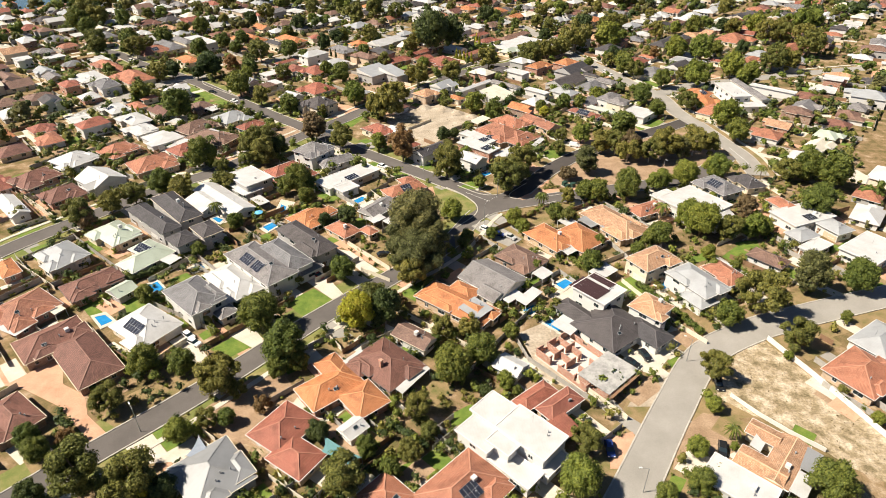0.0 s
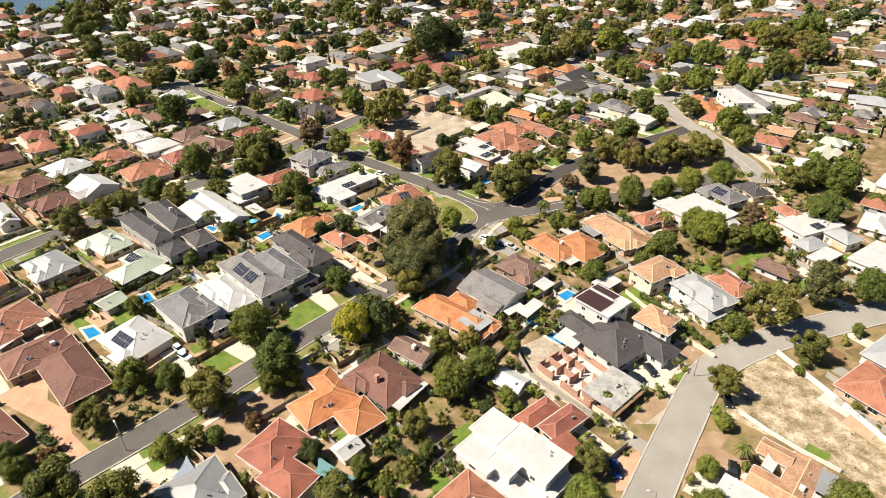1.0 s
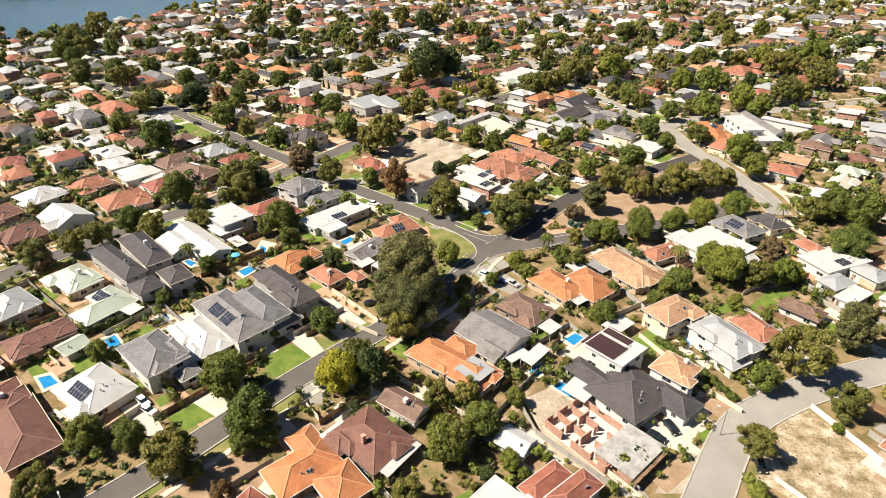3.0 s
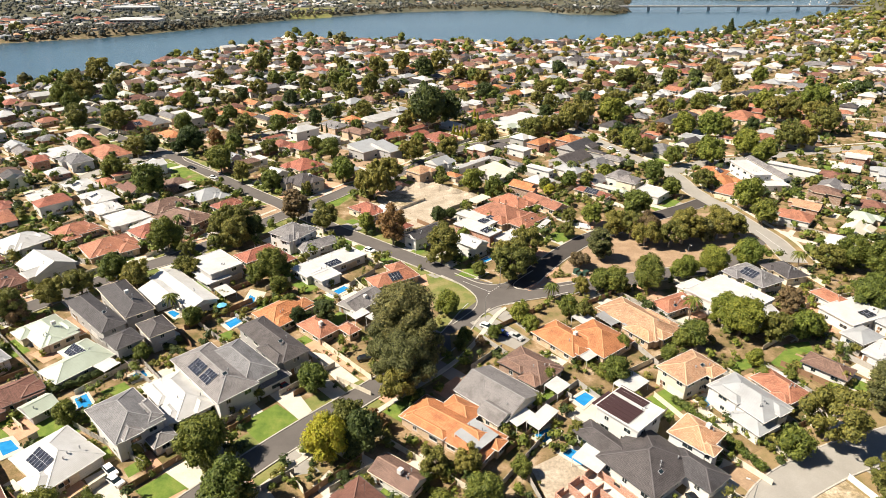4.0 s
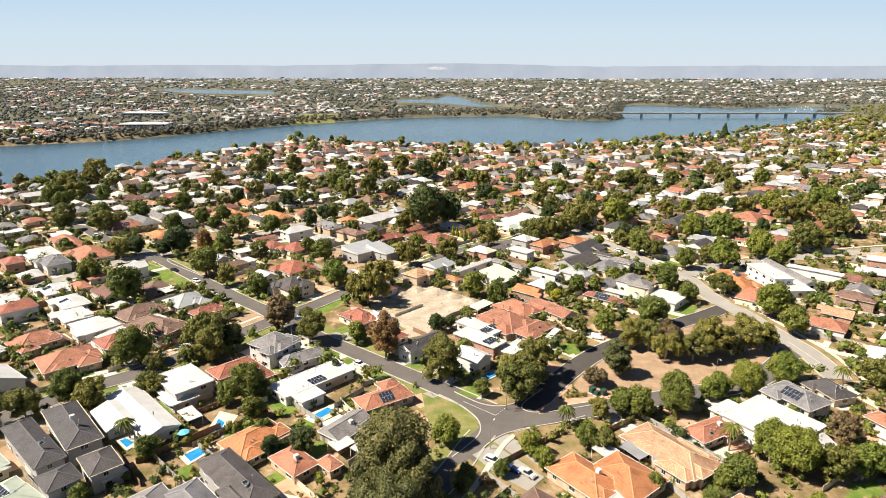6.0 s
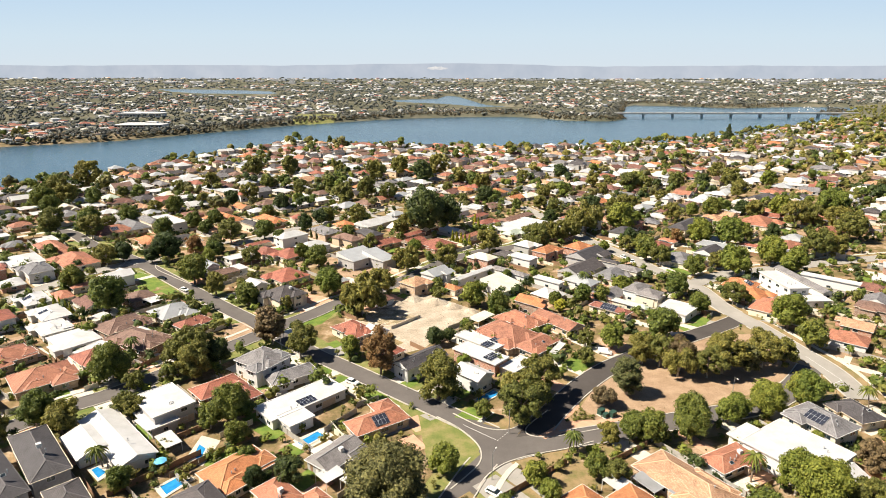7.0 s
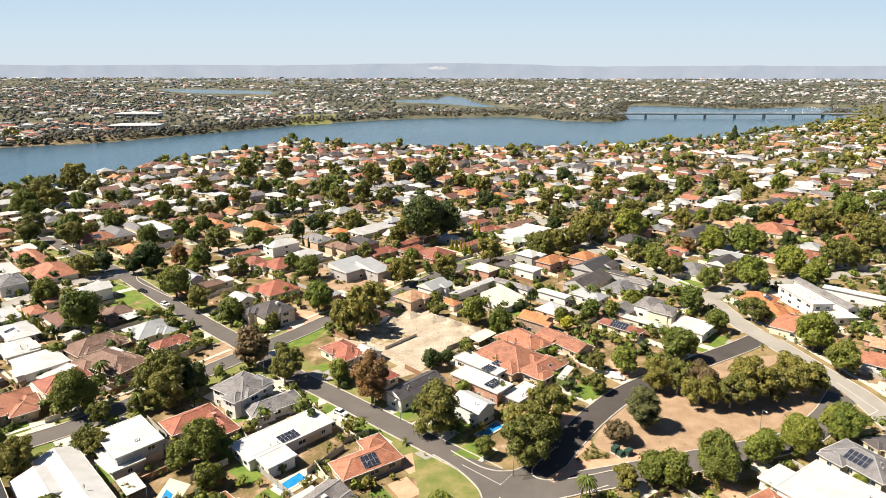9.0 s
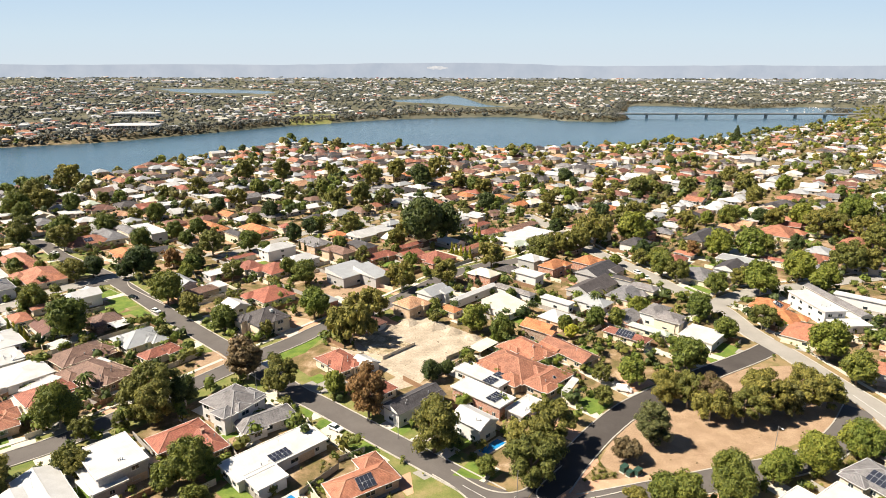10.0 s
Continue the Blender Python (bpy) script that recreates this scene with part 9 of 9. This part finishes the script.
def field_at(i, j):
    u, v = i / N, j / N
    x, y = (ax * (1 - u) + bx * u) * (1 - v) + (dx * (1 - u) + cx * u) * v, (ay * (1 - u) + by * u) * (1 - v) + (dy * (1 - u) + cy * u) * v
    return (x, y, float(ground_z(x, y)) + 0.5)


for i in range(N):
    for j in range(N):
        g.face([field_at(i, j), field_at(i + 1, j), field_at(i + 1, j + 1), field_at(i, j + 1)])
tagged(part("playing_field", g, "lawn_verge"), "green playing field by the far bank", "field", kind="structure")

# ---------------- the ranges behind ----------------
g = Geo()
N = 160
prev = None
for k in range(N + 1):
    x = -3900 + 7800 * k / N
    h = 138 + 12 * noise.noise(Vector((x / 900.0, 1.3, 0))) + 4 * noise.noise(Vector((x / 160.0, 7.3, 0))) + 10 * math.exp(-((x + 300) / 900) ** 2)
    y = 4860
    if prev:
        g.face([(prev[0], prev[1], 0), (x, y, 0), (x, y + 10, h), (prev[0], prev[1] + 10, prev[2])])
        g.face([(prev[0], prev[1] + 10, prev[2]), (x, y + 10, h), (x, y + 60, -10), (prev[0], prev[1] + 60, -10)])
    prev = (x, y, h)
tagged(part("far_hills", g, "far_hills"), "low range on the horizon, its haze put in as a glowing blue-grey colour", "hills", kind="structure")

g = Geo()
for k in range(10):
    x0, x1 = -118 + 15.5 * k, -118 + 15.5 * (k + 1)
    top = [122 + 9 * math.sin(0.33 * q) + 3 * math.sin(2.1 * q) for q in (k, k + 1)]
    low = [112 - 7 * math.sin(0.33 * q) + 2 * math.sin(1.7 * q) for q in (k, k + 1)]
    g.face([(x0, 4856, low[0]), (x1, 4856, low[1]), (x1, 4862, top[1]), (x0, 4862, top[0])])
tagged(part("quarry", g, "quarry_face"), "quarry scar on the distant range, haze put into its pale glowing colour", "quarry", kind="structure")

# ---------------- added glowing sheet for the pale summer haze low in the sky behind the range ---
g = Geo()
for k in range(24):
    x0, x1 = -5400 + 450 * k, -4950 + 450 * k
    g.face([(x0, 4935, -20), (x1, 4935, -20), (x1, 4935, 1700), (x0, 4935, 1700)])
tagged(part("backdrop", g, "sky_haze"), "glowing sheet coloured as pale blue hazy summer sky above the horizon", "sky", kind="structure")
